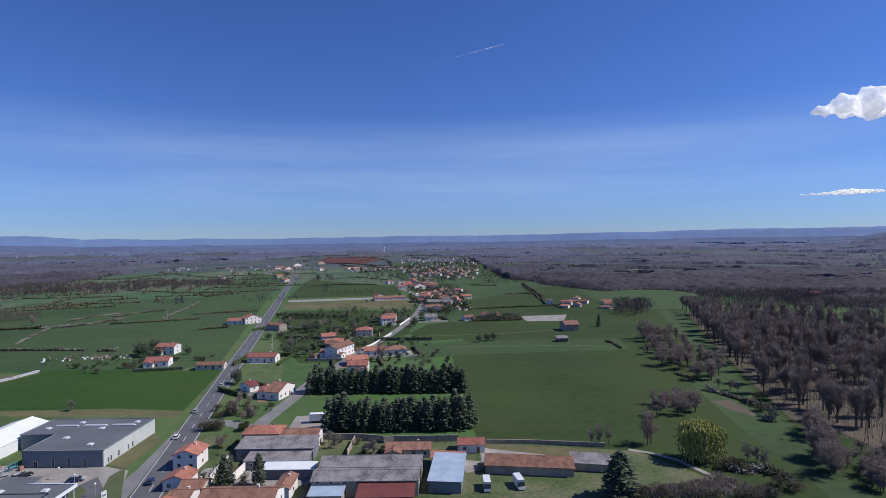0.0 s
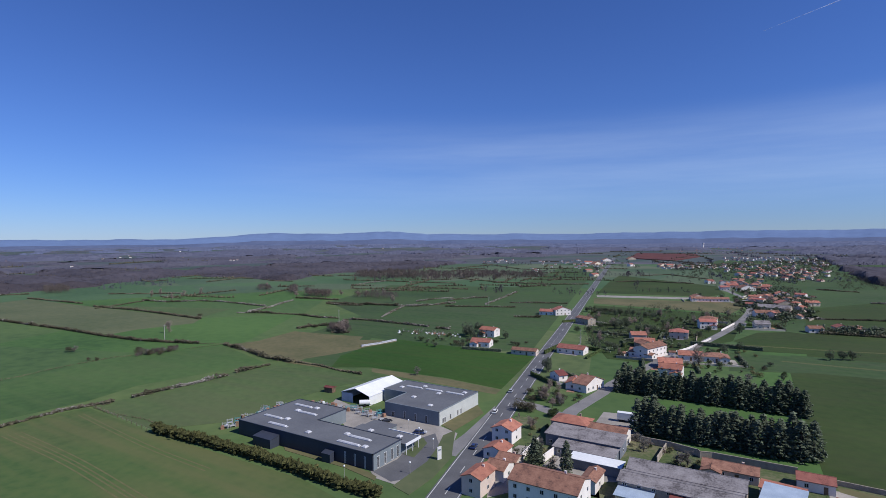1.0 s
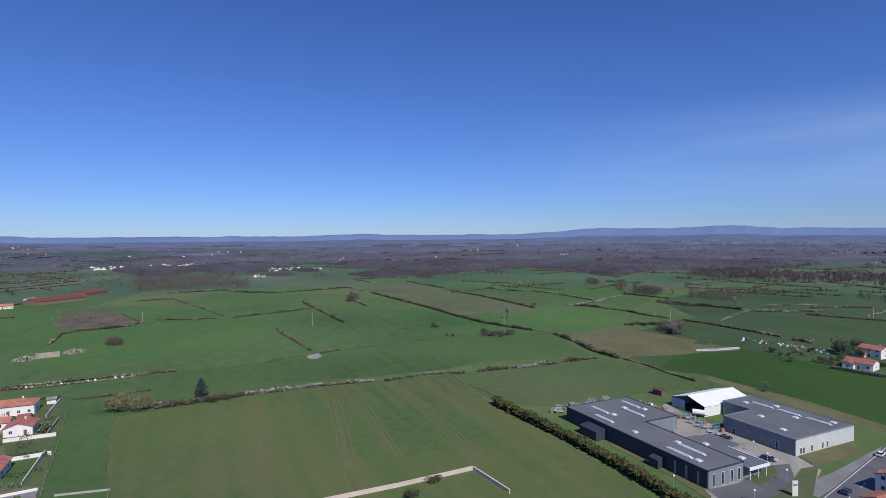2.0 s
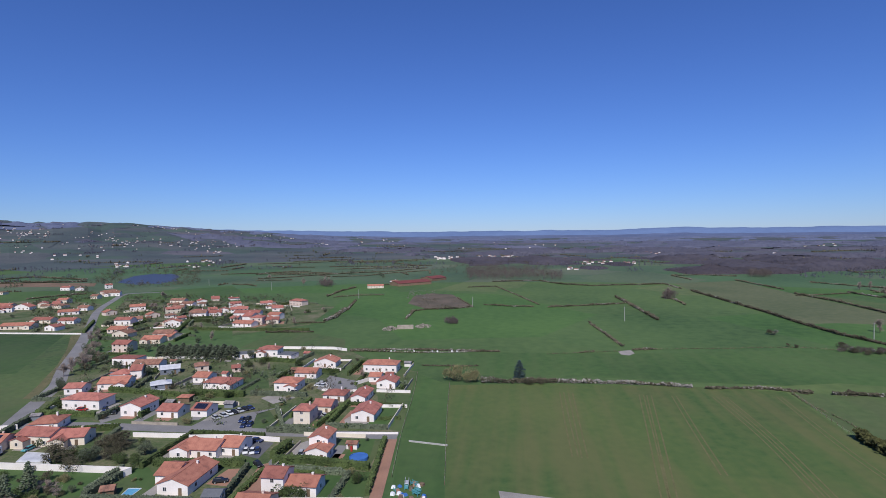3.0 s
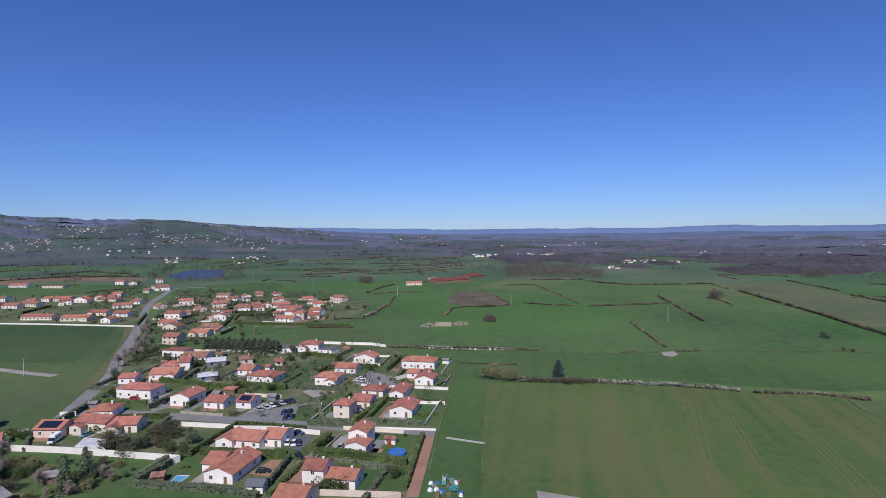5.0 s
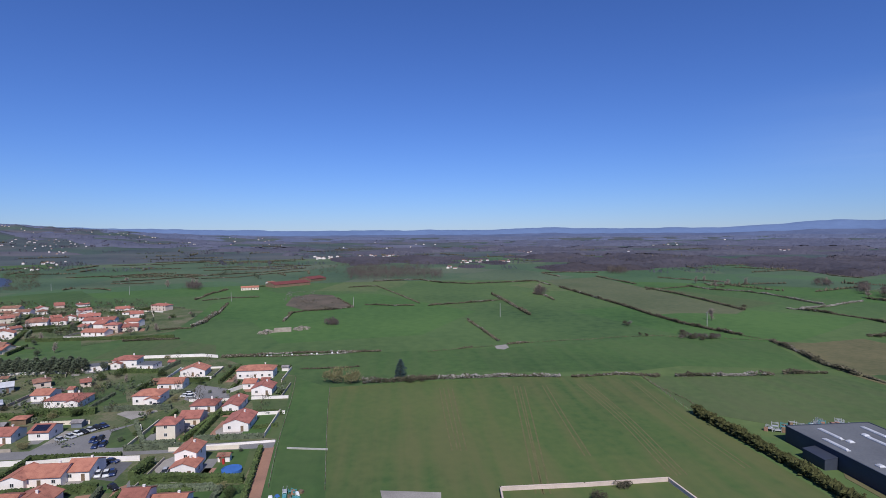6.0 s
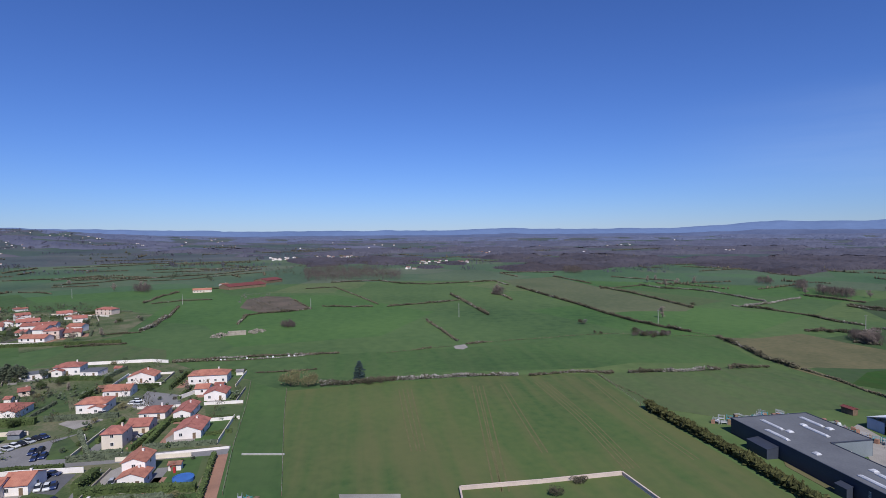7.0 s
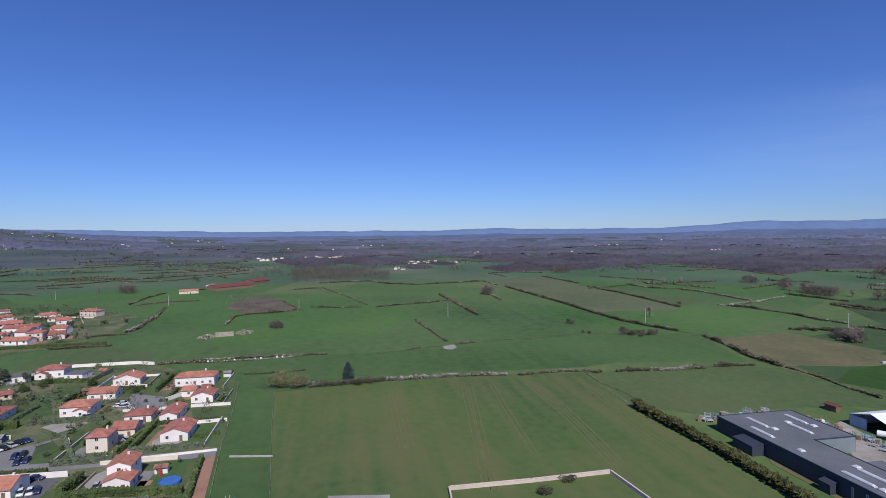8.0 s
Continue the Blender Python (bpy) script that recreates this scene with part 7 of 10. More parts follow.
house(-157.4, -173.8, 101, 9.5, 9.0, 3.0, "w", "pinkish", "tile_o", solar=True, where="on the housing estate")
house(-142.3, -184.4, 134, 7.6, 8.0, 2.8, "w", "pinkish", "tile_r", where="on the housing estate")
house(-201.4, -177.1, 90, 16.9, 9.0, 4.2, "hip", "white", "tile_r", where="on the housing estate")
house(-196.6, -150.2, 90, 8.6, 11.0, 3.9, "d", "white", "tile_r", where="on the housing estate")
house(-219.0, -198.0, 100, 7.9, 7.0, 3.0, "w", "white", "tile_r", where="on the housing estate")
house(-229.6, -186.9, 107, 12.7, 10.0, 2.9, "w", "white", "tile_o", where="on the housing estate")
house(-247.0, -189.3, 114, 5.2, 9.0, 4.2, "w", "white", "tile_r", where="on the housing estate")
house(-244.2, -194.9, 100, 8.9, 9.0, 3.0, "hip", "white", "tile_r", where="on the housing estate")
house(-195.0, -134.6, 90, 8.8, 8.0, 2.8, "w", "white", "tile_r", where="on the housing estate")
house(-197.2, -122.8, 90, 6.6, 8.0, 2.8, "w", "white", "tile_r", chimney=False, solar=True, where="on the housing estate")
house(-161.2, -100.0, 90, 11.6, 9.0, 2.9, "w", "white", "tile_o", wing=(-9.0, -3.0, -6.0, 3.0, 2.9, "d"), where="on the housing estate")
house(-164.3, -91.8, 90, 7.0, 9.0, 2.9, "w", "white", "tile_o", where="on the housing estate")
house(-140.8, -93.1, 90, 9.0, 15.0, 2.9, "d", "white", "tile_o", wing=(-9.0, -3.0, -2.0, 7.0, 2.8, "w"), where="on the housing estate")
house(-139.2, -65.7, 90, 6.3, 7.0, 5.2, "w", "white", "tile_r", where="on the housing estate")
house(-140.0, -58.1, 90, 8.7, 7.0, 2.9, "w", "white", "tile_o", where="on the housing estate")
house(-161.6, -62.2, 90, 6.9, 6.0, 3.0, "d", "white", "tile_o", where="on the housing estate")
house(-167.4, -63.2, 90, 6.2, 8.0, 5.4, "d", "white", "tile_o", where="on the housing estate")
house(-200.2, -57.8, 90, 8.7, 12.0, 2.9, "d", "white", "tile_r", where="on the housing estate")
house(-220.8, -65.6, 90, 6.1, 13.0, 2.9, "d", "white", "tile_r", where="on the housing estate")
house(-241.7, -59.4, 90, 8.6, 9.0, 2.9, "d", "white", "tile_r", where="on the housing estate")
house(-193.5, -79.6, 90, 6.3, 8.0, 5.2, "hip", "cream", "tile_r", where="on the housing estate")
house(-205.7, -76.4, 90, 7.6, 8.0, 3.0, "w", "cream", "tile_r", where="on the housing estate")
house(-221.1, -77.0, 90, 9.3, 8.0, 2.8, "hip", "white", "tile_r", where="on the housing estate")
house(-233.9, -103.6, 90, 10.9, 9.0, 3.9, "hip", "white", "tile_o", where="on the housing estate")
house(-254.0, -102.5, 90, 10.6, 8.0, 3.0, "w", "white", "tile_o", where="on the housing estate")
house(-234.1, -136.1, 90, 14.9, 9.0, 3.0, "hip", "white", "tile_r", where="on the housing estate")
house(-242.6, -150.5, 90, 7.6, 8.0, 2.8, "w", "white", "tile_o", where="on the housing estate")
house(-127.3, -66.4, 90, 8.5, 9.0, 3.0, "w", "pinkish", "tile_o", where="on the housing estate")
house(-131.8, -80.1, 97, 4.7, 4.0, 2.2, "w", "white", "membrane", name="garden_shed", chimney=False, where="on the housing estate")
house(-131.6, -110.8, 116, 3.3, 3.0, 2.0, "w", "wood", "tile_b", name="garden_shed", chimney=False, holes=False, where="on the housing estate")
house(-125.8, -140.8, 118, 3.5, 4.0, 2.2, "w", "wood", "fibro", name="garden_shed", chimney=False, where="on the housing estate")
house(-211.4, -140.2, 97, 4.9, 4.0, 2.4, "hip", "wood", "tile_o", name="garden_pavilion", chimney=False, holes=False, where="on the housing estate")
house(-117.6, -169.9, 60, 12.0, 8.0, 3.0, "w", "pinkish", "tile_o", where="on the housing estate")
house(-105.5, -143.3, 172, 14.3, 7.7, 3.0, "w", "stone", "fibro", name="long_shed", chimney=False, holes=False)
house(-269.3, -69.3, 90, 17.1, 9.0, 4.2, "hip", "white", "tile_o", where="on the housing estate")
house(-250.1, -67.2, 90, 5.7, 6.0, 2.8, "w", "white", "tile_o", where="on the housing estate")
house(-299.0, -143.7, 93, 11.9, 9.0, 4.2, "hip", "white", "tile_r", where="on the housing estate")
house(-292.1, -129.9, 82, 8.7, 8.0, 2.6, "flat", "white", "membrane", where="on the housing estate")
house(-276.9, -101.1, 92, 11.6, 9.0, 2.9, "d", "white", "tile_o", where="on the housing estate")
house(-291.4, -156.7, 116, 11.4, 7.0, 2.6, "flat", "white", "membrane", where="on the housing estate")
house(-435.7, -274.6, 110, 13.5, 9.0, 4.0, "w", "white", "tile_b", far=True, where="on the housing estate")
house(-526.5, -353.5, 96, 15.1, 9.0, 3.5, "w", "cream", "tile_b", far=True, where="on the housing estate")
house(-403.0, -203.5, 98, 9.2, 9.0, 6.0, "hip", "pinkish", "tile_r", far=True, where="on the housing estate")
house(-410.2, -195.9, 110, 12.3, 9.0, 3.0, "w", "cream", "tile_r", far=True, where="on the housing estate")
house(-440.0, -230.9, 97, 22.3, 9.0, 4.0, "w", "white", "tile_r", far=True, where="on the housing estate")
house(-516.1, -217.1, 68, 16.6, 9.0, 4.8, "hip", "pinkish", "tile_r", far=True, where="on the housing estate")
house(-394.6, -272.2, 111, 11.1, 9.0, 3.2, "d", "cream", "tile_r", far=True, where="on the housing estate")
house(-504.1, -328.1, 96, 11.6, 9.0, 3.0, "w", "white", "tile_b", far=True, where="on the housing estate")
house(-341.4, -236.4, 79, 11.1, 9.0, 3.2, "w", "cream", "tile_o", far=True, where="on the housing estate")
house(-446.0, -265.1, 114, 11.0, 9.0, 3.0, "w", "white", "tile_r", far=True, where="on the housing estate")
house(-477.4, -221.6, 117, 9.8, 9.0, 3.0, "w", "white", "tile_r", far=True, where="on the housing estate")
house(-510.8, -249.0, 117, 11.2, 9.0, 3.0, "w", "white", "tile_r", far=True, where="on the housing estate")
house(-394.6, -209.9, 82, 16.8, 9.0, 2.6, "w", "white", "tile_o", far=True, where="on the housing estate")
house(-367.9, -474.3, 111, 16.3, 9.0, 3.0, "w", "white", "tile_r", far=True, where="on the housing estate")
house(-371.2, -421.7, 98, 27.2, 9.0, 3.0, "w", "cream", "tile_r", far=True, where="on the housing estate")
house(-371.6, -384.9, 104, 22.8, 9.0, 3.0, "w", "cream", "tile_o", far=True, where="on the housing estate")
house(-367.5, -350.0, 85, 9.3, 9.0, 3.0, "d", "white", "tile_r", far=True, where="on the housing estate")
house(-397.4, -364.8, 98, 13.2, 9.0, 3.0, "w", "white", "tile_r", far=True, where="on the housing estate")
house(-399.2, -389.3, 98, 15.6, 9.0, 3.0, "w", "cream", "tile_r", far=True, where="on the housing estate")
house(-444.0, -407.8, 126, 16.1, 9.0, 3.0, "w", "white", "tile_o", far=True, where="on the housing estate")
house(-420.3, -532.6, 97, 16.2, 9.0, 4.0, "w", "pinkish", "tile_r", far=True, where="on the housing estate")
house(-426.8, -518.6, 97, 19.9, 9.0, 3.0, "w", "white", "tile_r", far=True, where="on the housing estate")
house(-440.7, -510.1, 88, 21.0, 9.0, 3.0, "w", "cream", "tile_b", far=True, where="on the housing estate")
house(-479.4, -512.5, 97, 19.0, 9.0, 3.5, "w", "pinkish", "tile_o", far=True, where="on the housing estate")
house(-473.4, -483.6, 97, 16.4, 9.0, 3.0, "d", "white", "tile_r", far=True, where="on the housing estate")
house(-485.9, -455.6, 97, 12.5, 9.0, 3.0, "hip", "cream", "tile_b", far=True, where="on the housing estate")
house(-520.7, -483.1, 96, 11.4, 9.0, 4.0, "w", "cream", "tile_o", far=True, where="on the housing estate")
house(-450.3, -588.2, 97, 8.7, 9.0, 3.0, "w", "white", "tile_r", far=True, where="on the housing estate")
house(-470.8, -588.0, 97, 22.4, 9.0, 3.5, "w", "white", "tile_b", far=True, where="on the housing estate")
house(-477.4, -529.9, 97, 11.5, 9.0, 3.0, "w", "white", "tile_o", far=True, where="on the housing estate")
house(-652.0, -600.0, 94, 13.1, 9.0, 4.0, "w", "white", "tile_r", far=True, where="on the housing estate")
house(-602.3, -715.2, 95, 27.3, 9.0, 3.0, "w", "white", "tile_r", far=True, where="on the housing estate")
house(-598.6, -654.1, 95, 30.5, 9.0, 3.0, "flat", "cream", "tile_b", far=True, where="on the housing estate")
house(-589.0, -481.0, 114, 16.2, 9.0, 4.0, "w", "white", "tile_b", far=True, where="on the housing estate")
house(-561.7, -480.3, 96, 8.2, 9.0, 3.4, "w", "cream", "tile_b", far=True, where="on the housing estate")
house(-470.9, -414.3, 97, 9.1, 9.0, 3.0, "w", "white", "tile_b", far=True, where="on the housing estate")
house(-302.7, -240.4, 91, 10.4, 9.0, 5.0, "w", "pinkish", "tile_r", far=True, where="on the housing estate")
house(-328.2, -239.1, 99, 12.3, 9.0, 3.0, "w", "cream", "tile_o", far=True, where="on the housing estate")
house(-341.6, -240.3, 99, 12.9, 9.0, 4.4, "w", "pinkish", "tile_b", far=True, where="on the housing estate")
house(-346.2, -275.0, 90, 12.2, 9.0, 3.0, "d", "cream", "tile_b", far=True, where="on the housing estate")
house(-396.9, -314.0, 98, 13.1, 9.0, 4.0, "w", "white", "tile_r", far=True, where="on the housing estate")
house(-406.4, -311.6, 131, 9.1, 9.0, 3.0, "w", "white", "tile_b", far=True, where="on the housing estate")
house(-393.9, -270.1, 115, 11.6, 9.0, 3.0, "d", "white", "tile_o", far=True, where="on the housing estate")
house(-272.4, -213.8, 90, 14.1, 9.0, 3.6, "flat", "white", "tile_r", far=True, where="on the housing estate")
house(-442.1, -278.6, 109, 13.6, 9.0, 4.6, "hip", "pinkish", "tile_r", far=True, where="on the housing estate")
house(-473.2, -361.0, 128, 13.1, 9.0, 4.0, "w", "white", "tile_o", far=True, where="on the housing estate")
house(-476.7, -320.8, 115, 10.8, 9.0, 3.0, "w", "cream", "tile_b", far=True, where="on the housing estate")
house(-263.9, -195.2, 100, 13.8, 9.0, 3.0, "w", "white", "tile_b", far=True, where="on the housing estate")
house(-363.3, -291.9, 90, 14.4, 9.0, 2.6, "w", "pinkish", "tile_o", far=True, where="on the housing estate")
wall_run("garden_wall", "pale rendered garden wall", "white", 2.0, 0.25, (-141.2, -173.9), (-142.9, -156.5), (-143.8, -125.1), (-144.1, -113.7))
wall_run("garden_wall", "pale rendered garden wall", "white", 2.0, 0.25, (-144.1, -113.7), (-141.7, -114.9))
wall_run("garden_wall", "pale rendered garden wall", "white", 1.6, 0.25, (-171.3, -133.8), (-172.3, -113.2), (-171.1, -112.6), (-173.1, -99.3), (-172.2, -80.3))
wall_run("garden_wall", "pale rendered garden wall", "white", 1.4, 0.25, (-181.3, -176.5), (-182.8, -171.5))
wall_run("garden_wall", "pale rendered garden wall", "white", 1.8, 0.25, (-171.9, -187.6), (-173.9, -182.5))
wall_run("garden_wall", "pale rendered garden wall", "white", 1.2, 0.25, (-202.0, -93.5), (-181.7, -83.0), (-183.0, -73.8))
wall_run("garden_wall", "pale rendered garden wall", "white", 0.7, 0.25, (-180.4, -69.6), (-183.2, -41.9))
wall_run("garden_wall", "pale rendered garden wall", "pinkish", 1.6, 0.25, (-120.9, -56.6), (-134.6, -40.4), (-131.6, -66.4))
wall_run("garden_wall", "pale rendered garden wall", "white", 1.6, 0.25, (-315.0, -146.9), (-316.2, -111.3), (-311.9, -101.7))
wall_run("garden_wall", "pale rendered garden wall", "white", 1.2, 0.25, (-285.0, -205.0), (-286.2, -157.4))
wall_run("garden_wall", "pale rendered garden wall", "white", 1.5, 0.25, (-238.0, -87.7), (-228.5, -81.7))
wall_run("garden_wall", "pale rendered garden wall", "white", 1.2, 0.25, (-231.5, -62.1), (-231.6, -47.1))
wall_run("garden_wall", "pale rendered garden wall", "white", 1.2, 0.25, (-210.9, -56.3), (-211.8, -44.5))
wall_run("garden_wall", "pale rendered garden wall", "white", 1.6, 0.25, (-242.1, -74.8), (-252.9, -68.3))
wall_run("garden_wall", "pale rendered garden wall", "white", 1.0, 0.25, (-344.2, -458.4), (-349.1, -394.1), (-351.5, -313.7))
hedge_box("clipped green garden hedge", "leaf", 2.6, 2.2, (-158.5, -76.3), (-168.7, -75.2))
hedge_box("clipped green garden hedge", "leaf", 2.2, 1.6, (-156.1, -75.2), (-157.3, -65.2), (-155.6, -55.4), (-154.2, -44.1))
hedge_box("clipped green garden hedge", "leaf", 2.0, 1.2, (-176.3, -44.8), (-138.8, -40.4))
hedge_box("clipped green garden hedge", "leaf", 2.2, 1.6, (-150.4, -110.8), (-152.7, -82.3))
hedge_box("dark green clipped garden hedge", "needle", 2.0, 1.0, (-151.4, -80.9), (-133.6, -78.0))
hedge_box("dark green clipped garden hedge", "needle", 1.9, 1.6, (-127.3, -114.7), (-128.9, -85.2), (-127.7, -83.3), (-127.0, -77.1))
hedge_box("dark green clipped garden hedge", "needle", 2.0, 1.4, (-128.4, -115.7), (-141.7, -114.9))
hedge_box("dark green clipped garden hedge", "needle", 1.8, 1.2, (-205.6, -96.8), (-183.3, -84.1), (-184.2, -74.4))
hedge_box("clipped green garden hedge", "leaf", 2.0, 1.2, (-185.5, -72.8), (-212.1, -69.4))
hedge_box("clipped green garden hedge", "leaf", 1.2, 0.8, (-196.4, -52.5), (-198.0, -44.2))
hedge_box("clipped green garden hedge", "leaf", 2.0, 1.6, (-222.3, -184.8), (-215.9, -141.3))
hedge_box("dark green clipped garden hedge", "needle", 2.2, 1.4, (-228.5, -171.7), (-234.7, -159.3))
hedge_box("clipped green garden hedge", "leaf", 2.2, 1.4, (-189.9, -145.6), (-209.6, -148.4))
hedge_box("clipped green garden hedge", "leaf", 2.6, 2.0, (-219.0, -143.0), (-220.1, -118.3))
hedge_box("clipped green garden hedge", "leaf", 1.6, 1.2, (-207.4, -196.7), (-183.4, -184.3))
hedge("low tangled field hedge beside a fence", "bramble", 1.0, 1.0, (-315.0, -100.4), (-317.8, -57.3), (-317.0, -11.7), size=0.55, per=10.0, mixed="blossom")
hedge_box("clipped green garden hedge", "leaf", 2.0, 1.6, (-373.7, -243.6), (-376.1, -150.8))
hedge_box("clipped green garden hedge", "leaf", 1.0, 0.8, (-279.7, -69.6), (-282.6, -59.3))
hedge_box("dark green clipped garden hedge", "needle", 2.0, 1.2, (-146.1, -117.8), (-130.9, -117.2))
hedge_box("dark green clipped garden hedge", "needle", 2.0, 2.0, (-539.4, -426.7), (-533.7, -377.4))
hedge_box("clipped green garden hedge", "leaf", 2.0, 1.5, (-394.7, -468.5), (-437.7, -484.7))
hedge_box("clipped green garden hedge", "leaf", 2.0, 1.6, (-356.3, -315.8), (-404.0, -348.3))
hedge_box("clipped green garden hedge", "leaf", 2.0, 2.0, (-339.6, -235.3), (-408.6, -267.2), (-419.3, -234.3))

# ---- cars ----
car(-190.1, -103.5, 10, "navy", "parked on the asphalt")
car(-191.2, -101.7, 10, "black", "parked on the asphalt")
car(-184.8, -100.0, 10, "navy", "parked on the asphalt")
car(-186.1, -98.2, 10, "navy", "parked on the asphalt")
car(-191.7, -114.9, 60, "silver", "parked on the asphalt")
car(-194.4, -113.2, 60, "silver", "parked on the asphalt")
car(-197.0, -112.4, 60, "white_car", "parked on the asphalt")
car(-198.4, -111.0, 60, "black", "parked on the asphalt")
car(-200.5, -109.9, 60, "silver", "parked on the asphalt")
car(-202.5, -108.6, 60, "black", "parked on the asphalt")
car(-204.2, -107.3, 60, "navy", "parked on the asphalt")
car(-162.5, -87.4, 20, "white_car", "parked on the asphalt")
car(-162.6, -85.2, 20, "white_car", "parked on the asphalt")
car(-163.2, -83.8, 20, "navy", "parked on the asphalt")
car(-170.6, -90.5, 80, "black", "parked on the asphalt")
car(-171.7, -88.1, 80, "navy", "parked on the asphalt")
car(-141.9, -84.2, 110, "black", "parked on the asphalt")
car(-153.5, -78.6, 50, "black", "parked on the asphalt")
car(-193.3, -73.5, 40, "black", "parked on the asphalt")
car(-197.8, -73.6, 40, "silver", "parked on the asphalt")
car(-198.2, -71.8, 40, "black", "parked on the asphalt")
car(-227.6, -98.1, 30, "white_car", "parked on the asphalt")
car(-226.7, -99.2, 30, "black", "parked on the asphalt")
car(-238.4, -91.4, 90, "white_car", "parked on the asphalt")
car(-237.4, -89.0, 90, "silver", "parked on the asphalt")
car(-241.9, -90.9, 90, "white_car", "parked on the asphalt")
car(-162.3, -68.7, 10, "silver", "parked on the asphalt")
car(-195.8, -175.4, 90, "red_car", "parked on the asphalt")
car(-196.9, -166.2, 30, "navy", "parked on the asphalt")
car(-193.8, -159.3, 30, "black", "parked on the asphalt")
car(-156.8, -160.7, 0, "teal", "parked on the asphalt")
car(11.5, 151.4, -90, "white_car", "parked on rough grass", van=True)
car(20.7, 152.5, -80, "white_car", "parked on rough grass", van=True)
car(-103.6, 223.6, 103, "silver", "driving on the main road")
car(-96.8, 193.9, 103, "white_car", "driving on the main road")
car(-86.6, 157.6, 103, "navy", "driving on the main road")
car(-109.3, 264.2, 103, "silver", "driving on the main road")
car(-109.7, 159.0, 20, "navy", "parked in the warehouse yard")
car(-109.4, 159.8, 20, "silver", "parked in the warehouse yard")
car(-127.4, 162.9, 60, "black", "parked in the warehouse yard")
car(-128.6, 162.2, 60, "silver", "parked in the warehouse yard")

# ---- field hedges ----
field_hedge(2.6, 3.2, 0.1, (-651.0, 197.0), (-567.8, 200.9), (-485.0, 205.3), (-425.9, 205.5), (-383.5, 208.3), (-356.2, 215.5), (-334.0, 223.1))
rough_line((-336.3, 222.5), (-317.7, 230.7))
field_hedge(2.9, 3.6, 0.1, (-316.0, 229.5), (-285.1, 223.9), (-257.3, 215.9), (-236.0, 215.8))
field_hedge(1.4, 1.6, 0.1, (-234.6, 216.8), (-216.1, 217.4), (-199.0, 214.5), (-183.5, 214.2))
field_hedge(2.4, 3.0, 0.1, (-623.1, 293.3), (-551.7, 299.7), (-491.1, 297.1), (-438.0, 294.3))
field_hedge(2.2, 3.0, 0.3, (-442.6, 335.7), (-416.5, 349.1), (-381.3, 356.1), (-350.6, 352.0), (-331.4, 356.6))
field_hedge(2.0, 3.0, 0.6, (-635.1, 352.7), (-590.9, 357.4), (-571.0, 381.3), (-532.3, 389.7), (-481.7, 384.3), (-458.8, 384.5))
field_hedge(2.0, 3.0, 0.9, (-436.8, 342.8), (-447.7, 378.2), (-465.0, 411.7), (-476.7, 438.4))
field_hedge(1.6, 2.0, 0.1, (-656.6, 387.3), (-617.1, 388.7))
field_hedge(1.4, 2.0, 0.3, (-604.7, 286.1), (-615.6, 319.4), (-628.3, 350.5))
field_hedge(1.7, 2.4, 0.0, (-522.9, -32.6), (-512.2, -6.3), (-510.7, 14.5))
field_hedge(2.0, 2.6, 0.2, (-507.3, 27.4), (-519.5, 58.0), (-526.3, 81.1), (-542.1, 107.0))
field_hedge(2.8, 3.6, 0.3, (-589.5, 102.3), (-533.3, 105.2), (-486.8, 106.6), (-437.7, 107.9))
field_hedge(1.7, 2.4, 0.2, (-421.7, 53.6), (-380.3, 58.4), (-336.6, 62.5))
field_hedge(1.8, 2.4, 0.3, (-326.9, 66.0), (-328.6, 73.6), (-330.6, 80.2))
rough_line((-330.6, 80.2), (-333.5, 98.8), (-335.6, 122.4), (-340.3, 144.0), (-340.7, 168.5))
rough_line((-340.7, 168.5), (-329.2, 199.2), (-318.1, 228.9))
rough_line((-312.8, 16.5), (-317.7, 35.1), (-323.6, 58.3))
field_hedge(0.9, 1.2, 0.0, (-317.7, 35.1), (-322.0, 44.1))
field_hedge(0.9, 1.4, 0.5, (-316.1, -29.5), (-317.6, -10.7))
field_hedge(1.2, 1.6, 0.2, (-701.4, -27.9), (-606.9, -1.1), (-525.2, 20.3))
field_hedge(1.6, 2.2, 0.2, (-690.7, -63.0), (-701.4, -27.9))
field_hedge(2.2, 3.0, 0.3, (-765.7, -35.7), (-775.0, -8.9), (-781.1, 30.7), (-729.5, 58.8), (-710.9, 94.7), (-721.2, 142.6), (-733.3, 189.2))
field_hedge(1.6, 2.2, 0.2, (-733.3, 189.2), (-674.4, 192.8))
field_hedge(2.0, 2.6, 0.2, (-868.2, 233.8), (-795.8, 241.0))
field_hedge(1.8, 2.4, 0.1, (-868.2, 233.8), (-878.7, 281.0), (-852.4, 321.3))
field_hedge(2.0, 2.6, 0.1, (-789.5, 295.7), (-708.7, 300.1), (-665.8, 301.6))
field_hedge(2.0, 2.8, 0.1, (-588.0, 148.4), (-569.2, 156.2), (-529.3, 154.8))
field_hedge(2.4, 3.0, 0.6, (-245.0, 130.1), (-244.6, 141.9), (-242.3, 162.0), (-242.2, 177.6))
field_hedge(2.4, 3.0, 0.1, (-243.3, 183.1), (-243.2, 194.3), (-242.0, 204.7))
field_hedge(2.6, 3.2, 0.3, (-250.6, -17.5), (-251.3, -3.7), (-253.2, 9.3), (-254.2, 22.5), (-253.9, 33.3))
field_hedge(2.3, 2.8, 0.8, (-254.1, 32.0), (-254.3, 49.8), (-253.3, 63.6), (-250.6, 76.1))
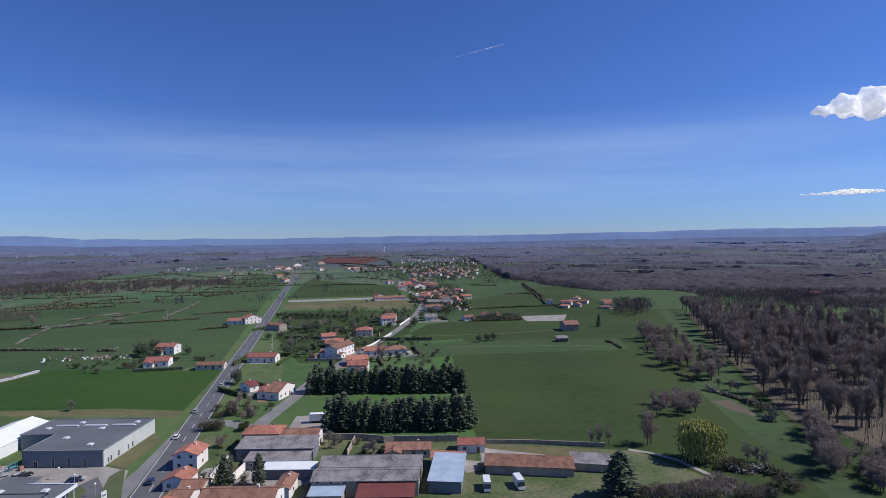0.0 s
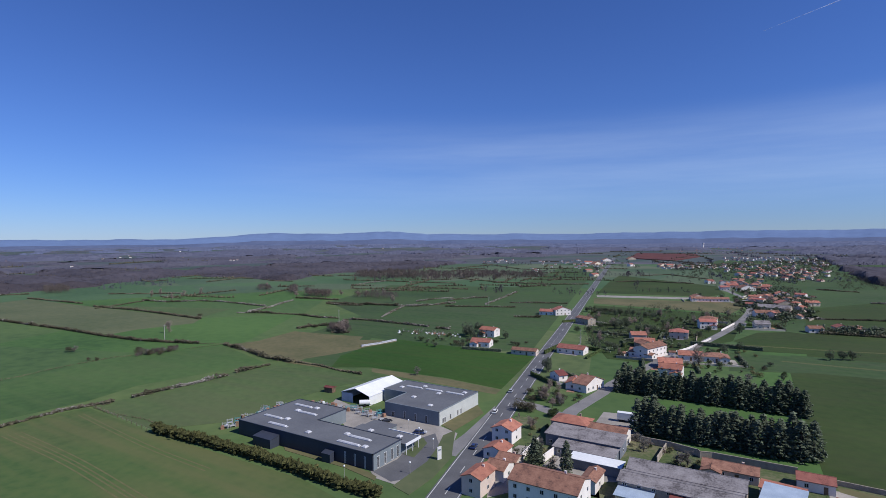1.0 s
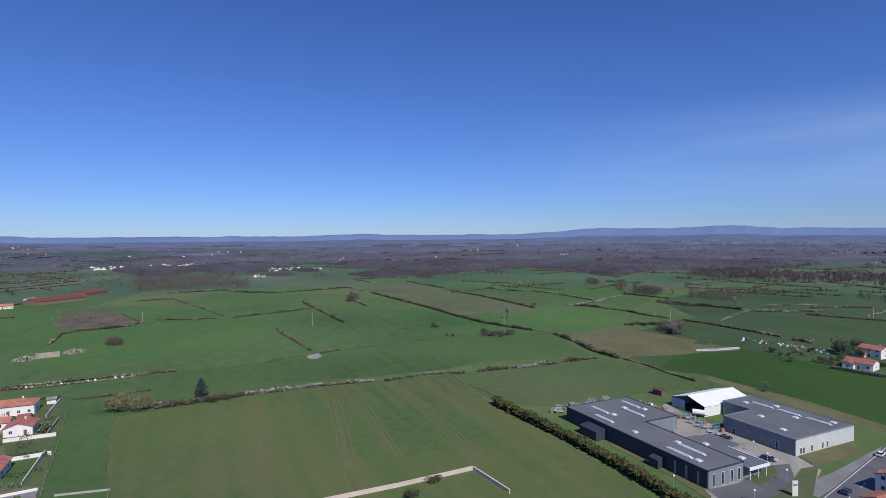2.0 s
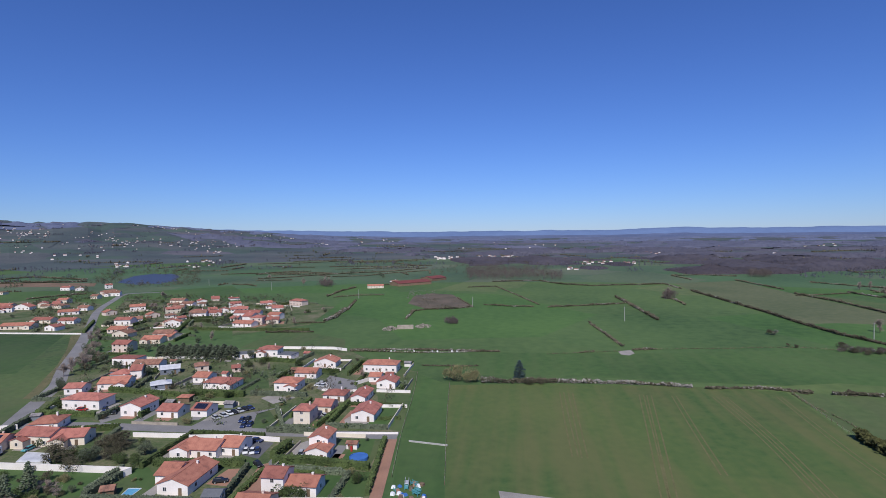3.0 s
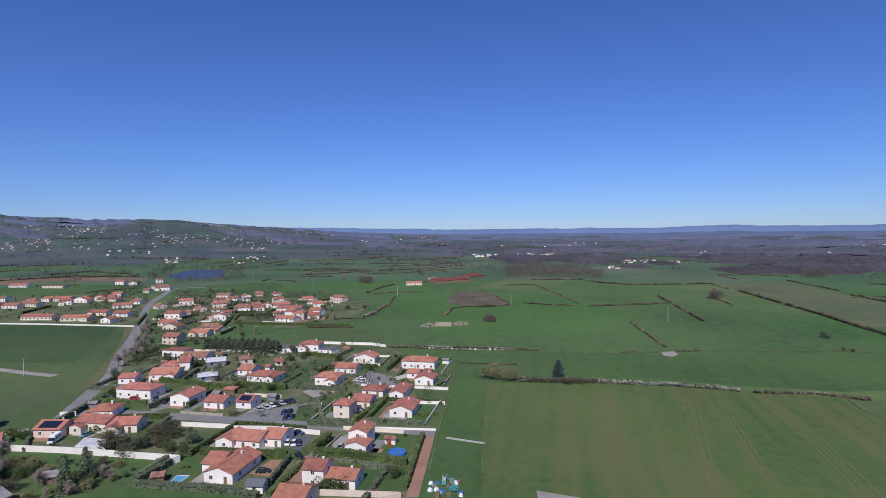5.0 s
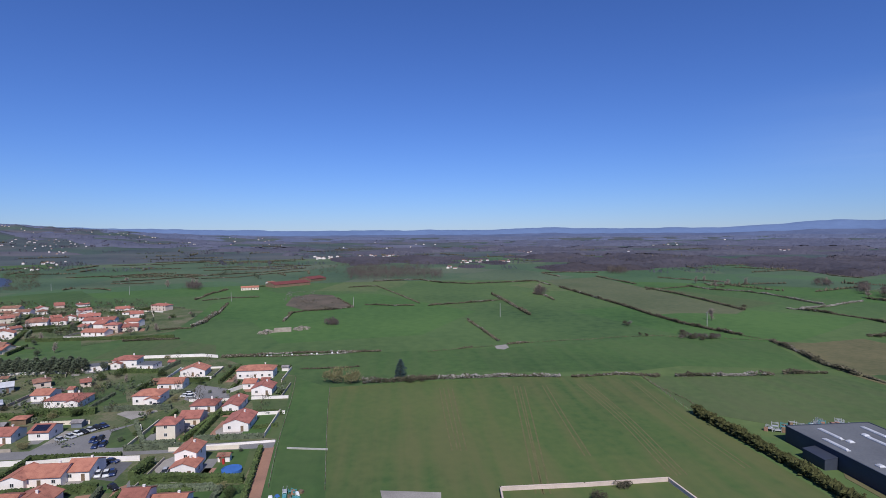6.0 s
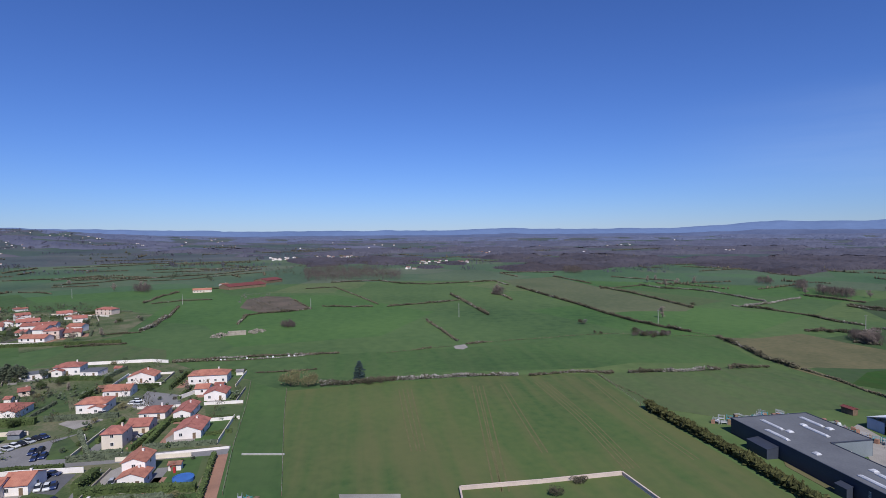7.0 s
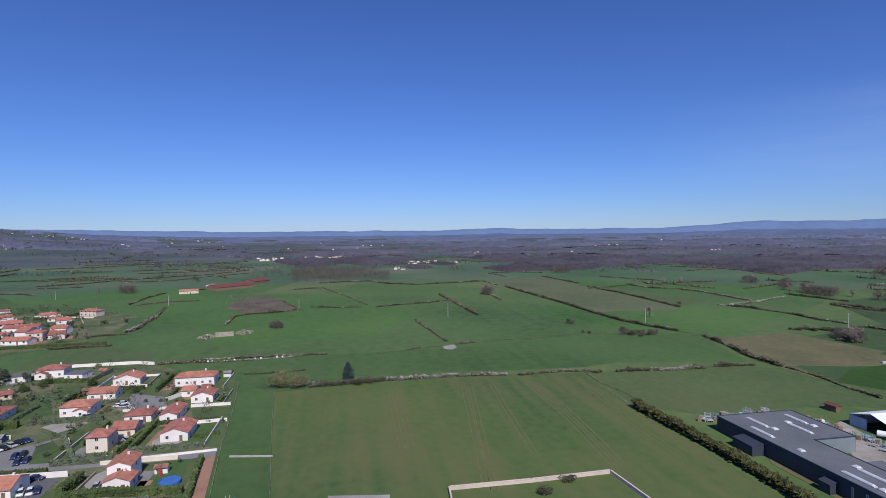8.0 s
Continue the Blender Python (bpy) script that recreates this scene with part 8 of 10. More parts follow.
field_hedge(2.2, 2.6, 0.6, (-249.3, 81.7), (-250.8, 94.3), (-251.4, 106.3), (-247.4, 119.3))
field_hedge(2.6, 3.4, 0.2, (-245.4, 118.4), (-246.5, 123.1))
rough_line((-246.3, 114.7), (-231.0, 114.2), (-210.9, 117.1), (-204.6, 116.7))
field_hedge(2.2, 3.0, 0.1, (-476.3, -95.2), (-489.1, -82.8), (-493.3, -59.8), (-507.1, -44.6))
field_hedge(2.0, 2.4, 0.1, (-433.3, -90.8), (-475.6, -92.3))
field_hedge(1.3, 2.0, 0.2, (-578.5, -64.3), (-506.1, -41.1))
field_hedge(2.0, 2.4, 0.0, (-367.3, -179.7), (-369.1, -166.4), (-371.0, -145.4))
field_hedge(2.0, 2.6, 0.0, (-408.5, -176.9), (-409.3, -163.1), (-413.1, -152.2))
field_hedge(2.2, 3.0, 0.1, (-586.4, -213.2), (-643.9, -215.6), (-687.3, -210.2))
field_hedge(3.2, 5.5, 0.5, (-418.0, -154.7), (-435.9, -152.4), (-462.5, -156.2), (-488.8, -157.5))
field_hedge(2.2, 3.5, 0.2, (-488.8, -157.5), (-550.3, -168.7))
field_hedge(1.3, 2.0, 0.0, (-579.6, -203.5), (-599.8, -179.3), (-601.7, -151.2))
field_hedge(1.6, 2.0, 0.1, (-794.2, -402.7), (-793.8, -375.8), (-800.4, -346.8))
field_hedge(1.8, 2.4, 0.1, (-863.1, -303.7), (-876.4, -253.2), (-940.5, -219.8), (-997.9, -165.6))
field_hedge(1.8, 2.4, 0.0, (-729.5, -406.3), (-721.8, -378.2), (-704.4, -357.4))
field_hedge(1.6, 2.4, 0.0, (-712.3, -186.6), (-727.7, -169.1))
field_hedge(1.5, 2.0, 0.1, (-311.8, -99.7), (-312.5, -85.7), (-311.4, -75.3))
field_hedge(0.8, 1.2, 0.5, (-311.4, -75.3), (-311.1, -56.2), (-314.6, -29.4))
field_hedge(0.9, 1.2, 0.0, (-280.9, -50.9), (-280.0, -31.8), (-282.1, -20.9))
field_hedge(3.0, 5.0, 0.1, (-322.0, 299.9), (-321.0, 313.3), (-314.4, 313.5))
field_hedge(2.6, 4.0, 0.1, (-317.4, 318.8), (-308.0, 322.5), (-314.4, 349.7))
field_hedge(2.4, 3.0, 0.2, (-284.7, 298.3), (-274.0, 307.0))
field_hedge(2.4, 3.4, 0.2, (-417.6, 431.0), (-395.4, 430.9), (-373.1, 438.5))
field_hedge(2.6, 4.0, 0.2, (-492.1, 455.9), (-465.8, 460.8), (-432.9, 465.4))
field_hedge(2.2, 3.0, 0.1, (-1014.4, 544.8), (-915.5, 519.7), (-919.3, 556.0))
field_hedge(1.8, 2.6, 0.2, (-754.3, 373.2), (-705.8, 400.6), (-671.5, 422.9))
field_hedge(1.5, 2.4, 0.1, (-910.8, 726.3), (-739.6, 629.4), (-692.4, 636.4))
field_hedge(1.5, 2.4, 0.1, (-864.7, 854.6), (-874.7, 926.7), (-824.2, 967.2))
field_hedge(2.0, 3.0, 0.1, (-1048.7, -364.0), (-1052.1, -332.2), (-1069.5, -298.9))
field_hedge(3.0, 5.0, 0.0, (-1055.7, -587.0), (-1124.0, -597.1))
field_hedge(2.0, 3.0, 0.1, (-1168.0, -552.0), (-1114.1, -479.1), (-1112.7, -430.2))
field_hedge(2.0, 3.0, 0.1, (-910.2, -461.2), (-939.6, -428.5), (-953.1, -368.8), (-929.4, -326.9))
field_hedge(2.0, 3.0, 0.1, (-1360.6, -584.6), (-1392.7, -488.9), (-1298.0, -350.6))
field_hedge(2.0, 3.0, 0.1, (-1575.1, -848.8), (-1670.8, -802.8), (-1574.3, -703.1))
field_hedge(2.0, 3.0, 0.1, (-1098.7, -297.0), (-1142.6, -234.7), (-1160.3, -183.5))
field_hedge(2.0, 3.0, 0.1, (-822.1, -413.7), (-859.3, -368.5), (-897.9, -341.9), (-861.8, -307.8))
field_hedge(2.4, 3.0, 0.1, (-897.9, -341.9), (-939.5, -291.9), (-983.5, -228.4), (-1080.1, -180.8))
field_hedge(2.0, 3.0, 0.1, (-1122.0, -400.3), (-1139.8, -328.0), (-1099.5, -255.2))
field_hedge(2.0, 3.0, 0.1, (-1241.1, -623.6), (-1285.3, -519.3), (-1388.1, -430.7))
field_hedge(2.0, 3.0, 0.1, (-920.1, -533.8), (-935.9, -470.7), (-981.8, -420.8))
field_hedge(2.4, 3.0, 0.1, (-549.2, -558.4), (-590.2, -544.2), (-605.6, -530.8))
field_hedge(3.0, 5.0, 0.1, (-678.5, -849.1), (-744.3, -804.0), (-774.2, -677.7))
field_hedge(3.0, 6.0, 0.1, (-787.1, -876.1), (-867.5, -866.4), (-807.9, -707.1))
field_hedge(3.0, 6.0, 0.0, (-1107.8, -642.2), (-1242.8, -656.0))
field_hedge(2.2, 3.0, 0.5, (-318.1, 356.5), (-300.0, 360.7), (-282.9, 359.1), (-261.9, 358.6), (-235.8, 356.9))
field_hedge(2.2, 3.0, 0.3, (-227.5, 353.9), (-214.9, 354.4))
field_hedge(3.0, 5.0, 0.1, (-419.9, 436.8), (-391.1, 438.8), (-366.0, 448.3), (-337.9, 454.3))
field_hedge(2.6, 4.0, 0.7, (-337.9, 454.3), (-321.2, 457.9), (-308.7, 477.8), (-298.0, 503.0))
field_hedge(2.0, 3.0, 0.8, (-342.7, 493.7), (-339.0, 524.9), (-325.7, 543.9))
field_hedge(1.8, 3.0, 0.8, (-545.1, 622.8), (-558.1, 672.4), (-554.1, 711.8))
field_hedge(1.8, 2.4, 0.1, (-554.1, 711.8), (-489.4, 713.0), (-428.1, 723.7))
field_hedge(1.6, 2.4, 0.8, (-302.3, 380.4), (-320.4, 426.6), (-329.7, 452.0))
field_hedge(2.0, 3.0, 0.8, (-262.7, 505.7), (-271.3, 554.9), (-287.5, 640.3))
field_hedge(2.0, 3.0, 0.4, (-317.0, 518.9), (-309.6, 547.2), (-292.0, 567.9))
field_hedge(1.6, 2.4, 0.1, (-292.5, 472.5), (-272.4, 481.1), (-225.8, 499.7))
field_hedge(1.8, 2.6, 0.2, (-475.8, 813.5), (-377.5, 772.9), (-299.0, 765.6), (-241.1, 795.8))
field_hedge(1.8, 2.6, 0.4, (-342.1, 758.2), (-310.6, 707.5), (-296.7, 737.1))
field_hedge(2.6, 4.0, 0.1, (-199.5, 438.8), (-177.6, 447.1))
field_hedge(1.6, 2.4, 0.2, (-247.4, 533.2), (-190.8, 555.1))
field_hedge(3.0, 5.0, 0.0, (-627.9, 1494.9), (-540.7, 1500.5))
field_hedge(1.6, 2.6, 0.3, (-695.7, 1322.8), (-511.7, 1135.2), (-415.6, 1065.1))
field_hedge(2.0, 2.6, 0.0, (-215.8, 855.1), (-184.3, 884.0), (-108.1, 872.3))
field_hedge(1.8, 2.4, 0.0, (-209.6, 1005.7), (-175.5, 1059.9), (-100.9, 976.1))
field_hedge(1.8, 2.4, 0.3, (118.4, 810.1), (116.5, 698.2), (110.1, 614.0))
field_hedge(1.8, 2.6, 0.0, (39.6, 842.3), (81.9, 825.6))
field_hedge(2.0, 2.4, 0.0, (31.9, 475.6), (46.7, 474.4), (63.4, 469.6))
field_hedge(2.2, 3.4, 0.3, (109.6, 366.7), (112.6, 360.5), (111.9, 343.5))
field_hedge(2.0, 3.4, 0.0, (118.5, 277.5), (121.2, 270.4), (126.0, 265.8))
field_hedge(2.8, 5.0, 0.9, (119.6, 247.9), (122.4, 242.2), (124.7, 236.9))
field_hedge(2.6, 4.0, 0.3, (124.7, 236.9), (127.4, 228.4), (128.8, 220.6))
field_hedge(3.2, 5.0, 0.9, (122.3, 206.8), (124.2, 202.9))
field_hedge(3.0, 6.0, 0.9, (85.1, 161.8), (88.8, 159.3), (95.9, 161.5))
field_hedge(2.6, 5.0, 0.3, (94.6, 159.2), (97.7, 157.5), (99.1, 154.5))
field_hedge(2.4, 5.0, 0.2, (52.9, 148.0), (61.2, 149.2), (69.2, 146.3))
hedge("long clipped cypress hedge with bumpy olive crown", "cypress", 3.4, 3.4, (-194.7, 111.4), (-148.6, 114.4), (-124.0, 114.1), (-107.5, 113.1), (-92.0, 113.8), size=0.62, per=42.0)

# ---- trees ----
for row_y, x0, x1, tall in ((249.5, -62.0, 9.0, 12.5), (252.5, -60.0, 8.0, 12.0), (199.5, -43.0, 8.5, 12.0), (202.5, -41.0, 9.5, 12.8)):
    xx = x0
    while xx < x1:
        tree("conifer", xx, row_y + TREES.uniform(-0.8, 0.8), tall * TREES.uniform(0.75, 1.12), 1.35, "rows of conifers")
        xx += TREES.uniform(2.3, 3.4)
tree("fir", -260.6, 0.5, 8.5, 1.80)
tree("bare", -582.9, 154.5, 11.0, 1.10)
tree("pale", -253.6, -30.7, 8.5, 1.10)
tree("pale", -251.7, -22.4, 8.5, 1.10)
tree("brown", -251.5, 10.1, 4.0, 1.30)
tree("brown", -249.8, 4.3, 4.0, 1.30)
tree("brown", -382.5, 165.6, 4.0, 1.30)
tree("brown", -344.4, 187.2, 4.0, 1.30)
tree("brown", -334.9, 183.3, 4.0, 1.20)
tree("brown", -329.7, 186.6, 4.0, 1.20)
tree("brown", -324.4, 190.5, 4.0, 1.20)
tree("brown", -330.6, 201.2, 4.0, 1.20)
tree("brown", -453.3, 304.3, 4.0, 1.20)
tree("blossom", -330.1, 185.0, 3.0, 1.30)
tree("blossom", -327.7, 195.0, 3.0, 1.30)
tree("brown", -343.7, 158.5, 2.6, 1.00)
tree("brown", -340.3, 161.3, 2.6, 1.00)
tree("willow", 80.4, 169.8, 13.2, 0.98, n=1)
tree("conifer", 47.0, 145.2, 13.0, 2.10)
tree("bare", -36.8, 314.6, 11.0, 0.90)
tree("bare", 139.1, 367.1, 12.0, 1.00)
tree("bare", 137.6, 376.2, 12.0, 1.00)
tree("bare", 138.4, 282.5, 12.0, 1.00)
tree("bare", 138.3, 272.5, 12.0, 1.00)
tree("bare", 138.5, 293.4, 12.0, 1.00)
tree("brown", 87.4, 163.8, 4.0, 1.40)
tree("brown", 88.9, 161.2, 4.0, 1.40)
tree("brown", 83.6, 162.2, 4.0, 1.40)
tree("brown", 93.9, 150.8, 4.0, 1.40)
tree("brown", 96.0, 147.8, 4.0, 1.40)
tree("brown", 87.2, 145.2, 4.0, 1.40)
tree("brown", 81.2, 142.7, 4.0, 1.40)
tree("brown", 71.1, 142.9, 4.0, 1.40)
tree("brown", 64.8, 145.8, 4.0, 1.40)
tree("brown", 58.3, 146.0, 4.0, 1.40)
tree("brown", 52.4, 144.1, 4.0, 1.40)
tree("brown", 126.5, 215.5, 4.0, 1.40)
tree("brown", 133.9, 231.5, 4.0, 1.40)
tree("blossom", 96.6, 167.1, 5.0, 1.10)
tree("blossom", 96.7, 163.6, 5.0, 1.10)
tree("blossom", 94.7, 169.0, 5.0, 1.10)
tree("blossom", 130.6, 246.5, 5.0, 1.10)
tree("blossom", 127.2, 250.7, 5.0, 1.10)
tree("blossom", 131.7, 242.6, 5.0, 1.10)
tree("blossom", 125.9, 209.6, 5.0, 1.10)
tree("blossom", 124.4, 204.0, 5.0, 1.10)
tree("blossom", 125.8, 166.3, 5.0, 1.10)
tree("blossom", 122.2, 157.8, 5.0, 1.10)
tree("blossom", 118.9, 150.1, 5.0, 1.10)
tree("blossom", 114.9, 166.6, 5.0, 1.10)
tree("blossom", -40.5, 187.0, 5.0, 1.10)
tree("blossom", -37.5, 182.5, 5.0, 1.10)
tree("blossom", -12.8, 293.9, 5.0, 1.10)
tree("blossom", -25.5, 176.7, 5.0, 1.10)
tree("blossom", -23.6, 177.2, 5.0, 1.10)
tree("poplar", 231.3, 523.9, 15.0, 1.00, "poplar avenue")
tree("poplar", 225.6, 503.5, 15.0, 1.00, "poplar avenue")
tree("poplar", 219.7, 483.1, 15.0, 1.00, "poplar avenue")
tree("poplar", 213.0, 461.6, 15.0, 1.00, "poplar avenue")
tree("poplar", 206.8, 441.9, 15.0, 1.00, "poplar avenue")
tree("poplar", 201.7, 423.8, 15.0, 1.00, "poplar avenue")
tree("poplar", 194.3, 401.9, 15.0, 1.00, "poplar avenue")
tree("poplar", 189.6, 386.9, 15.0, 1.00, "poplar avenue")
tree("poplar", 183.6, 368.6, 15.0, 1.00, "poplar avenue")
tree("poplar", 176.7, 347.9, 15.0, 1.00, "poplar avenue")
tree("poplar", 172.0, 333.0, 15.0, 1.00, "poplar avenue")
tree("poplar", 166.8, 316.1, 15.0, 1.00, "poplar avenue")
tree("poplar", 163.6, 303.6, 15.0, 1.00, "poplar avenue")
grove(190, 5, [(227.9, 510.4), (180.4, 364.1), (159.5, 296.9), (145.0, 250.6), (132.4, 206.5), (138.3, 202.4), (140.4, 188.2), (142.2, 174.0), (340.9, 417.0), (308.1, 431.0), (251.1, 467.4)])
thicket("dense leafless poplar plantation with fine brown twigs", 32000, 1, [(227.9, 510.4), (180.4, 364.1), (159.5, 296.9), (145.0, 250.6), (132.4, 206.5), (138.3, 202.4), (140.4, 188.2), (142.2, 174.0), (340.9, 417.0), (308.1, 431.0), (251.1, 467.4)], 13.0, long=1.5, wide=0.075)
copse(44, 3, [(125.7, 351.9), (118.5, 303.3), (122.5, 283.3), (122.5, 255.5), (131.0, 263.4), (148.4, 316.3), (160.6, 380.4), (149.4, 392.7)], "bare", 6, 10, 1.1)
copse(15, 21, [(77.5, 211.2), (97.1, 210.4), (106.7, 227.7), (97.9, 238.0), (85.0, 227.0)], "bare", 5, 8, 1.1)
copse(2, 22, [(67.2, 181.2), (70.6, 181.1), (71.5, 183.1), (67.9, 183.2)], "bare", 10, 11, 0.7)
copse(3, 23, [(47.8, 182.8), (55.8, 182.6), (56.1, 183.6), (48.1, 183.8)], "bare", 6, 8, 0.6)
copse(16, 24, [(125.2, 192.6), (117.8, 172.4), (110.5, 152.4), (115.5, 154.8), (126.4, 176.8), (135.4, 198.2)], "bare", 7, 11, 1.0)
copse(24, 25, [(117.5, 159.7), (117.5, 143.8), (140.4, 171.7), (135.5, 176.6)], "bare", 3.5, 7, 1.2)
copse(1, 26, [(111.8, 290.1), (117.7, 289.8), (121.8, 298.9), (115.3, 299.3)], "bare", 10, 11, 1.1)
thicket("low bare scrub in rough grass", 6000, 4, [(49.9, 144.1), (78.9, 155.8), (89.1, 143.1)], 3.0, long=1.2, wide=0.06)
thicket("dense leafless trees with fine brown twigs", 30000, 5, [(243.0, 519.2), (394.9, 483.2), (508.6, 601.8), (308.3, 652.2)], 15.0)
thicket("dense leafless trees with fine brown twigs", 3500, 6, [(161.3, 518.3), (158.4, 484.3), (169.6, 484.0), (191.9, 503.4), (210.3, 549.4), (205.8, 574.5), (179.3, 568.9)], 12.0, wide=0.16)
thicket("dense leafless wood with fine brown twigs", 20000, 7, [(-793.9, -72.2), (-784.4, -40.4), (-779.2, 6.8), (-780.6, 63.0), (-849.9, 68.7), (-990.0, 29.1), (-1048.1, -53.6), (-974.4, -93.1)], 13.0)
thicket("dense leafless wood with fine brown twigs", 16000, 8, [(-642.7, 728.3), (-576.5, 761.7), (-493.1, 764.3), (-461.1, 815.8), (-384.6, 852.7), (-338.1, 899.1), (-377.2, 966.5), (-496.0, 966.0), (-584.2, 905.9), (-686.0, 906.8), (-733.8, 853.8)], 10.0, long=3.0, wide=0.34)
thicket("row of tall bare trees along a ditch", 4000, 9, [(-496.5, 476.8), (-457.3, 479.8), (-478.3, 501.9), (-519.7, 499.1)], 10.0)
thicket("row of tall bare trees along a ditch", 2500, 11, [(-433.5, 495.0), (-373.4, 502.2), (-386.9, 520.5), (-449.5, 513.3)], 9.0)
thicket("clump of bare trees in a field", 1500, 12, [(-615.8, 503.4), (-596.4, 507.2), (-620.6, 527.9), (-640.8, 523.9)], 9.0)
thicket("clump of bare trees in a field", 1800, 13, [(-528.5, 480.8), (-518.7, 482.8), (-570.5, 531.2), (-581.4, 529.1)], 10.0)
thicket("clump of bare bushes in a field", 2200, 14, [(-288.8, 301.3), (-272.9, 303.1), (-285.5, 317.0), (-300.4, 313.5)], 6.0)
thicket("large round bare bush in a field", 1800, 15, [(-571.8, 146.8), (-569.2, 156.2), (-590.0, 162.0), (-592.7, 152.2)], 9.0, long=1.6)
thicket("dark clump of bare trees by a field", 2200, 16, [(-695.8, -262.4), (-690.5, -243.4), (-725.0, -255.4), (-730.7, -275.5)], 9.0)
thicket("bare wood edge", 4500, 17, [(-836.1, 332.6), (-827.7, 358.3), (-898.5, 389.0), (-907.9, 361.2)], 10.0)
shrubbery("bare scrub in a brown plot", "bramble", 40, 160, [(-525.3, -101.3), (-578.1, -97.7), (-570.5, -69.0), (-519.7, -50.3), (-504.1, -61.1), (-503.2, -85.2)], 1.0, 2.6, bare=True)
thicket("brush and scrub heaps", 1200, 19, [(-330.1, 178.5), (-324.4, 202.4), (-335.2, 209.1), (-341.1, 184.4)], 3.0, long=1.2)
thicket("large bare bush", 1200, 20, [(-412.4, -55.0), (-410.2, -46.0), (-417.6, -46.8), (-419.9, -56.0)], 5.0, long=1.6)
tree("dark", -63.2, 154.0, 8.0, 0.80)
tree("dark", -104.0, 269.5, 8.0, 0.80)
tree("dark", -102.3, 267.3, 8.0, 0.80)
tree("dark", -191.1, 337.2, 8.0, 0.80)
tree("dark", -189.6, 355.8, 8.0, 0.80)
tree("dark", -63.6, 154.8, 8.0, 0.80)
tree("dark", -106.9, 417.7, 8.0, 1.00)
tree("dark", -102.8, 420.0, 8.0, 1.00)
tree("dark", -98.7, 422.2, 8.0, 1.00)
tree("dark", -82.2, 408.2, 8.0, 1.00)
tree("dark", -78.3, 410.4, 8.0, 1.00)
tree("dark", -24.5, 440.4, 8.0, 1.00)
tree("conifer", -63.4, 154.0, 10.0, 1.10)
tree("conifer", -53.7, 154.4, 10.0, 1.10)
tree("conifer", 122.9, 429.8, 10.0, 1.10)
tree("conifer", -128.1, -131.6, 10.0, 1.10)
tree("conifer", -120.3, -130.7, 10.0, 1.10)
tree("leafy", -75.5, 201.5, 4.2, 1.25)
tree("leafy", -75.2, 201.5, 4.2, 1.25)
tree("leafy", -150.4, -143.5, 4.2, 1.25)
tree("leafy", -151.5, -133.4, 4.2, 1.25)
tree("leafy", -152.9, -140.6, 4.2, 1.25)
tree("leafy", -150.0, -179.7, 4.2, 1.25)
tree("leafy", -151.0, -184.7, 4.2, 1.25)
tree("leafy", -128.9, -178.5, 4.2, 1.25)
tree("leafy", -125.2, -157.5, 4.2, 1.25)
tree("leafy", -126.9, -150.6, 4.2, 1.25)
tree("leafy", -125.2, -152.2, 4.2, 1.25)
tree("leafy", -121.2, -163.5, 4.2, 1.25)
tree("leafy", -151.6, -135.7, 4.2, 1.25)
tree("leafy", -135.4, -62.9, 4.2, 1.25)
tree("leafy", -135.2, -60.9, 4.2, 1.25)
tree("leafy", -135.9, -57.5, 4.2, 1.25)
tree("leafy", -145.9, -45.0, 4.2, 1.25)
tree("leafy", -150.4, -116.6, 4.2, 1.25)
tree("leafy", -150.1, -122.4, 4.2, 1.25)
tree("leafy", -126.1, -133.9, 4.2, 1.25)
tree("leafy", -125.1, -128.5, 4.2, 1.25)
tree("leafy", -258.1, -202.5, 4.2, 1.25)
tree("leafy", -276.8, -138.3, 4.2, 1.25)
tree("leafy", -270.1, -142.5, 4.2, 1.25)
tree("leafy", -283.0, -138.3, 4.2, 1.25)
tree("leafy", -274.6, -116.4, 4.2, 1.25)
tree("leafy", -217.7, -140.5, 4.2, 1.25)
tree("leafy", -217.4, -124.2, 4.2, 1.25)
tree("leafy", -197.6, -187.5, 4.2, 1.25)
tree("leafy", -160.3, -159.1, 4.2, 1.25)
tree("brown", -90.0, 202.0, 5.0, 1.20)
tree("brown", -87.3, 202.1, 5.0, 1.20)
tree("brown", -85.1, 203.3, 5.0, 1.20)
tree("brown", -87.3, 220.4, 5.0, 1.20)
tree("brown", -80.0, 221.1, 5.0, 1.20)
tree("brown", -152.8, -127.0, 5.0, 1.20)
tree("brown", -160.6, -136.0, 5.0, 1.20)
tree("brown", -159.9, -129.4, 5.0, 1.20)
tree("brown", -155.4, -149.5, 5.0, 1.20)
tree("brown", -144.5, -133.0, 5.0, 1.20)
tree("brown", -121.2, -157.5, 5.0, 1.20)
tree("brown", -118.0, -147.3, 5.0, 1.20)
tree("brown", -128.5, -167.6, 5.0, 1.20)
tree("brown", -128.5, -161.5, 5.0, 1.20)
tree("brown", -887.8, -39.9, 5.0, 1.20)
tree("brown", -907.3, -20.6, 5.0, 1.20)
tree("brown", -920.9, -61.6, 5.0, 1.20)
tree("brown", -864.6, 30.9, 5.0, 1.20)
tree("brown", -884.6, 47.8, 5.0, 1.20)
tree("brown", -257.1, -227.1, 5.0, 1.20)
tree("brown", -271.9, -243.3, 5.0, 1.20)
tree("brown", -273.3, -234.8, 5.0, 1.20)
tree("bare", -392.6, 237.3, 9.0, 1.00)
tree("bare", -606.9, 371.1, 9.0, 1.00)
tree("bare", -624.5, 396.7, 9.0, 1.00)
tree("bare", -660.5, 377.9, 9.0, 1.00)
tree("bare", -667.6, 393.1, 9.0, 1.00)
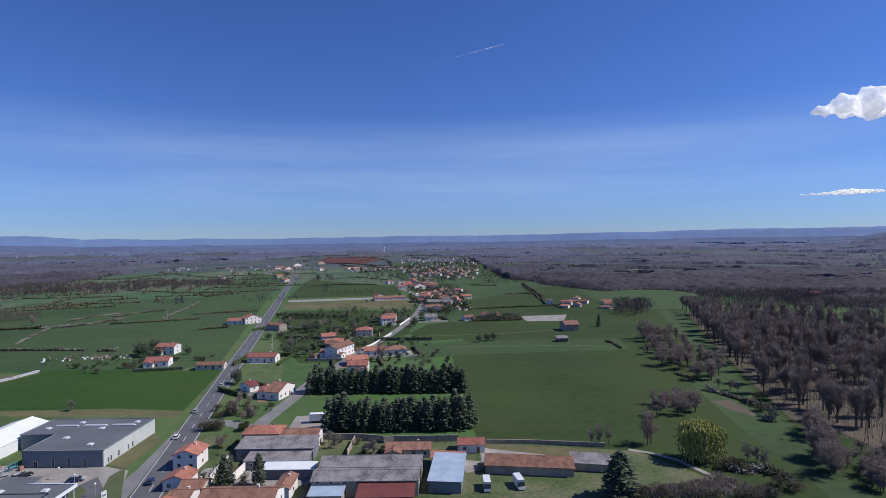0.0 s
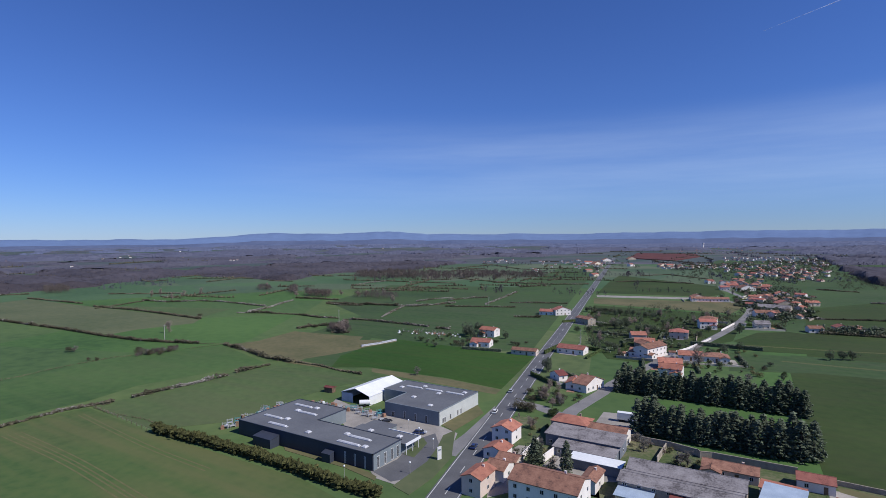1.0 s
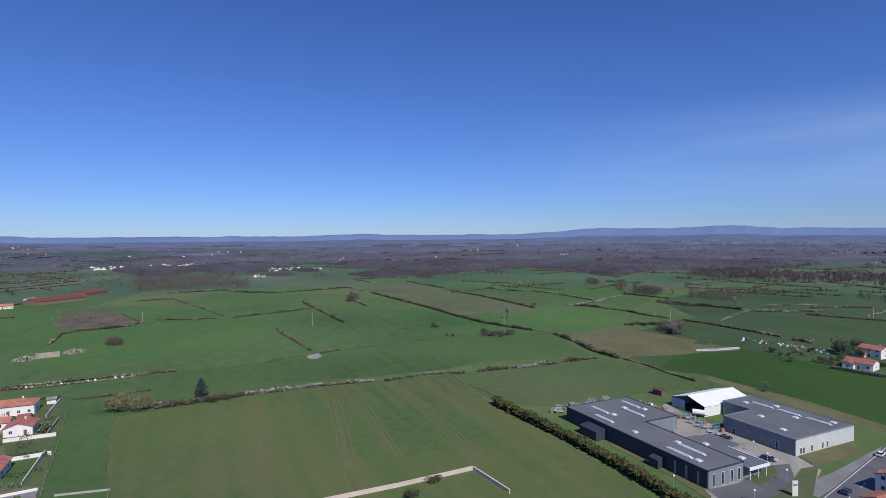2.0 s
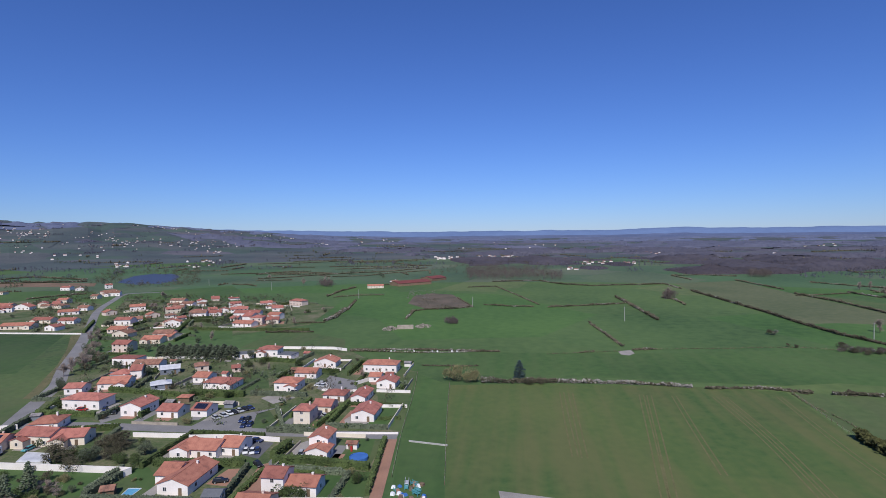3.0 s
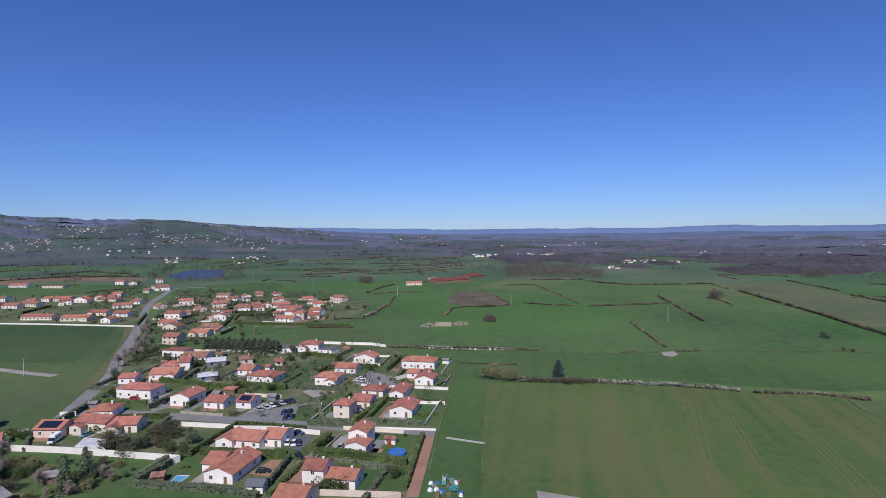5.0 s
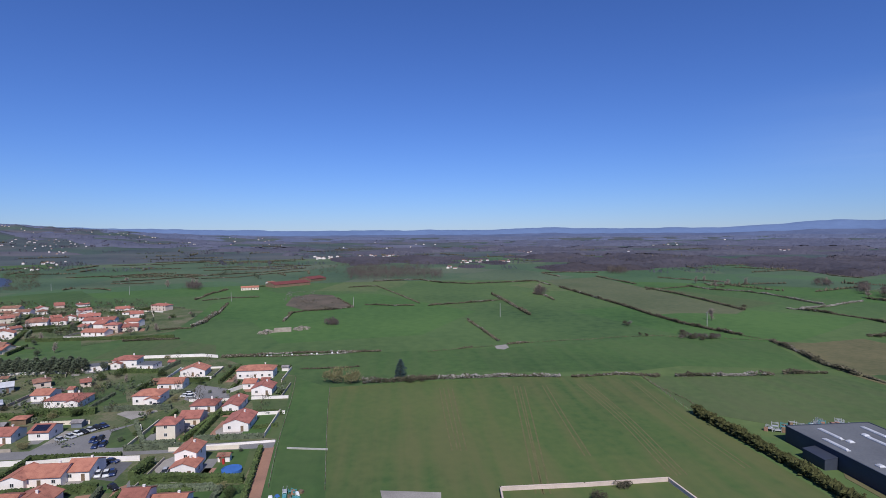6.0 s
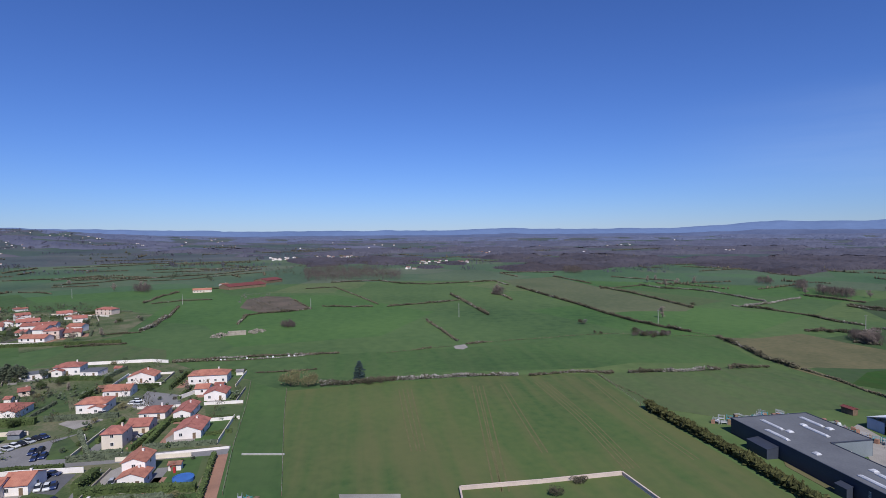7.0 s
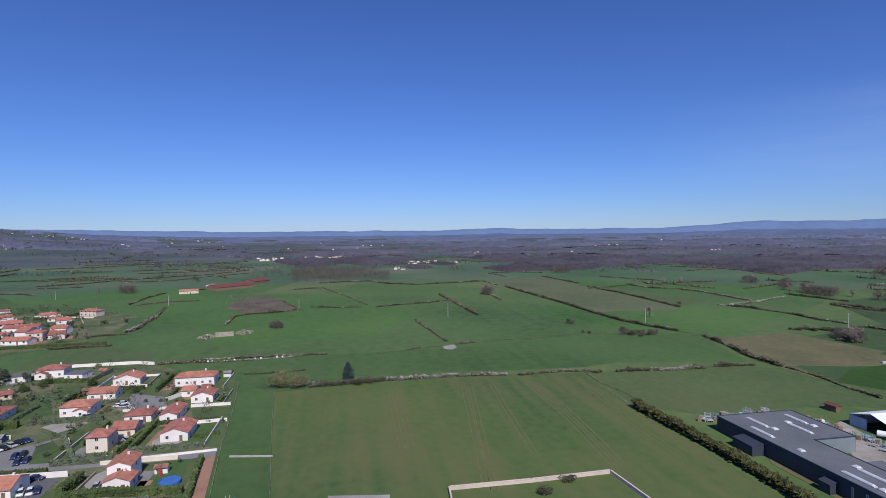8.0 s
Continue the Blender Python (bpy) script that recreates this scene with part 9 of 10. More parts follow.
tree("bare", -283.2, 310.3, 9.0, 1.00)
tree("bare", -627.0, 527.1, 9.0, 1.00)
tree("bare", -529.9, 489.0, 9.0, 1.00)
tree("bare", -620.6, 417.4, 9.0, 1.00)
tree("bare", -466.0, 807.2, 9.0, 1.00)
tree("bare", -503.9, 760.3, 9.0, 1.00)
tree("bare", -591.6, 805.1, 9.0, 1.00)
tree("bare", -565.1, -399.4, 9.0, 1.00)
tree("bare", -720.2, -295.0, 9.0, 1.00)
tree("bare", -741.0, -272.4, 9.0, 1.00)
tree("bare", -811.6, -388.9, 9.0, 1.00)
tree("bare", -727.4, -262.3, 9.0, 1.00)
tree("bare", -124.9, -164.6, 9.0, 1.00)
tree("bare", -129.2, -164.6, 9.0, 1.00)
tree("bare", -127.6, -165.0, 9.0, 1.00)
tree("bare", -121.5, -156.2, 9.0, 1.00)
tree("bare", -122.9, -162.8, 9.0, 1.00)
tree("bare", -125.5, -164.5, 9.0, 1.00)
tree("blossom", -130.3, -130.6, 4.0, 1.30)
tree("blossom", -67.0, 167.1, 4.0, 1.30)
tree("blossom", -157.9, 227.8, 4.0, 1.30)
tree("blossom", -380.1, 167.0, 4.0, 1.30)
tree("conifer", -153.6, -203.5, 10.5, 2.3)
tree("dark", -132.6, -182.3, 7.0, 1.1)
tree("dark", -128.0, -172.6, 6.0, 1.2)
tree("conifer", -136.2, -174.7, 7.0, 1.5)
tree("brown", -148.6, -142.7, 6.0, 1.5)
tree("brown", -162.0, -133.1, 6.0, 1.5)
tree("dark", -150.4, -132.8, 6.0, 1.3)
tree("dark", -157.2, -118.9, 5.0, 1.3)
tree("conifer", -286.4, -205.2, 7.5, 2.10, "pines beside a garden")
tree("conifer", -287.1, -201.3, 7.5, 2.10, "pines beside a garden")
tree("conifer", -286.4, -196.6, 7.5, 2.10, "pines beside a garden")
tree("conifer", -287.1, -192.7, 7.5, 2.10, "pines beside a garden")
tree("conifer", -287.7, -188.9, 7.5, 2.10, "pines beside a garden")
tree("conifer", -287.1, -184.3, 7.5, 2.10, "pines beside a garden")
tree("conifer", -287.1, -180.1, 7.5, 2.10, "pines beside a garden")
tree("conifer", -286.5, -175.5, 7.5, 2.10, "pines beside a garden")
tree("conifer", -286.5, -171.4, 7.5, 2.10, "pines beside a garden")
tree("conifer", -286.5, -167.3, 7.5, 2.10, "pines beside a garden")
tree("conifer", -286.5, -163.2, 7.5, 2.10, "pines beside a garden")
tree("conifer", -287.2, -159.5, 7.5, 2.10, "pines beside a garden")
tree("conifer", -293.7, -204.2, 7.5, 2.10, "pines beside a garden")
tree("conifer", -293.7, -195.4, 7.5, 2.10, "pines beside a garden")
tree("conifer", -293.7, -186.7, 7.5, 2.10, "pines beside a garden")
tree("conifer", -293.7, -178.2, 7.5, 2.10, "pines beside a garden")
tree("conifer", -293.7, -169.7, 7.5, 2.10, "pines beside a garden")
tree("conifer", -289.8, -205.8, 7.5, 2.10, "pines beside a garden")
tree("conifer", -290.5, -197.6, 7.5, 2.10, "pines beside a garden")
tree("conifer", -290.5, -189.0, 7.5, 2.10, "pines beside a garden")
tree("conifer", -290.5, -180.5, 7.5, 2.10, "pines beside a garden")
tree("conifer", -290.5, -172.1, 7.5, 2.10, "pines beside a garden")
tree("conifer", -290.5, -163.8, 7.5, 2.10, "pines beside a garden")
tree("dark", -287.4, -150.0, 6.0, 0.80)
tree("dark", -225.1, -212.7, 6.0, 0.80)
tree("bare", -272.3, -240.4, 8.0, 1.00)
tree("bare", -256.9, -228.5, 8.0, 1.00)
tree("bare", -296.4, -256.2, 8.0, 1.00)
tree("bare", -323.8, -281.5, 8.0, 1.00)
tree("bare", -332.3, -283.0, 8.0, 1.00)
tree("bare", -242.2, -226.5, 8.0, 1.00)
tree("bare", -251.1, -230.5, 8.0, 1.00)
tree("bare", -33.1, 702.8, 8.0, 1.00)
tree("bare", -37.5, 624.0, 8.0, 1.00)
tree("bare", -15.2, 700.7, 8.0, 1.00)
tree("dark", -295.6, -260.8, 6.0, 1.00)
tree("dark", -357.6, -306.5, 6.0, 1.00)
tree("dark", -378.1, -315.1, 6.0, 1.00)
tree("dark", -454.9, -301.4, 6.0, 1.00)
tree("dark", -411.0, -234.4, 6.0, 1.00)
tree("dark", -472.8, -296.6, 6.0, 1.00)
tree("dark", -450.9, -204.6, 6.0, 1.00)
tree("dark", -293.6, -230.0, 6.0, 1.00)
tree("dark", -301.5, -224.3, 6.0, 1.00)
tree("dark", -252.8, -192.4, 6.0, 1.00)
tree("dark", -249.3, -185.8, 6.0, 1.00)
tree("dark", -274.0, -230.6, 6.0, 1.00)
tree("dark", -284.0, -247.3, 6.0, 1.00)
tree("dark", -104.8, 446.3, 6.0, 1.00)
tree("dark", -95.8, 457.8, 6.0, 1.00)
tree("dark", -89.3, 498.2, 6.0, 1.00)
tree("dark", -74.2, 469.0, 6.0, 1.00)
tree("dark", -59.2, 431.3, 6.0, 1.00)
tree("dark", -47.5, 409.2, 6.0, 1.00)
tree("dark", -88.1, 412.1, 6.0, 1.00)
tree("dark", -111.4, 435.2, 6.0, 1.00)
tree("dark", -123.9, 501.2, 6.0, 1.00)
tree("dark", -98.9, 340.9, 6.0, 1.00)
tree("dark", -86.3, 337.1, 6.0, 1.00)
tree("dark", -119.3, 395.0, 6.0, 1.00)
tree("dark", -127.2, 390.6, 6.0, 1.00)
tree("dark", -90.5, 396.4, 6.0, 1.00)
tree("dark", -63.9, 425.9, 6.0, 1.00)
tree("dark", -44.4, 436.8, 6.0, 1.00)
tree("dark", -28.1, 359.8, 6.0, 1.00)
tree("dark", -20.8, 374.3, 6.0, 1.00)
tree("dark", -17.6, 578.3, 6.0, 1.00)
tree("dark", -2.9, 576.8, 6.0, 1.00)
tree("dark", 11.3, 555.9, 6.0, 1.00)
tree("dark", -34.8, 623.7, 6.0, 1.00)
tree("dark", -54.9, 676.8, 6.0, 1.00)
tree("dark", -78.2, 679.5, 6.0, 1.00)
tree("dark", -21.2, 701.4, 6.0, 1.00)
tree("dark", 24.0, 370.7, 6.0, 1.00)
tree("dark", 29.9, 374.0, 6.0, 1.00)
tree("dark", 34.4, 376.6, 6.0, 1.00)
tree("dark", -179.5, 339.0, 6.0, 1.00)
tree("dark", -179.9, 329.2, 6.0, 1.00)
tree("dark", -161.9, 341.4, 6.0, 1.00)

hedge_box("dark green clipped garden hedge", "needle", 1.6, 1.4, (-170.8, 296.2), (-145.5, 300.6))
tree("dark", -192.5, 341.1, 10.0, 1.0)
tree("dark", -193.9, 359.3, 8.0, 0.9)
tree("dark", -185.9, 334.0, 9.0, 1.0)
rng = random.Random(41)
for i in range(34):
    k = rng.random()
    stored(rng.choice(("bulk_sack", "bulk_sack", "pallet_stack", "crate_stack")), -244.1 + 50.5 * k + rng.gauss(0, 2.5), 329.0 + 3.2 * k + rng.gauss(0, 2.5), rng.uniform(0, 90), rng.uniform(0.8, 1.8))

# ---- poles, pools and other things ----
pole(-433.9, 82.1, 11.0)
pole(-366.8, 218.4, 11.0)
pole(-315.0, 339.5, 11.0)
pole(-219.3, -260.3, 9.0)
pole(-569.9, -171.2, 10.0)
pole(-652.3, -310.1, 10.0)
pole(-512.7, -42.4, 9.0)
pole(-250.9, 490.2, 10.0)
pole(-713.8, -432.9, 9.0)
pole(-112.3, 352.8, 9.0)
pole(-104.5, 326.8, 9.0)
round_pool(-161.3, -49.4, 2.9)
pool_sheet("white sliding cover over a garden pool", "skylight", 0.9, (-146.8, -155.0), (-147.9, -144.1), (-153.9, -150.2), (-154.2, -158.5))
pool_sheet("small pale blue garden pool", "pool", 0.12, (-131.8, -107.1), (-131.9, -104.0), (-136.0, -104.2), (-135.6, -107.9))
pool_sheet("pool under a pale cover", "skylight", 0.3, (-225.5, -167.1), (-223.1, -159.6), (-235.4, -162.2), (-234.9, -169.1))
church(-329.6, 3004.0)
long_barn(-702.4, -156.4, -737.3, -117.8)
long_barn(-780.9, -123.7, -806.0, -106.0)
house(-683.1, -182.5, 104, 20.6, 8.0, 3.2, "w", "cream", "tile_o", where="beside a farm track")
house(-737.2, -169.9, 134, 10.4, 8.0, 4.0, "w", "white", "tile_b")
rubble_heap(-388.0, -93.1, 6.0)
rubble_heap(-399.3, -70.8, 6.0)
ruin(-390.8, -82.4)
flat("path", "bare pale earth at a field gate", "path", "gravel", 0.0765, [(-323.8, 57.6), (-327.1, 65.3), (-318.6, 65.7), (-313.1, 61.5), (-315.6, 57.5)])
wall_run("plot_wall", "low pinkish concrete wall round a plot", "pinkish", 1.1, 0.35, (-134.6, 26.0), (-142.0, 26.7), (-141.9, 49.9), (-142.7, 74.0), (-125.4, 76.0))
trailer(-48.0, 209.4)
play_house(-169.4, -54.4)
road_sign(-91.4, 143.6)
tracks("straw", 0.03, (-238.3, 81.3), (-191.8, 81.0), (-145.8, 77.4), gap=1.8)
tracks("straw", 0.03, (-237.5, 85.1), (-191.1, 84.1), (-146.0, 80.4), gap=1.8)
tracks("straw", 0.03, (-238.2, 51.8), (-184.6, 43.7), (-139.3, 36.6), gap=1.8)
tracks("straw", 0.03, (-237.5, 54.8), (-184.1, 46.2), (-138.9, 38.7), gap=1.8)
tracks("straw", 0.03, (-239.1, 18.6), (-202.0, 17.7), (-170.0, 17.3), gap=1.8)
tracks("straw", 0.03, (-238.3, 22.3), (-201.3, 21.1), (-169.5, 20.1), gap=1.8)
tracks("straw", 0.03, (-238.1, 65.0), (-199.3, 61.1), (-161.6, 57.8), gap=1.8)
tracks("straw", 0.03, (-240.5, 107.4), (-184.1, 102.2), (-148.3, 101.1), gap=1.8)
hedge_net(50, 50, 96, 150, 900, 2600)
hedge_net(50, 51, 20, 60, 700, 1300)
hedge_net(40, 52, -5, 20, 1200, 2600)
hedge_net(40, 53, 60, 96, 1200, 2200)
cloud(-38.5, 10.4, 524, 191, 1548)
cloud(-36.9, 3.6, 413, 31, 1505)
cloud(143.8, 2.9, 278, 67, 30)
contrail(1.38, 17.9, -6.52, 19.6, 4.0)

flat("path", "pale gravel beside the crop field", "path", "gravel", 0.0790, [(-145.3, -5.6), (-142.6, 10.7), (-135.5, 10.2), (-138.5, -4.7)])
tree("brown", -134.4, 51.2, 3.0, 1.4)
tree("brown", -140.4, 59.3, 2.2, 1.6)
tree("brown", -140.3, 61.2, 2.0, 1.6)
stored("bulk_sack", -312.6, -74.7, 20, 1.3)
stored("bulk_sack", -312.1, -72.3, 20, 1.3)
stored("bulk_sack", -313.5, -61.1, 20, 1.3)
stored("bulk_sack", -313.7, -50.1, 20, 1.3)
stored("bulk_sack", -314.4, -47.2, 20, 1.3)
stored("bulk_sack", -315.3, -38.7, 20, 1.3)
stored("bulk_sack", -314.6, -35.6, 20, 1.3)

# ---- garden plots ----
plots(3, [(-175.7, -247.5), (-285.3, -260.0), (-318.7, -184.0), (-314.0, -71.8), (-278.6, -59.8), (-268.6, -50.1), (-185.8, -41.9), (-136.2, -35.6), (-128.2, -74.1), (-112.1, -151.8)])
plots(4, [(-334.0, -468.7), (-356.0, -317.7), (-636.8, -496.1), (-545.1, -178.3), (-372.6, -131.9), (-363.8, -191.4), (-338.0, -189.2), (-258.7, -198.6), (-254.3, -224.7)])
plots(5, [(-77.2, 201.5), (-141.0, 320.3), (-168.3, 573.4), (-32.5, 846.3), (28.7, 759.7), (19.4, 519.9), (-8.3, 361.8), (7.8, 285.4), (-77.2, 299.7)])

# ---- garden plants ----
garden_greens(44, 1, [(-178.6, -173.9), (-255.7, -233.2), (-307.7, -177.8), (-317.3, -104.4), (-281.8, -74.3), (-264.1, -51.4), (-185.8, -41.9), (-182.4, -130.2)], ("leafy", "leafy", "dark", "pale", "brown", "bare",), 1.2, 3.2)
garden_greens(22, 2, [(-158.9, -166.1), (-175.7, -125.4), (-178.5, -45.5), (-135.2, -40.6), (-124.7, -91.0), (-134.0, -168.6)], ("leafy", "leafy", "dark", "brown", "pale",), 1.0, 2.4)
garden_greens(60, 3, [(-399.1, -337.1), (-561.1, -440.6), (-548.3, -366.1), (-520.5, -213.6), (-487.5, -174.6), (-407.8, -163.4), (-373.8, -196.6), (-354.2, -198.2), (-277.0, -212.5), (-273.3, -234.8)], ("leafy", "dark", "brown", "bare", "dark",), 2.0, 5.0)
garden_greens(50, 4, [(-350.9, -467.2), (-356.0, -317.7), (-498.0, -425.8), (-552.3, -531.2), (-484.2, -643.3)], ("leafy", "dark", "brown", "bare",), 1.5, 4.0)
garden_greens(40, 5, [(-80.1, 209.2), (-68.6, 198.7), (-87.9, 194.7), (-78.6, 148.1), (-41.7, 147.2), (-44.8, 147.2), (-15.6, 173.9), (-21.6, 188.1), (-58.2, 192.6)], ("leafy", "brown", "pale", "bare",), 1.0, 2.6)
garden_greens(70, 6, [(-92.9, 314.5), (-126.1, 404.8), (-154.9, 527.5), (-37.0, 538.7), (-26.1, 550.2), (-28.6, 440.5), (-48.1, 372.5), (-60.5, 312.8)], ("leafy", "dark", "brown", "bare", "dark",), 2.0, 5.0)
garden_greens(40, 7, [(-61.1, 316.4), (-47.0, 364.2), (-17.9, 370.5), (6.4, 331.7), (5.4, 285.5), (-0.7, 306.8), (-77.2, 299.7)], ("leafy", "dark", "brown", "pale",), 1.5, 3.5)
garden_greens(30, 8, [(-104.0, -152.8), (-130.0, -180.0), (-135.6, -169.4), (-141.2, -132.4), (-128.2, -117.8), (-114.6, -126.5)], ("leafy", "brown", "bare", "pale",), 1.5, 4.0)
garden_greens(60, 9, [(-65.2, 851.1), (-31.8, 825.1), (29.4, 777.6), (20.0, 536.9), (-20.5, 523.6)], ("leafy", "dark", "bare", "brown", "dark",), 2.5, 6.0)
garden_greens(20, 10, [(-100.6, 236.8), (-69.0, 232.2), (-72.9, 203.8), (-97.1, 215.2)], ("leafy", "brown", "bare", "blossom",), 1.5, 4.0)
garden_greens(24, 11, [(-217.9, 311.0), (-194.5, 345.5), (-172.7, 310.8), (-149.4, 349.5), (-134.7, 315.0), (-202.1, 288.3)], ("leafy", "dark", "brown",), 1.5, 4.0)
wall_run("garden_wall", "row of pale feed troughs in the grass", "pole", 0.4, 0.35, (-177.0, -36.5), (-174.6, -23.5))
tree("dark", -154.5, 503.8, 6.0, 1.10, "dark windbreak")
tree("dark", -150.1, 503.4, 6.0, 1.10, "dark windbreak")
tree("dark", -144.8, 500.0, 6.0, 1.10, "dark windbreak")
tree("dark", -140.5, 499.6, 6.0, 1.10, "dark windbreak")
tree("dark", -136.1, 499.3, 6.0, 1.10, "dark windbreak")
tree("dark", -131.4, 497.4, 6.0, 1.10, "dark windbreak")
tree("dark", -127.1, 497.0, 6.0, 1.10, "dark windbreak")
tree("dark", -121.3, 495.1, 6.0, 1.10, "dark windbreak")
tree("dark", -115.6, 493.1, 6.0, 1.10, "dark windbreak")
tree("dark", -110.3, 492.7, 6.0, 1.10, "dark windbreak")
tree("dark", -104.7, 490.8, 6.0, 1.10, "dark windbreak")
tree("dark", -98.3, 490.2, 6.0, 1.10, "dark windbreak")
tree("dark", -92.0, 489.7, 6.0, 1.10, "dark windbreak")
hedge_box("dark green clipped garden hedge", "needle", 1.8, 1.4, (-116.2, 394.6), (-95.3, 391.4), (-74.8, 388.2))
hedge_box("clipped green garden hedge", "leaf", 1.6, 1.4, (-124.9, 430.6), (-105.2, 432.5))
hedge_box("clipped green garden hedge", "leaf", 1.8, 1.4, (-85.6, 417.1), (-63.1, 420.7))
hedge_box("dark green clipped garden hedge", "needle", 2.2, 1.8, (-49.1, 381.1), (-8.7, 380.2))
lamp_post(-108.6, 118.5)
lamp_post(-93.4, 130.4)
lamp_post(-97.7, 149.8)
lamp_post(-107.6, 155.9)
lamp_post(-115.7, 160.9)
tank_trailer(-147.7, 174.2)
house(-175.3, 182.4, 5, 4.6, 2.4, 2.3, "w", "wood", "rust", rise=0.3, name="small_shed", where="in grass", chimney=False, holes=False)
for far_az, far_r0, far_n in ((118, 3100, 14), (124, 2300, 26), (134, 2600, 44), (140, 2100, 26), (128, 3450, 16)):
    hamlet(far_n * 2, far_az, far_az - 5.5, far_az + 5.5, far_r0, far_r0 + 420, "white", "on a far slope")
fence((-264.0, -49.8), (-226.6, -44.9), (-185.1, -40.8), (-150.3, -36.3))
fence((-245.9, -31.4), (-205.6, -27.4), (-147.1, -20.6))
fence((-247.2, 114.9), (-194.4, 110.4))
tracks("straw", 0.05, (-19.0, 395.5), (35.4, 403.3), (93.5, 417.8), gap=1.6, wide=0.8)
tracks("straw", 0.05, (0.9, 354.9), (79.3, 354.7), (116.1, 347.0), gap=1.6, wide=0.8)
stored("tarp_heap", -144.9, -32.8, 43, 0.7)
stored("bulk_sack", -140.0, -33.7, 72, 1.3)
stored("bulk_sack", -140.4, -32.0, 70, 1.3)
stored("pallet_stack", -136.6, -30.8, 75, 1.3)
stored("bulk_sack", -145.1, -27.6, 26, 1.4)
stored("bulk_sack", -138.8, -25.0, 8, 1.1)
stored("scrap_rack", -141.6, -28.1, 22, 0.9)
stored("crate_stack", -138.9, -25.2, 76, 0.6)
stored("bulk_sack", -138.9, -31.0, 76, 1.1)
stored("tarp_heap", -140.2, -30.2, 41, 0.8)
stored("pallet_stack", -138.0, -31.1, 4, 1.2)
stored("tarp_heap", -140.7, -31.5, 63, 0.7)
stored("scrap_rack", -146.1, -29.0, 57, 1.0)
stored("crate_stack", -141.4, -32.6, 29, 1.1)
stored("pallet_stack", -146.2, -26.8, 64, 0.8)
stored("pallet_stack", -138.0, -28.2, 30, 0.8)
stored("scaffold_frame", -146.0, -31.0, 7, 1.5)
stored("bulk_sack", -139.3, -31.2, 2, 0.9)
stored("tarp_heap", -139.5, -25.1, 78, 1.4)
stored("crate_stack", -146.0, -28.9, 17, 1.0)
stored("scrap_rack", -141.9, -33.1, 30, 0.6)
stored("bulk_sack", -144.0, -34.4, 90, 1.1)
stored("scrap_rack", -144.2, -30.8, 10, 0.7)
stored("scrap_rack", -140.8, -27.4, 55, 1.1)
stored("pallet_stack", -143.4, -29.3, 11, 1.1)
stored("scrap_rack", -142.7, -27.4, 43, 0.8)

# ---- more houses ----
house(-646.0, -576.3, 128, 10.1, 7.0, 3.0, "d", "white", "tile_o", far=True, where="in the estate")
house(-598.5, -493.2, 158, 18.9, 8.0, 5.0, "hip", "pinkish", "tile_b", far=True, where="in the estate")
house(-676.0, -558.5, 142, 8.2, 7.0, 5.0, "w", "white", "tile_r", far=True, where="in the estate")
house(-478.9, -424.7, 121, 7.6, 8.0, 3.0, "hip", "cream", "tile_b", far=True, where="in the estate")
house(-483.6, -369.1, 129, 11.5, 8.0, 3.0, "w", "cream", "tile_r", far=True, where="in the estate")
house(-443.4, -366.4, 154, 9.6, 8.0, 3.0, "d", "pinkish", "tile_o", far=True, where="in the estate")
house(-464.3, -278.8, 130, 7.5, 8.0, 3.0, "w", "white", "tile_r", far=True, where="in the estate")
house(-462.8, -266.7, 116, 8.3, 8.0, 3.0, "d", "white", "tile_o", far=True, where="in the estate")
house(-453.8, -246.7, 118, 14.4, 9.0, 5.0, "w", "white", "tile_r", far=True, where="in the estate")
house(-431.6, -315.2, 150, 9.4, 7.0, 3.0, "d", "pinkish", "tile_o", far=True, where="in the estate")
house(-414.3, -277.3, 148, 7.3, 6.0, 3.0, "w", "white", "tile_r", far=True, where="in the estate")
house(-504.6, -313.7, 120, 8.0, 8.0, 3.0, "hip", "white", "tile_b", far=True, where="in the estate")
house(-494.6, -273.2, 133, 10.2, 8.0, 4.5, "w", "white", "tile_r", far=True, where="in the estate")
house(-262.7, -164.7, 125, 6.3, 8.0, 3.0, "hip", "pinkish", "tile_b", far=True, where="in the estate")
house(-255.2, -177.3, 122, 9.1, 7.0, 2.8, "w", "greywall", "skylight", far=True, where="in the estate")
house(-229.1, -164.1, 126, 8.2, 7.0, 2.6, "hip", "greywall", "skylight", far=True, where="in the estate")
house(-261.1, -144.5, 118, 4.2, 5.0, 2.4, "w", "pinkish", "tile_r", far=True, where="in the estate")
house(-47.1, 454.5, 18, 11.6, 9.0, 5.6, "w", "white", "tile_r", far=True, where="along the old road")
house(2.7, 627.3, 28, 14.7, 9.0, 4.0, "d", "stone", "tile_r", far=True, where="along the old road")
house(-10.2, 543.5, 19, 19.2, 10.0, 4.0, "w", "white", "tile_b", far=True, where="along the old road")
house(26.0, 649.5, 23, 13.5, 8.0, 3.5, "w", "cream", "tile_o", far=True, where="along the old road")
house(-36.7, 789.9, 32, 20.4, 9.0, 4.0, "d", "white", "tile_b", far=True, where="along the old road")
house(-55.1, 823.9, 21, 14.5, 9.0, 4.0, "w", "pinkish", "tile_r", far=True, where="along the old road")
house(-15.0, 690.1, 25, 14.2, 8.0, 4.0, "w", "stone", "tile_b", far=True, where="along the old road")
house(1.1, 728.1, 29, 14.1, 8.0, 4.0, "d", "white", "tile_o", far=True, where="along the old road")
house(11.4, 674.3, 31, 11.9, 8.0, 4.0, "w", "cream", "tile_b", far=True, where="along the old road")
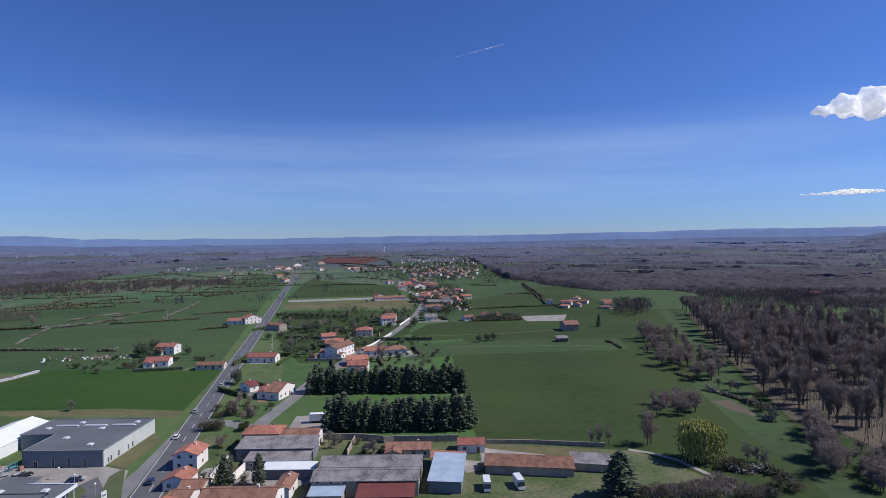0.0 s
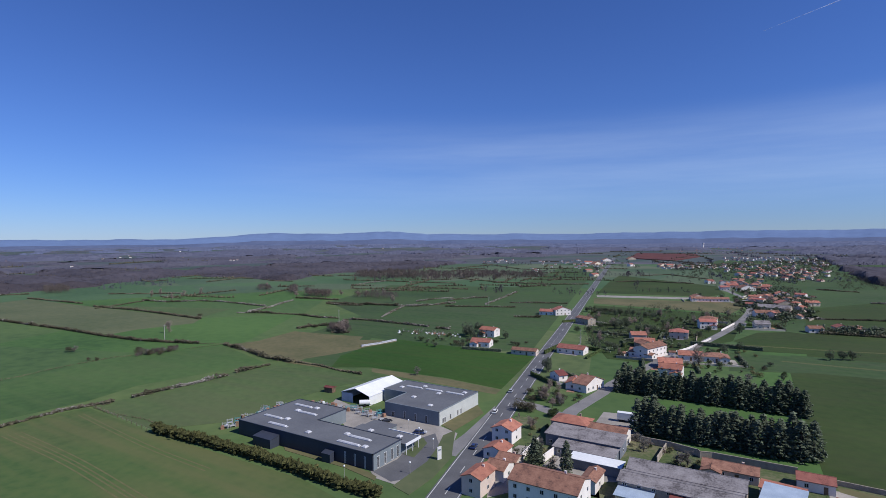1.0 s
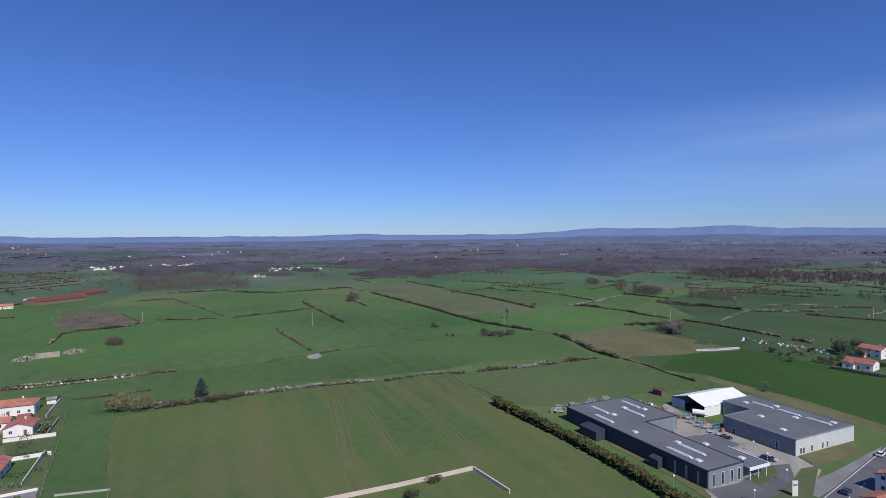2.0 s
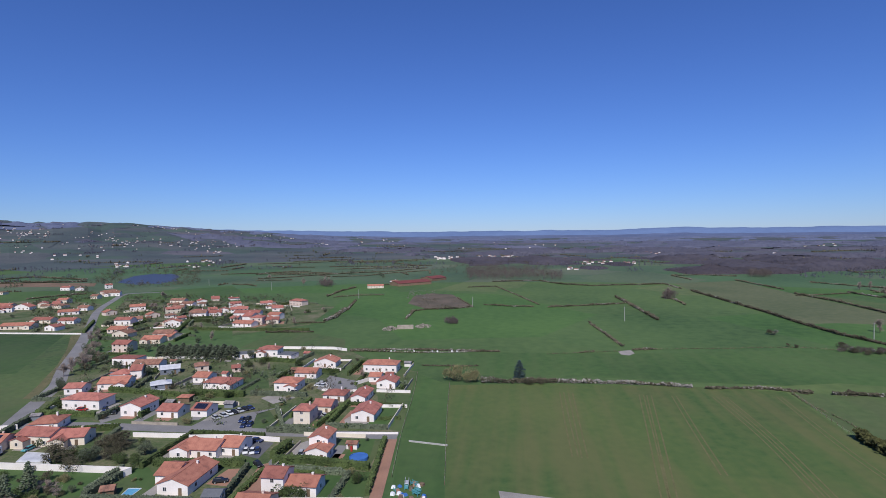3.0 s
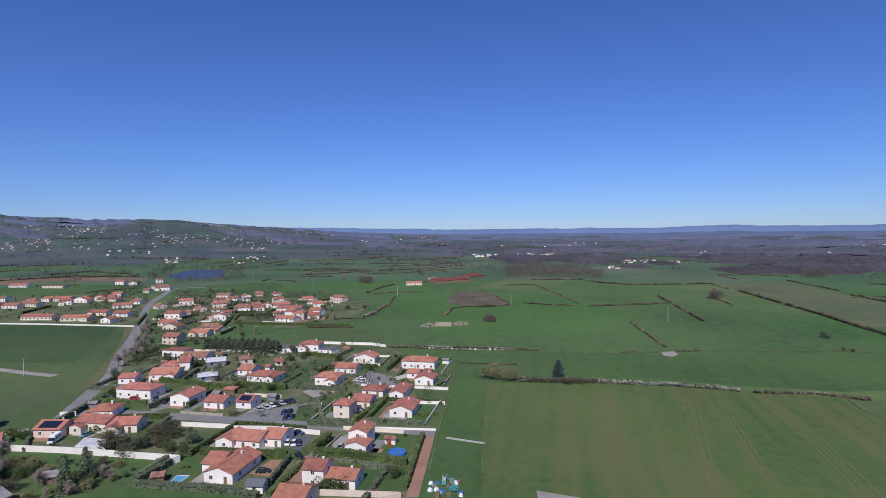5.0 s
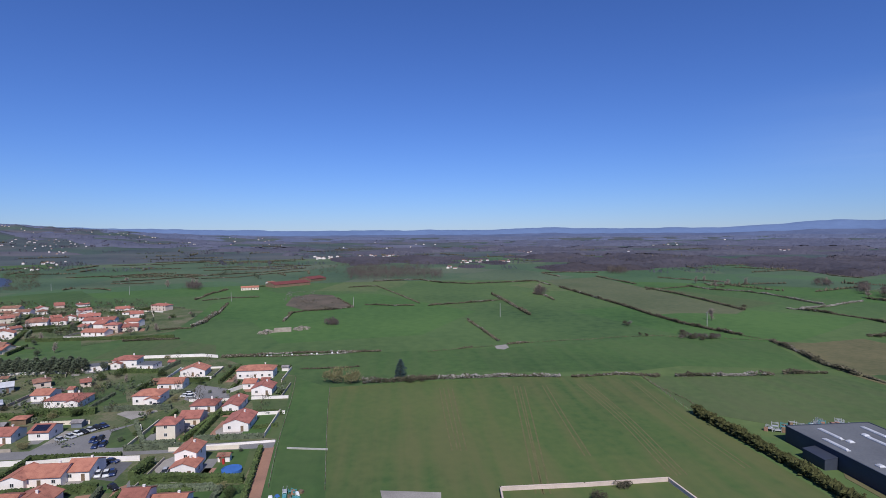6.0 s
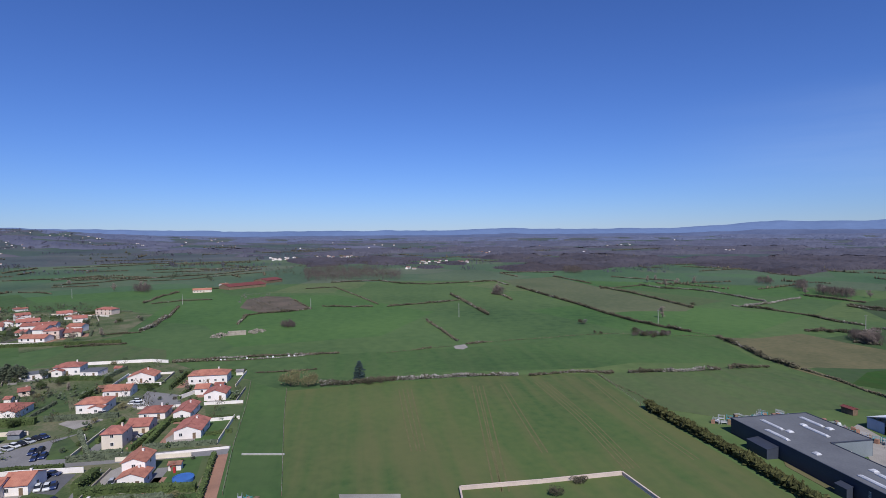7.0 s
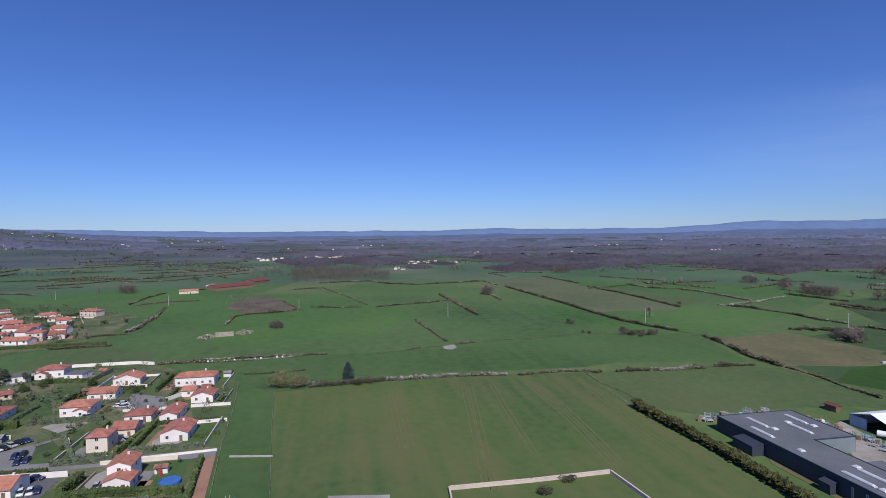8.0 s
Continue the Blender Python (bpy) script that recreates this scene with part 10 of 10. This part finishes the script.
house(-89.3, 893.5, 43, 10.6, 8.0, 4.0, "w", "white", "tile_r", far=True, where="along the old road")
house(-78.6, 657.3, 38, 12.9, 8.0, 3.5, "d", "pinkish", "tile_b", far=True, where="along the old road")
house(21.2, 473.0, 18, 9.4, 8.0, 3.2, "w", "white", "tile_b", far=True, where="along the old road")
house(37.7, 487.5, 20, 9.0, 8.0, 3.2, "d", "cream", "tile_r", far=True, where="along the old road")
house(46.4, 486.6, 26, 7.4, 8.0, 3.0, "w", "white", "tile_b", far=True, where="along the old road")
house(-82.7, 384.6, 24, 10.0, 9.0, 3.5, "w", "pinkish", "tile_o", far=True, where="along the old road")
house(-72.1, 351.9, 49, 8.2, 8.0, 4.0, "d", "stone", "tile_b", far=True, where="along the old road")
house(-431.0, 1412.6, 45, 22.9, 14.0, 5.0, "w", "white", "tile_r", far=True, where="beside the main road")
house(-393.3, 1357.6, 73, 27.2, 12.0, 4.0, "d", "cream", "tile_b", far=True, where="beside the main road")
house(-330.8, 1085.3, 66, 18.1, 10.0, 4.0, "w", "stone", "tile_r", far=True, where="beside the main road")
house(-426.9, 1576.8, 48, 27.2, 11.0, 4.0, "d", "white", "tile_b", far=True, where="beside the main road")
house(-284.7, 970.5, 62, 15.1, 9.0, 4.0, "w", "cream", "tile_r", far=True, where="beside the main road")
house(-384.9, 1698.8, 55, 29.6, 10.0, 4.0, "d", "stone", "tile_b", far=True, where="beside the main road")
house(-303.4, 1332.7, 76, 17.7, 9.0, 5.0, "w", "white", "tile_r", far=True, where="beside the main road")
house(-233.9, 1337.1, 59, 18.9, 10.0, 4.0, "d", "cream", "tile_b", far=True, where="beside the main road")
house(-218.3, 1333.6, 58, 19.0, 10.0, 5.0, "w", "stone", "tile_r", far=True, where="beside the main road")
hamlet(24, 301, 133.0, 145.0, 658, 698, "white", "in a hamlet")
hamlet(12, 302, 119.0, 126.0, 516, 658, "white", "in a hamlet")
hamlet(10, 303, 114.0, 119.0, 457, 579, "white", "in a hamlet")
hamlet(60, 201, 138.8, 145.0, 2600, 3110, "white", "in a distant village")
hamlet(40, 202, 138.0, 145.1, 2145, 2655, "white", "in a distant village")
hamlet(22, 203, 131.1, 139.2, 2210, 3110, "white", "in a distant village")
hamlet(14, 204, 132.5, 137.1, 2950, 3235, "white", "in a distant village")
hamlet(14, 205, 123.9, 131.1, 2170, 2605, "white", "in a distant village")
hamlet(10, 206, 120.1, 123.4, 2015, 2320, "white", "in a distant village")
hamlet(6, 207, 130.1, 134.0, 1830, 2060, "white", "in a distant village")
hamlet(8, 208, 127.6, 129.2, 1465, 1665, "white", "in a distant village")
hamlet(10, 209, 120.1, 123.4, 1330, 1680, "white", "in a distant village")
hamlet(10, 210, 108.4, 116.6, 2230, 2985, "white", "in a distant village")
hamlet(12, 211, 109.6, 111.4, 2520, 2885, "white", "in a distant village")
hamlet(10, 212, 106.0, 108.4, 2545, 3560, "white", "in a distant village")
hamlet(14, 213, 101.2, 104.2, 2555, 4100, "white", "in a distant village")
hamlet(10, 214, 96.3, 98.6, 1430, 1580, "white", "in a distant village")
hamlet(22, 215, 89.7, 94.8, 1405, 1625, "white", "in a distant village")
hamlet(10, 216, 84.4, 85.4, 1250, 1425, "white", "in a distant village")
hamlet(10, 217, 78.0, 82.3, 1175, 1265, "white", "in a distant village")
hamlet(8, 218, 87.5, 93.1, 1995, 2635, "white", "in a distant village")
hamlet(8, 219, 96.0, 98.7, 1425, 1560, "white", "in a distant village")
hamlet(16, 220, 91.5, 94.3, 1375, 1530, "white", "in a distant village")
hamlet(4, 221, 83.9, 84.8, 1005, 1035, "white", "in a distant village")
hamlet(14, 222, 78.8, 83.6, 1175, 1340, "white", "in a distant village")
hamlet(10, 223, 61.5, 64.2, 2285, 2730, "white", "in a distant village")
hamlet(8, 224, 64.5, 67.0, 1555, 1790, "white", "in a distant village")
hamlet(8, 225, 41.8, 43.0, 1320, 1425, "white", "in a distant village")
hamlet(6, 226, 75.8, 77.6, 1655, 1880, "white", "in a distant village")
hamlet(8, 227, 68.2, 74.0, 2085, 3535, "white", "in a distant village")
hamlet(8, 228, 51.4, 58.8, 1830, 3130, "white", "in a distant village")
hamlet(8, 229, 84.7, 96.2, 1940, 3125, "white", "in a distant village")
hamlet(8, 230, 41.9, 42.9, 1350, 1475, "white", "in a distant village")
hamlet(10, 231, 36.0, 39.4, 3050, 3990, "white", "in a distant village")
hamlet(4, 232, 21.9, 22.8, 1130, 1240, "white", "in a distant village")
hamlet(16, 233, 15.3, 18.3, 1205, 1550, "white", "in a distant village")
hamlet(10, 234, 21.3, 31.7, 2180, 3785, "white", "in a distant village")
hamlet(6, 235, 52.6, 53.4, 1915, 2100, "white", "in a distant village")
hamlet(10, 236, -29.6, -28.3, 1930, 2290, "white", "in a distant village")
hamlet(24, 237, -39.3, -34.8, 1865, 2270, "white", "in a distant village")
hamlet(12, 238, -34.8, -30.5, 2065, 2890, "white", "in a distant village")
hamlet(4, 239, -19.6, -19.0, 2140, 2290, "white", "in a distant village")
hamlet(6, 240, -36.7, -34.8, 1005, 1030, "white", "in a distant village")
hamlet(10, 241, -28.3, -25.9, 2565, 3375, "white", "in a distant village")
hamlet(46, 31, -3.1, 3.4, 975, 1382, "white", "in a distant village")
hamlet(20, 32, 3.5, 8.7, 1297, 1480, "white", "in a distant village")
hamlet(26, 33, 1.0, 4.4, 766, 942, "white", "in a distant village")
hamlet(10, 34, 15.4, 17.6, 1099, 1622, "white", "beside the main road")
hamlet(10, 60, 24.0, 27.8, 1539, 1703, "white", "far off in the plain")
hamlet(22, 61, 14.2, 21.9, 1423, 1683, "white", "far off in the plain")
hamlet(14, 62, -17.5, -13.1, 555, 615, "white", "far off in the plain")
hamlet(12, 63, -37.6, -34.2, 664, 778, "white", "far off in the plain")
flat("bank", "dry yellowish bank beside the village road", "bank", "olive", 0.0772, [(-346.4, -317.2), (-353.7, -315.6), (-311.2, -278.6), (-267.2, -246.5), (-225.9, -220.9), (-208.2, -209.6), (-207.3, -214.5), (-225.1, -225.2), (-266.2, -252.7), (-303.8, -281.4)])
flat("field", "green clearing behind the poplars", "field", "deep", 0.0772, [(231.1, 506.7), (337.3, 465.4), (290.3, 408.9), (250.1, 423.6), (207.5, 426.9)])

# ---- shrubs and scrub ----
shrubbery("dark evergreen garden shrubs", "needle", 45, 101, [(-178.0, -177.4), (-255.7, -233.2), (-307.7, -177.8), (-317.3, -104.4), (-281.8, -74.3), (-264.1, -51.4), (-185.8, -41.9), (-182.4, -130.2)], 1.0, 4.2)
shrubbery("green garden shrubs", "leaf", 45, 111, [(-178.0, -177.4), (-255.7, -233.2), (-307.7, -177.8), (-317.3, -104.4), (-281.8, -74.3), (-264.1, -51.4), (-185.8, -41.9), (-182.4, -130.2)], 0.6, 3.0)
shrubbery("bare brown garden shrubs", "bramble", 45, 121, [(-178.0, -177.4), (-255.7, -233.2), (-307.7, -177.8), (-317.3, -104.4), (-281.8, -74.3), (-264.1, -51.4), (-185.8, -41.9), (-182.4, -130.2)], 1.5, 6.0, bare=True)
shrubbery("dark evergreen garden shrubs", "needle", 330, 102, [(-363.8, -309.7), (-579.8, -459.4), (-584.8, -405.4), (-578.3, -250.8), (-402.4, -175.0), (-376.5, -254.5), (-333.1, -231.9), (-288.7, -218.3), (-243.6, -214.6)], 1.0, 4.2)
shrubbery("green garden shrubs", "leaf", 264, 112, [(-363.8, -309.7), (-579.8, -459.4), (-584.8, -405.4), (-578.3, -250.8), (-402.4, -175.0), (-376.5, -254.5), (-333.1, -231.9), (-288.7, -218.3), (-243.6, -214.6)], 0.6, 3.0)
shrubbery("bare brown garden shrubs", "bramble", 230, 122, [(-363.8, -309.7), (-579.8, -459.4), (-584.8, -405.4), (-578.3, -250.8), (-402.4, -175.0), (-376.5, -254.5), (-333.1, -231.9), (-288.7, -218.3), (-243.6, -214.6)], 1.5, 6.0, bare=True)
shrubbery("dark evergreen garden shrubs", "needle", 60, 103, [(-221.0, -205.5), (-268.9, -236.6), (-280.4, -233.5), (-285.2, -204.4), (-284.3, -144.9), (-261.2, -114.2), (-228.3, -100.0), (-211.6, -191.2)], 1.0, 4.2)
shrubbery("green garden shrubs", "leaf", 48, 113, [(-221.0, -205.5), (-268.9, -236.6), (-280.4, -233.5), (-285.2, -204.4), (-284.3, -144.9), (-261.2, -114.2), (-228.3, -100.0), (-211.6, -191.2)], 0.6, 3.0)
shrubbery("bare brown garden shrubs", "bramble", 42, 123, [(-221.0, -205.5), (-268.9, -236.6), (-280.4, -233.5), (-285.2, -204.4), (-284.3, -144.9), (-261.2, -114.2), (-228.3, -100.0), (-211.6, -191.2)], 1.5, 6.0, bare=True)
shrubbery("dark evergreen garden shrubs", "needle", 150, 104, [(-356.7, -359.0), (-370.2, -332.6), (-556.9, -469.8), (-674.5, -589.5), (-521.0, -523.0)], 1.0, 4.2)
shrubbery("green garden shrubs", "leaf", 120, 114, [(-356.7, -359.0), (-370.2, -332.6), (-556.9, -469.8), (-674.5, -589.5), (-521.0, -523.0)], 0.6, 3.0)
shrubbery("bare brown garden shrubs", "bramble", 105, 124, [(-356.7, -359.0), (-370.2, -332.6), (-556.9, -469.8), (-674.5, -589.5), (-521.0, -523.0)], 1.5, 6.0, bare=True)
shrubbery("dark evergreen garden shrubs", "needle", 200, 131, [(-157.2, 492.1), (-102.7, 559.8), (-31.6, 569.8), (-24.4, 606.1), (-49.3, 788.1), (-54.7, 998.9), (16.5, 813.3), (37.2, 689.3), (17.6, 565.0), (9.1, 466.1), (-23.8, 493.7), (-34.3, 436.7), (-49.4, 354.7), (-63.3, 322.5), (-104.1, 324.7)], 1.5, 5.5)
shrubbery("green garden shrubs", "leaf", 80, 132, [(-157.2, 492.1), (-102.7, 559.8), (-31.6, 569.8), (-24.4, 606.1), (-49.3, 788.1), (-54.7, 998.9), (16.5, 813.3), (37.2, 689.3), (17.6, 565.0), (9.1, 466.1), (-23.8, 493.7), (-34.3, 436.7), (-49.4, 354.7), (-63.3, 322.5), (-104.1, 324.7)], 1.0, 3.0)
shrubbery("bare brown garden trees", "bramble", 140, 133, [(-157.2, 492.1), (-102.7, 559.8), (-31.6, 569.8), (-24.4, 606.1), (-49.3, 788.1), (-54.7, 998.9), (16.5, 813.3), (37.2, 689.3), (17.6, 565.0), (9.1, 466.1), (-23.8, 493.7), (-34.3, 436.7), (-49.4, 354.7), (-63.3, 322.5), (-104.1, 324.7)], 3.0, 8.0, bare=True)
shrubbery("dark trees between village houses", "needle", 160, 134, [(-201.3, 1258.6), (-83.6, 1534.6), (121.9, 1958.0), (115.2, 1424.2), (19.1, 936.3), (-52.0, 947.9)], 4.0, 9.0)
shrubbery("bare trees between village houses", "bramble", 200, 135, [(-201.3, 1258.6), (-83.6, 1534.6), (121.9, 1958.0), (115.2, 1424.2), (19.1, 936.3), (-52.0, 947.9)], 4.0, 11.0, bare=True)
shrubbery("dark trees beside the main road", "needle", 50, 136, [(-299.4, 940.9), (-370.2, 1253.5), (-511.3, 1876.4), (-609.4, 2638.8), (-405.5, 1844.6), (-267.1, 1035.5), (-221.6, 748.6)], 3.0, 8.0)
shrubbery("brown scrub round the pond", "bramble", 260, 137, [(-737.8, -644.5), (-1025.9, -847.4), (-964.2, -752.6), (-1025.3, -689.3), (-1092.7, -682.4), (-747.7, -467.6), (-712.5, -493.4), (-911.5, -613.0), (-935.9, -740.0), (-758.2, -607.7), (-693.3, -541.9)], 3.0, 9.0, bare=True)
shrubbery("brown scrub round the pond", "bramble", 120, 138, [(-769.2, -616.4), (-752.2, -513.6), (-821.3, -529.0), (-715.0, -454.0), (-678.7, -530.5)], 2.0, 5.0, bare=True)
shrubbery("pale straw tufts on the road bank", "olive_tuft", 420, 139, [(-344.8, -316.2), (-345.7, -309.8), (-298.9, -269.8), (-249.1, -235.3), (-215.7, -214.7), (-208.0, -210.6), (-224.7, -227.3), (-236.4, -231.1), (-281.2, -263.7)], 0.2, 0.6)
shrubbery("dark scrub beside the farm", "needle", 40, 140, [(-245.5, 331.5), (-183.0, 339.6), (-156.8, 299.1), (-223.3, 304.4)], 1.0, 3.0)
shrubbery("pale clutter of scrub and heaps beside the farm", "blossom", 60, 141, [(-246.4, 339.7), (-200.9, 344.3), (-191.1, 327.4), (-236.2, 325.5)], 0.8, 2.2, bare=True)
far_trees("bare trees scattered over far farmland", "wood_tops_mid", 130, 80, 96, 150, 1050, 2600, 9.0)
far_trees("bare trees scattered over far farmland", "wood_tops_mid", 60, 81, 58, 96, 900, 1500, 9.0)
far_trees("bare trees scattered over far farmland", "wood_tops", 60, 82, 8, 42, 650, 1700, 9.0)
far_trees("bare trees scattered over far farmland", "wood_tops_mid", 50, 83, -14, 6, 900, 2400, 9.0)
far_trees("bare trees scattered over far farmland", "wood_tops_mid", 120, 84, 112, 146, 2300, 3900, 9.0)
far_trees("dark trees scattered over far farmland", "needle", 60, 90, 98, 148, 900, 2600, 7.0)
tree("poplar", 247.8, 513.8, 11.0, 0.80, "trees behind the poplars")
tree("poplar", 249.2, 505.0, 11.0, 0.80, "trees behind the poplars")
tree("poplar", 268.3, 509.0, 11.0, 0.80, "trees behind the poplars")
tree("poplar", 265.8, 492.4, 11.0, 0.80, "trees behind the poplars")
tree("poplar", 268.6, 492.1, 11.0, 0.80, "trees behind the poplars")
tree("poplar", 275.7, 497.0, 11.0, 0.80, "trees behind the poplars")
tree("poplar", 292.1, 501.0, 11.0, 0.80, "trees behind the poplars")
tree("poplar", 296.4, 489.6, 11.0, 0.80, "trees behind the poplars")
tree("poplar", 306.8, 488.7, 11.0, 0.80, "trees behind the poplars")
tree("poplar", 320.5, 492.9, 11.0, 0.80, "trees behind the poplars")
tree("poplar", 324.0, 481.8, 11.0, 0.80, "trees behind the poplars")
tree("poplar", 330.8, 476.0, 11.0, 0.80, "trees behind the poplars")
tree("poplar", 344.2, 474.8, 11.0, 0.80, "trees behind the poplars")
tree("poplar", 357.4, 473.7, 11.0, 0.80, "trees behind the poplars")
camper(-150.6, -166.8, 20)
wall_run("garden_wall", "pale rendered garden wall", "white", 1.2, 0.25, (-62.5, 324.6), (-55.4, 342.1), (-48.1, 365.0), (-39.7, 406.6))
wall_run("garden_wall", "pale rendered garden wall", "white", 1.4, 0.25, (-36.6, 445.2), (-30.7, 485.2))
tree("bare", -266.4, -235.8, 5.0, 1.00, "road trees")
tree("bare", -269.1, -235.3, 5.0, 1.00, "road trees")
tree("bare", -284.0, -246.5, 5.0, 1.00, "road trees")
tree("bare", -279.5, -239.2, 5.0, 1.00, "road trees")
tree("bare", -300.0, -262.9, 5.0, 1.00, "road trees")
tree("bare", -306.9, -261.7, 5.0, 1.00, "road trees")
tree("dark", -220.6, -207.7, 5.0, 0.90)
tree("dark", -260.3, -212.2, 5.0, 0.90)
tree("dark", -258.4, -208.8, 5.0, 0.90)
wall_run("garden_wall", "long pale film-wrapped silage roll on grass", "skylight", 0.9, 1.20, (-231.6, 271.1), (-227.2, 283.3), (-224.9, 298.4))
tree("bare", -600.5, 158.7, 8.0, 1.10, "field trees")
tree("bare", -275.2, 301.2, 8.0, 1.10, "field trees")
tree("bare", -281.8, 302.5, 8.0, 1.10, "field trees")
tree("bare", -497.9, 484.8, 8.0, 1.10, "field trees")
tree("bare", -487.0, 484.9, 8.0, 1.10, "field trees")
tree("bare", -476.4, 485.0, 8.0, 1.10, "field trees")
tree("bare", -472.5, 491.9, 8.0, 1.10, "field trees")
tree("bare", -460.7, 501.0, 8.0, 1.10, "field trees")
tree("bare", -581.8, 538.8, 8.0, 1.10, "field trees")
tree("bare", -498.7, 463.9, 8.0, 1.10, "field trees")
tree("bare", -434.3, 501.7, 8.0, 1.10, "field trees")
tree("bare", -425.5, 506.3, 8.0, 1.10, "field trees")
tree("bare", -414.2, 527.0, 8.0, 1.10, "field trees")
tree("bare", -361.4, 475.3, 8.0, 1.10, "field trees")
tree("brown", -625.7, 524.8, 3.0, 1.30)
tree("brown", -318.2, 304.2, 3.0, 1.30)
tree("brown", -314.3, 311.6, 3.0, 1.30)
tree("brown", -421.9, -52.6, 3.0, 1.30)
tree("brown", -329.2, 186.4, 3.0, 1.30)
tree("brown", -326.2, 196.9, 3.0, 1.30)
shrubbery("bare brown scrub on the plain", "bramble", 140, 150, [(-1083.9, -181.0), (-1125.5, -133.7), (-1332.7, -106.6), (-1218.5, 76.3), (-826.3, 51.4), (-811.2, -26.2), (-905.0, -86.9), (-885.5, -135.2)], 4.0, 9.0, bare=True)
shrubbery("bare brown scrub on the plain", "bramble", 60, 151, [(-768.2, 875.9), (-695.2, 1073.5), (-513.5, 793.1), (-598.6, 688.4)], 5.0, 9.0, bare=True)
shrubbery("pale flowering scrub by the farm", "blossom", 60, 152, [(-649.9, -130.0), (-643.6, -96.3), (-569.4, -93.7), (-563.8, -116.9)], 1.0, 2.5, bare=True)

# trees and hedges between the village and the wood
shrubbery("row of dark evergreen bushes behind a meadow", "needle", 60, 171, [(24.4, 465.9), (65.6, 472.1), (67.8, 488.0), (25.3, 481.8)], 3.0, 7.0)
shrubbery("dark trees between village houses", "needle", 120, 172, [(-26.6, 498.0), (12.1, 499.2), (24.0, 556.7), (21.2, 727.4), (-10.7, 769.6), (-30.8, 637.3)], 3.0, 8.0)
shrubbery("bare trees between village houses", "bramble", 120, 173, [(-83.0, 802.5), (-10.9, 787.1), (67.8, 1091.9), (94.8, 1648.4), (-98.2, 1564.1), (-235.3, 1421.9), (-181.6, 1132.6)], 4.0, 9.0, bare=True)
shrubbery("dark trees between village houses", "needle", 260, 174, [(-66.9, 805.3), (-10.9, 787.1), (83.1, 1164.6), (99.4, 1728.6), (-54.4, 1641.2), (-225.7, 1363.7), (-181.6, 1132.6)], 3.0, 8.0)
shrubbery("bare trees along the edge of the wood", "bramble", 150, 175, [(59.6, 836.5), (146.1, 860.9), (176.4, 741.8), (207.1, 701.8), (232.8, 789.0), (184.4, 867.3), (126.9, 1009.1), (85.9, 1204.0)], 4.0, 9.0, bare=True)
shrubbery("dark conifers at the edge of the wood", "needle", 12, 176, [(149.9, 892.0), (165.8, 894.6), (176.5, 952.4), (159.6, 949.7)], 6.0, 10.0)
field_hedge(3.0, 2.5, 0.1, (124.5, 857.2), (121.4, 745.9), (118.0, 655.1), (108.9, 587.8))
field_hedge(2.0, 2.5, 0.3, (78.1, 696.0), (118.3, 697.2))
field_hedge(2.0, 2.0, 0.3, (18.3, 542.7), (59.8, 555.7), (115.9, 567.5), (120.4, 544.7))
field_hedge(2.0, 2.0, 0.1, (24.4, 465.9), (67.3, 469.5))
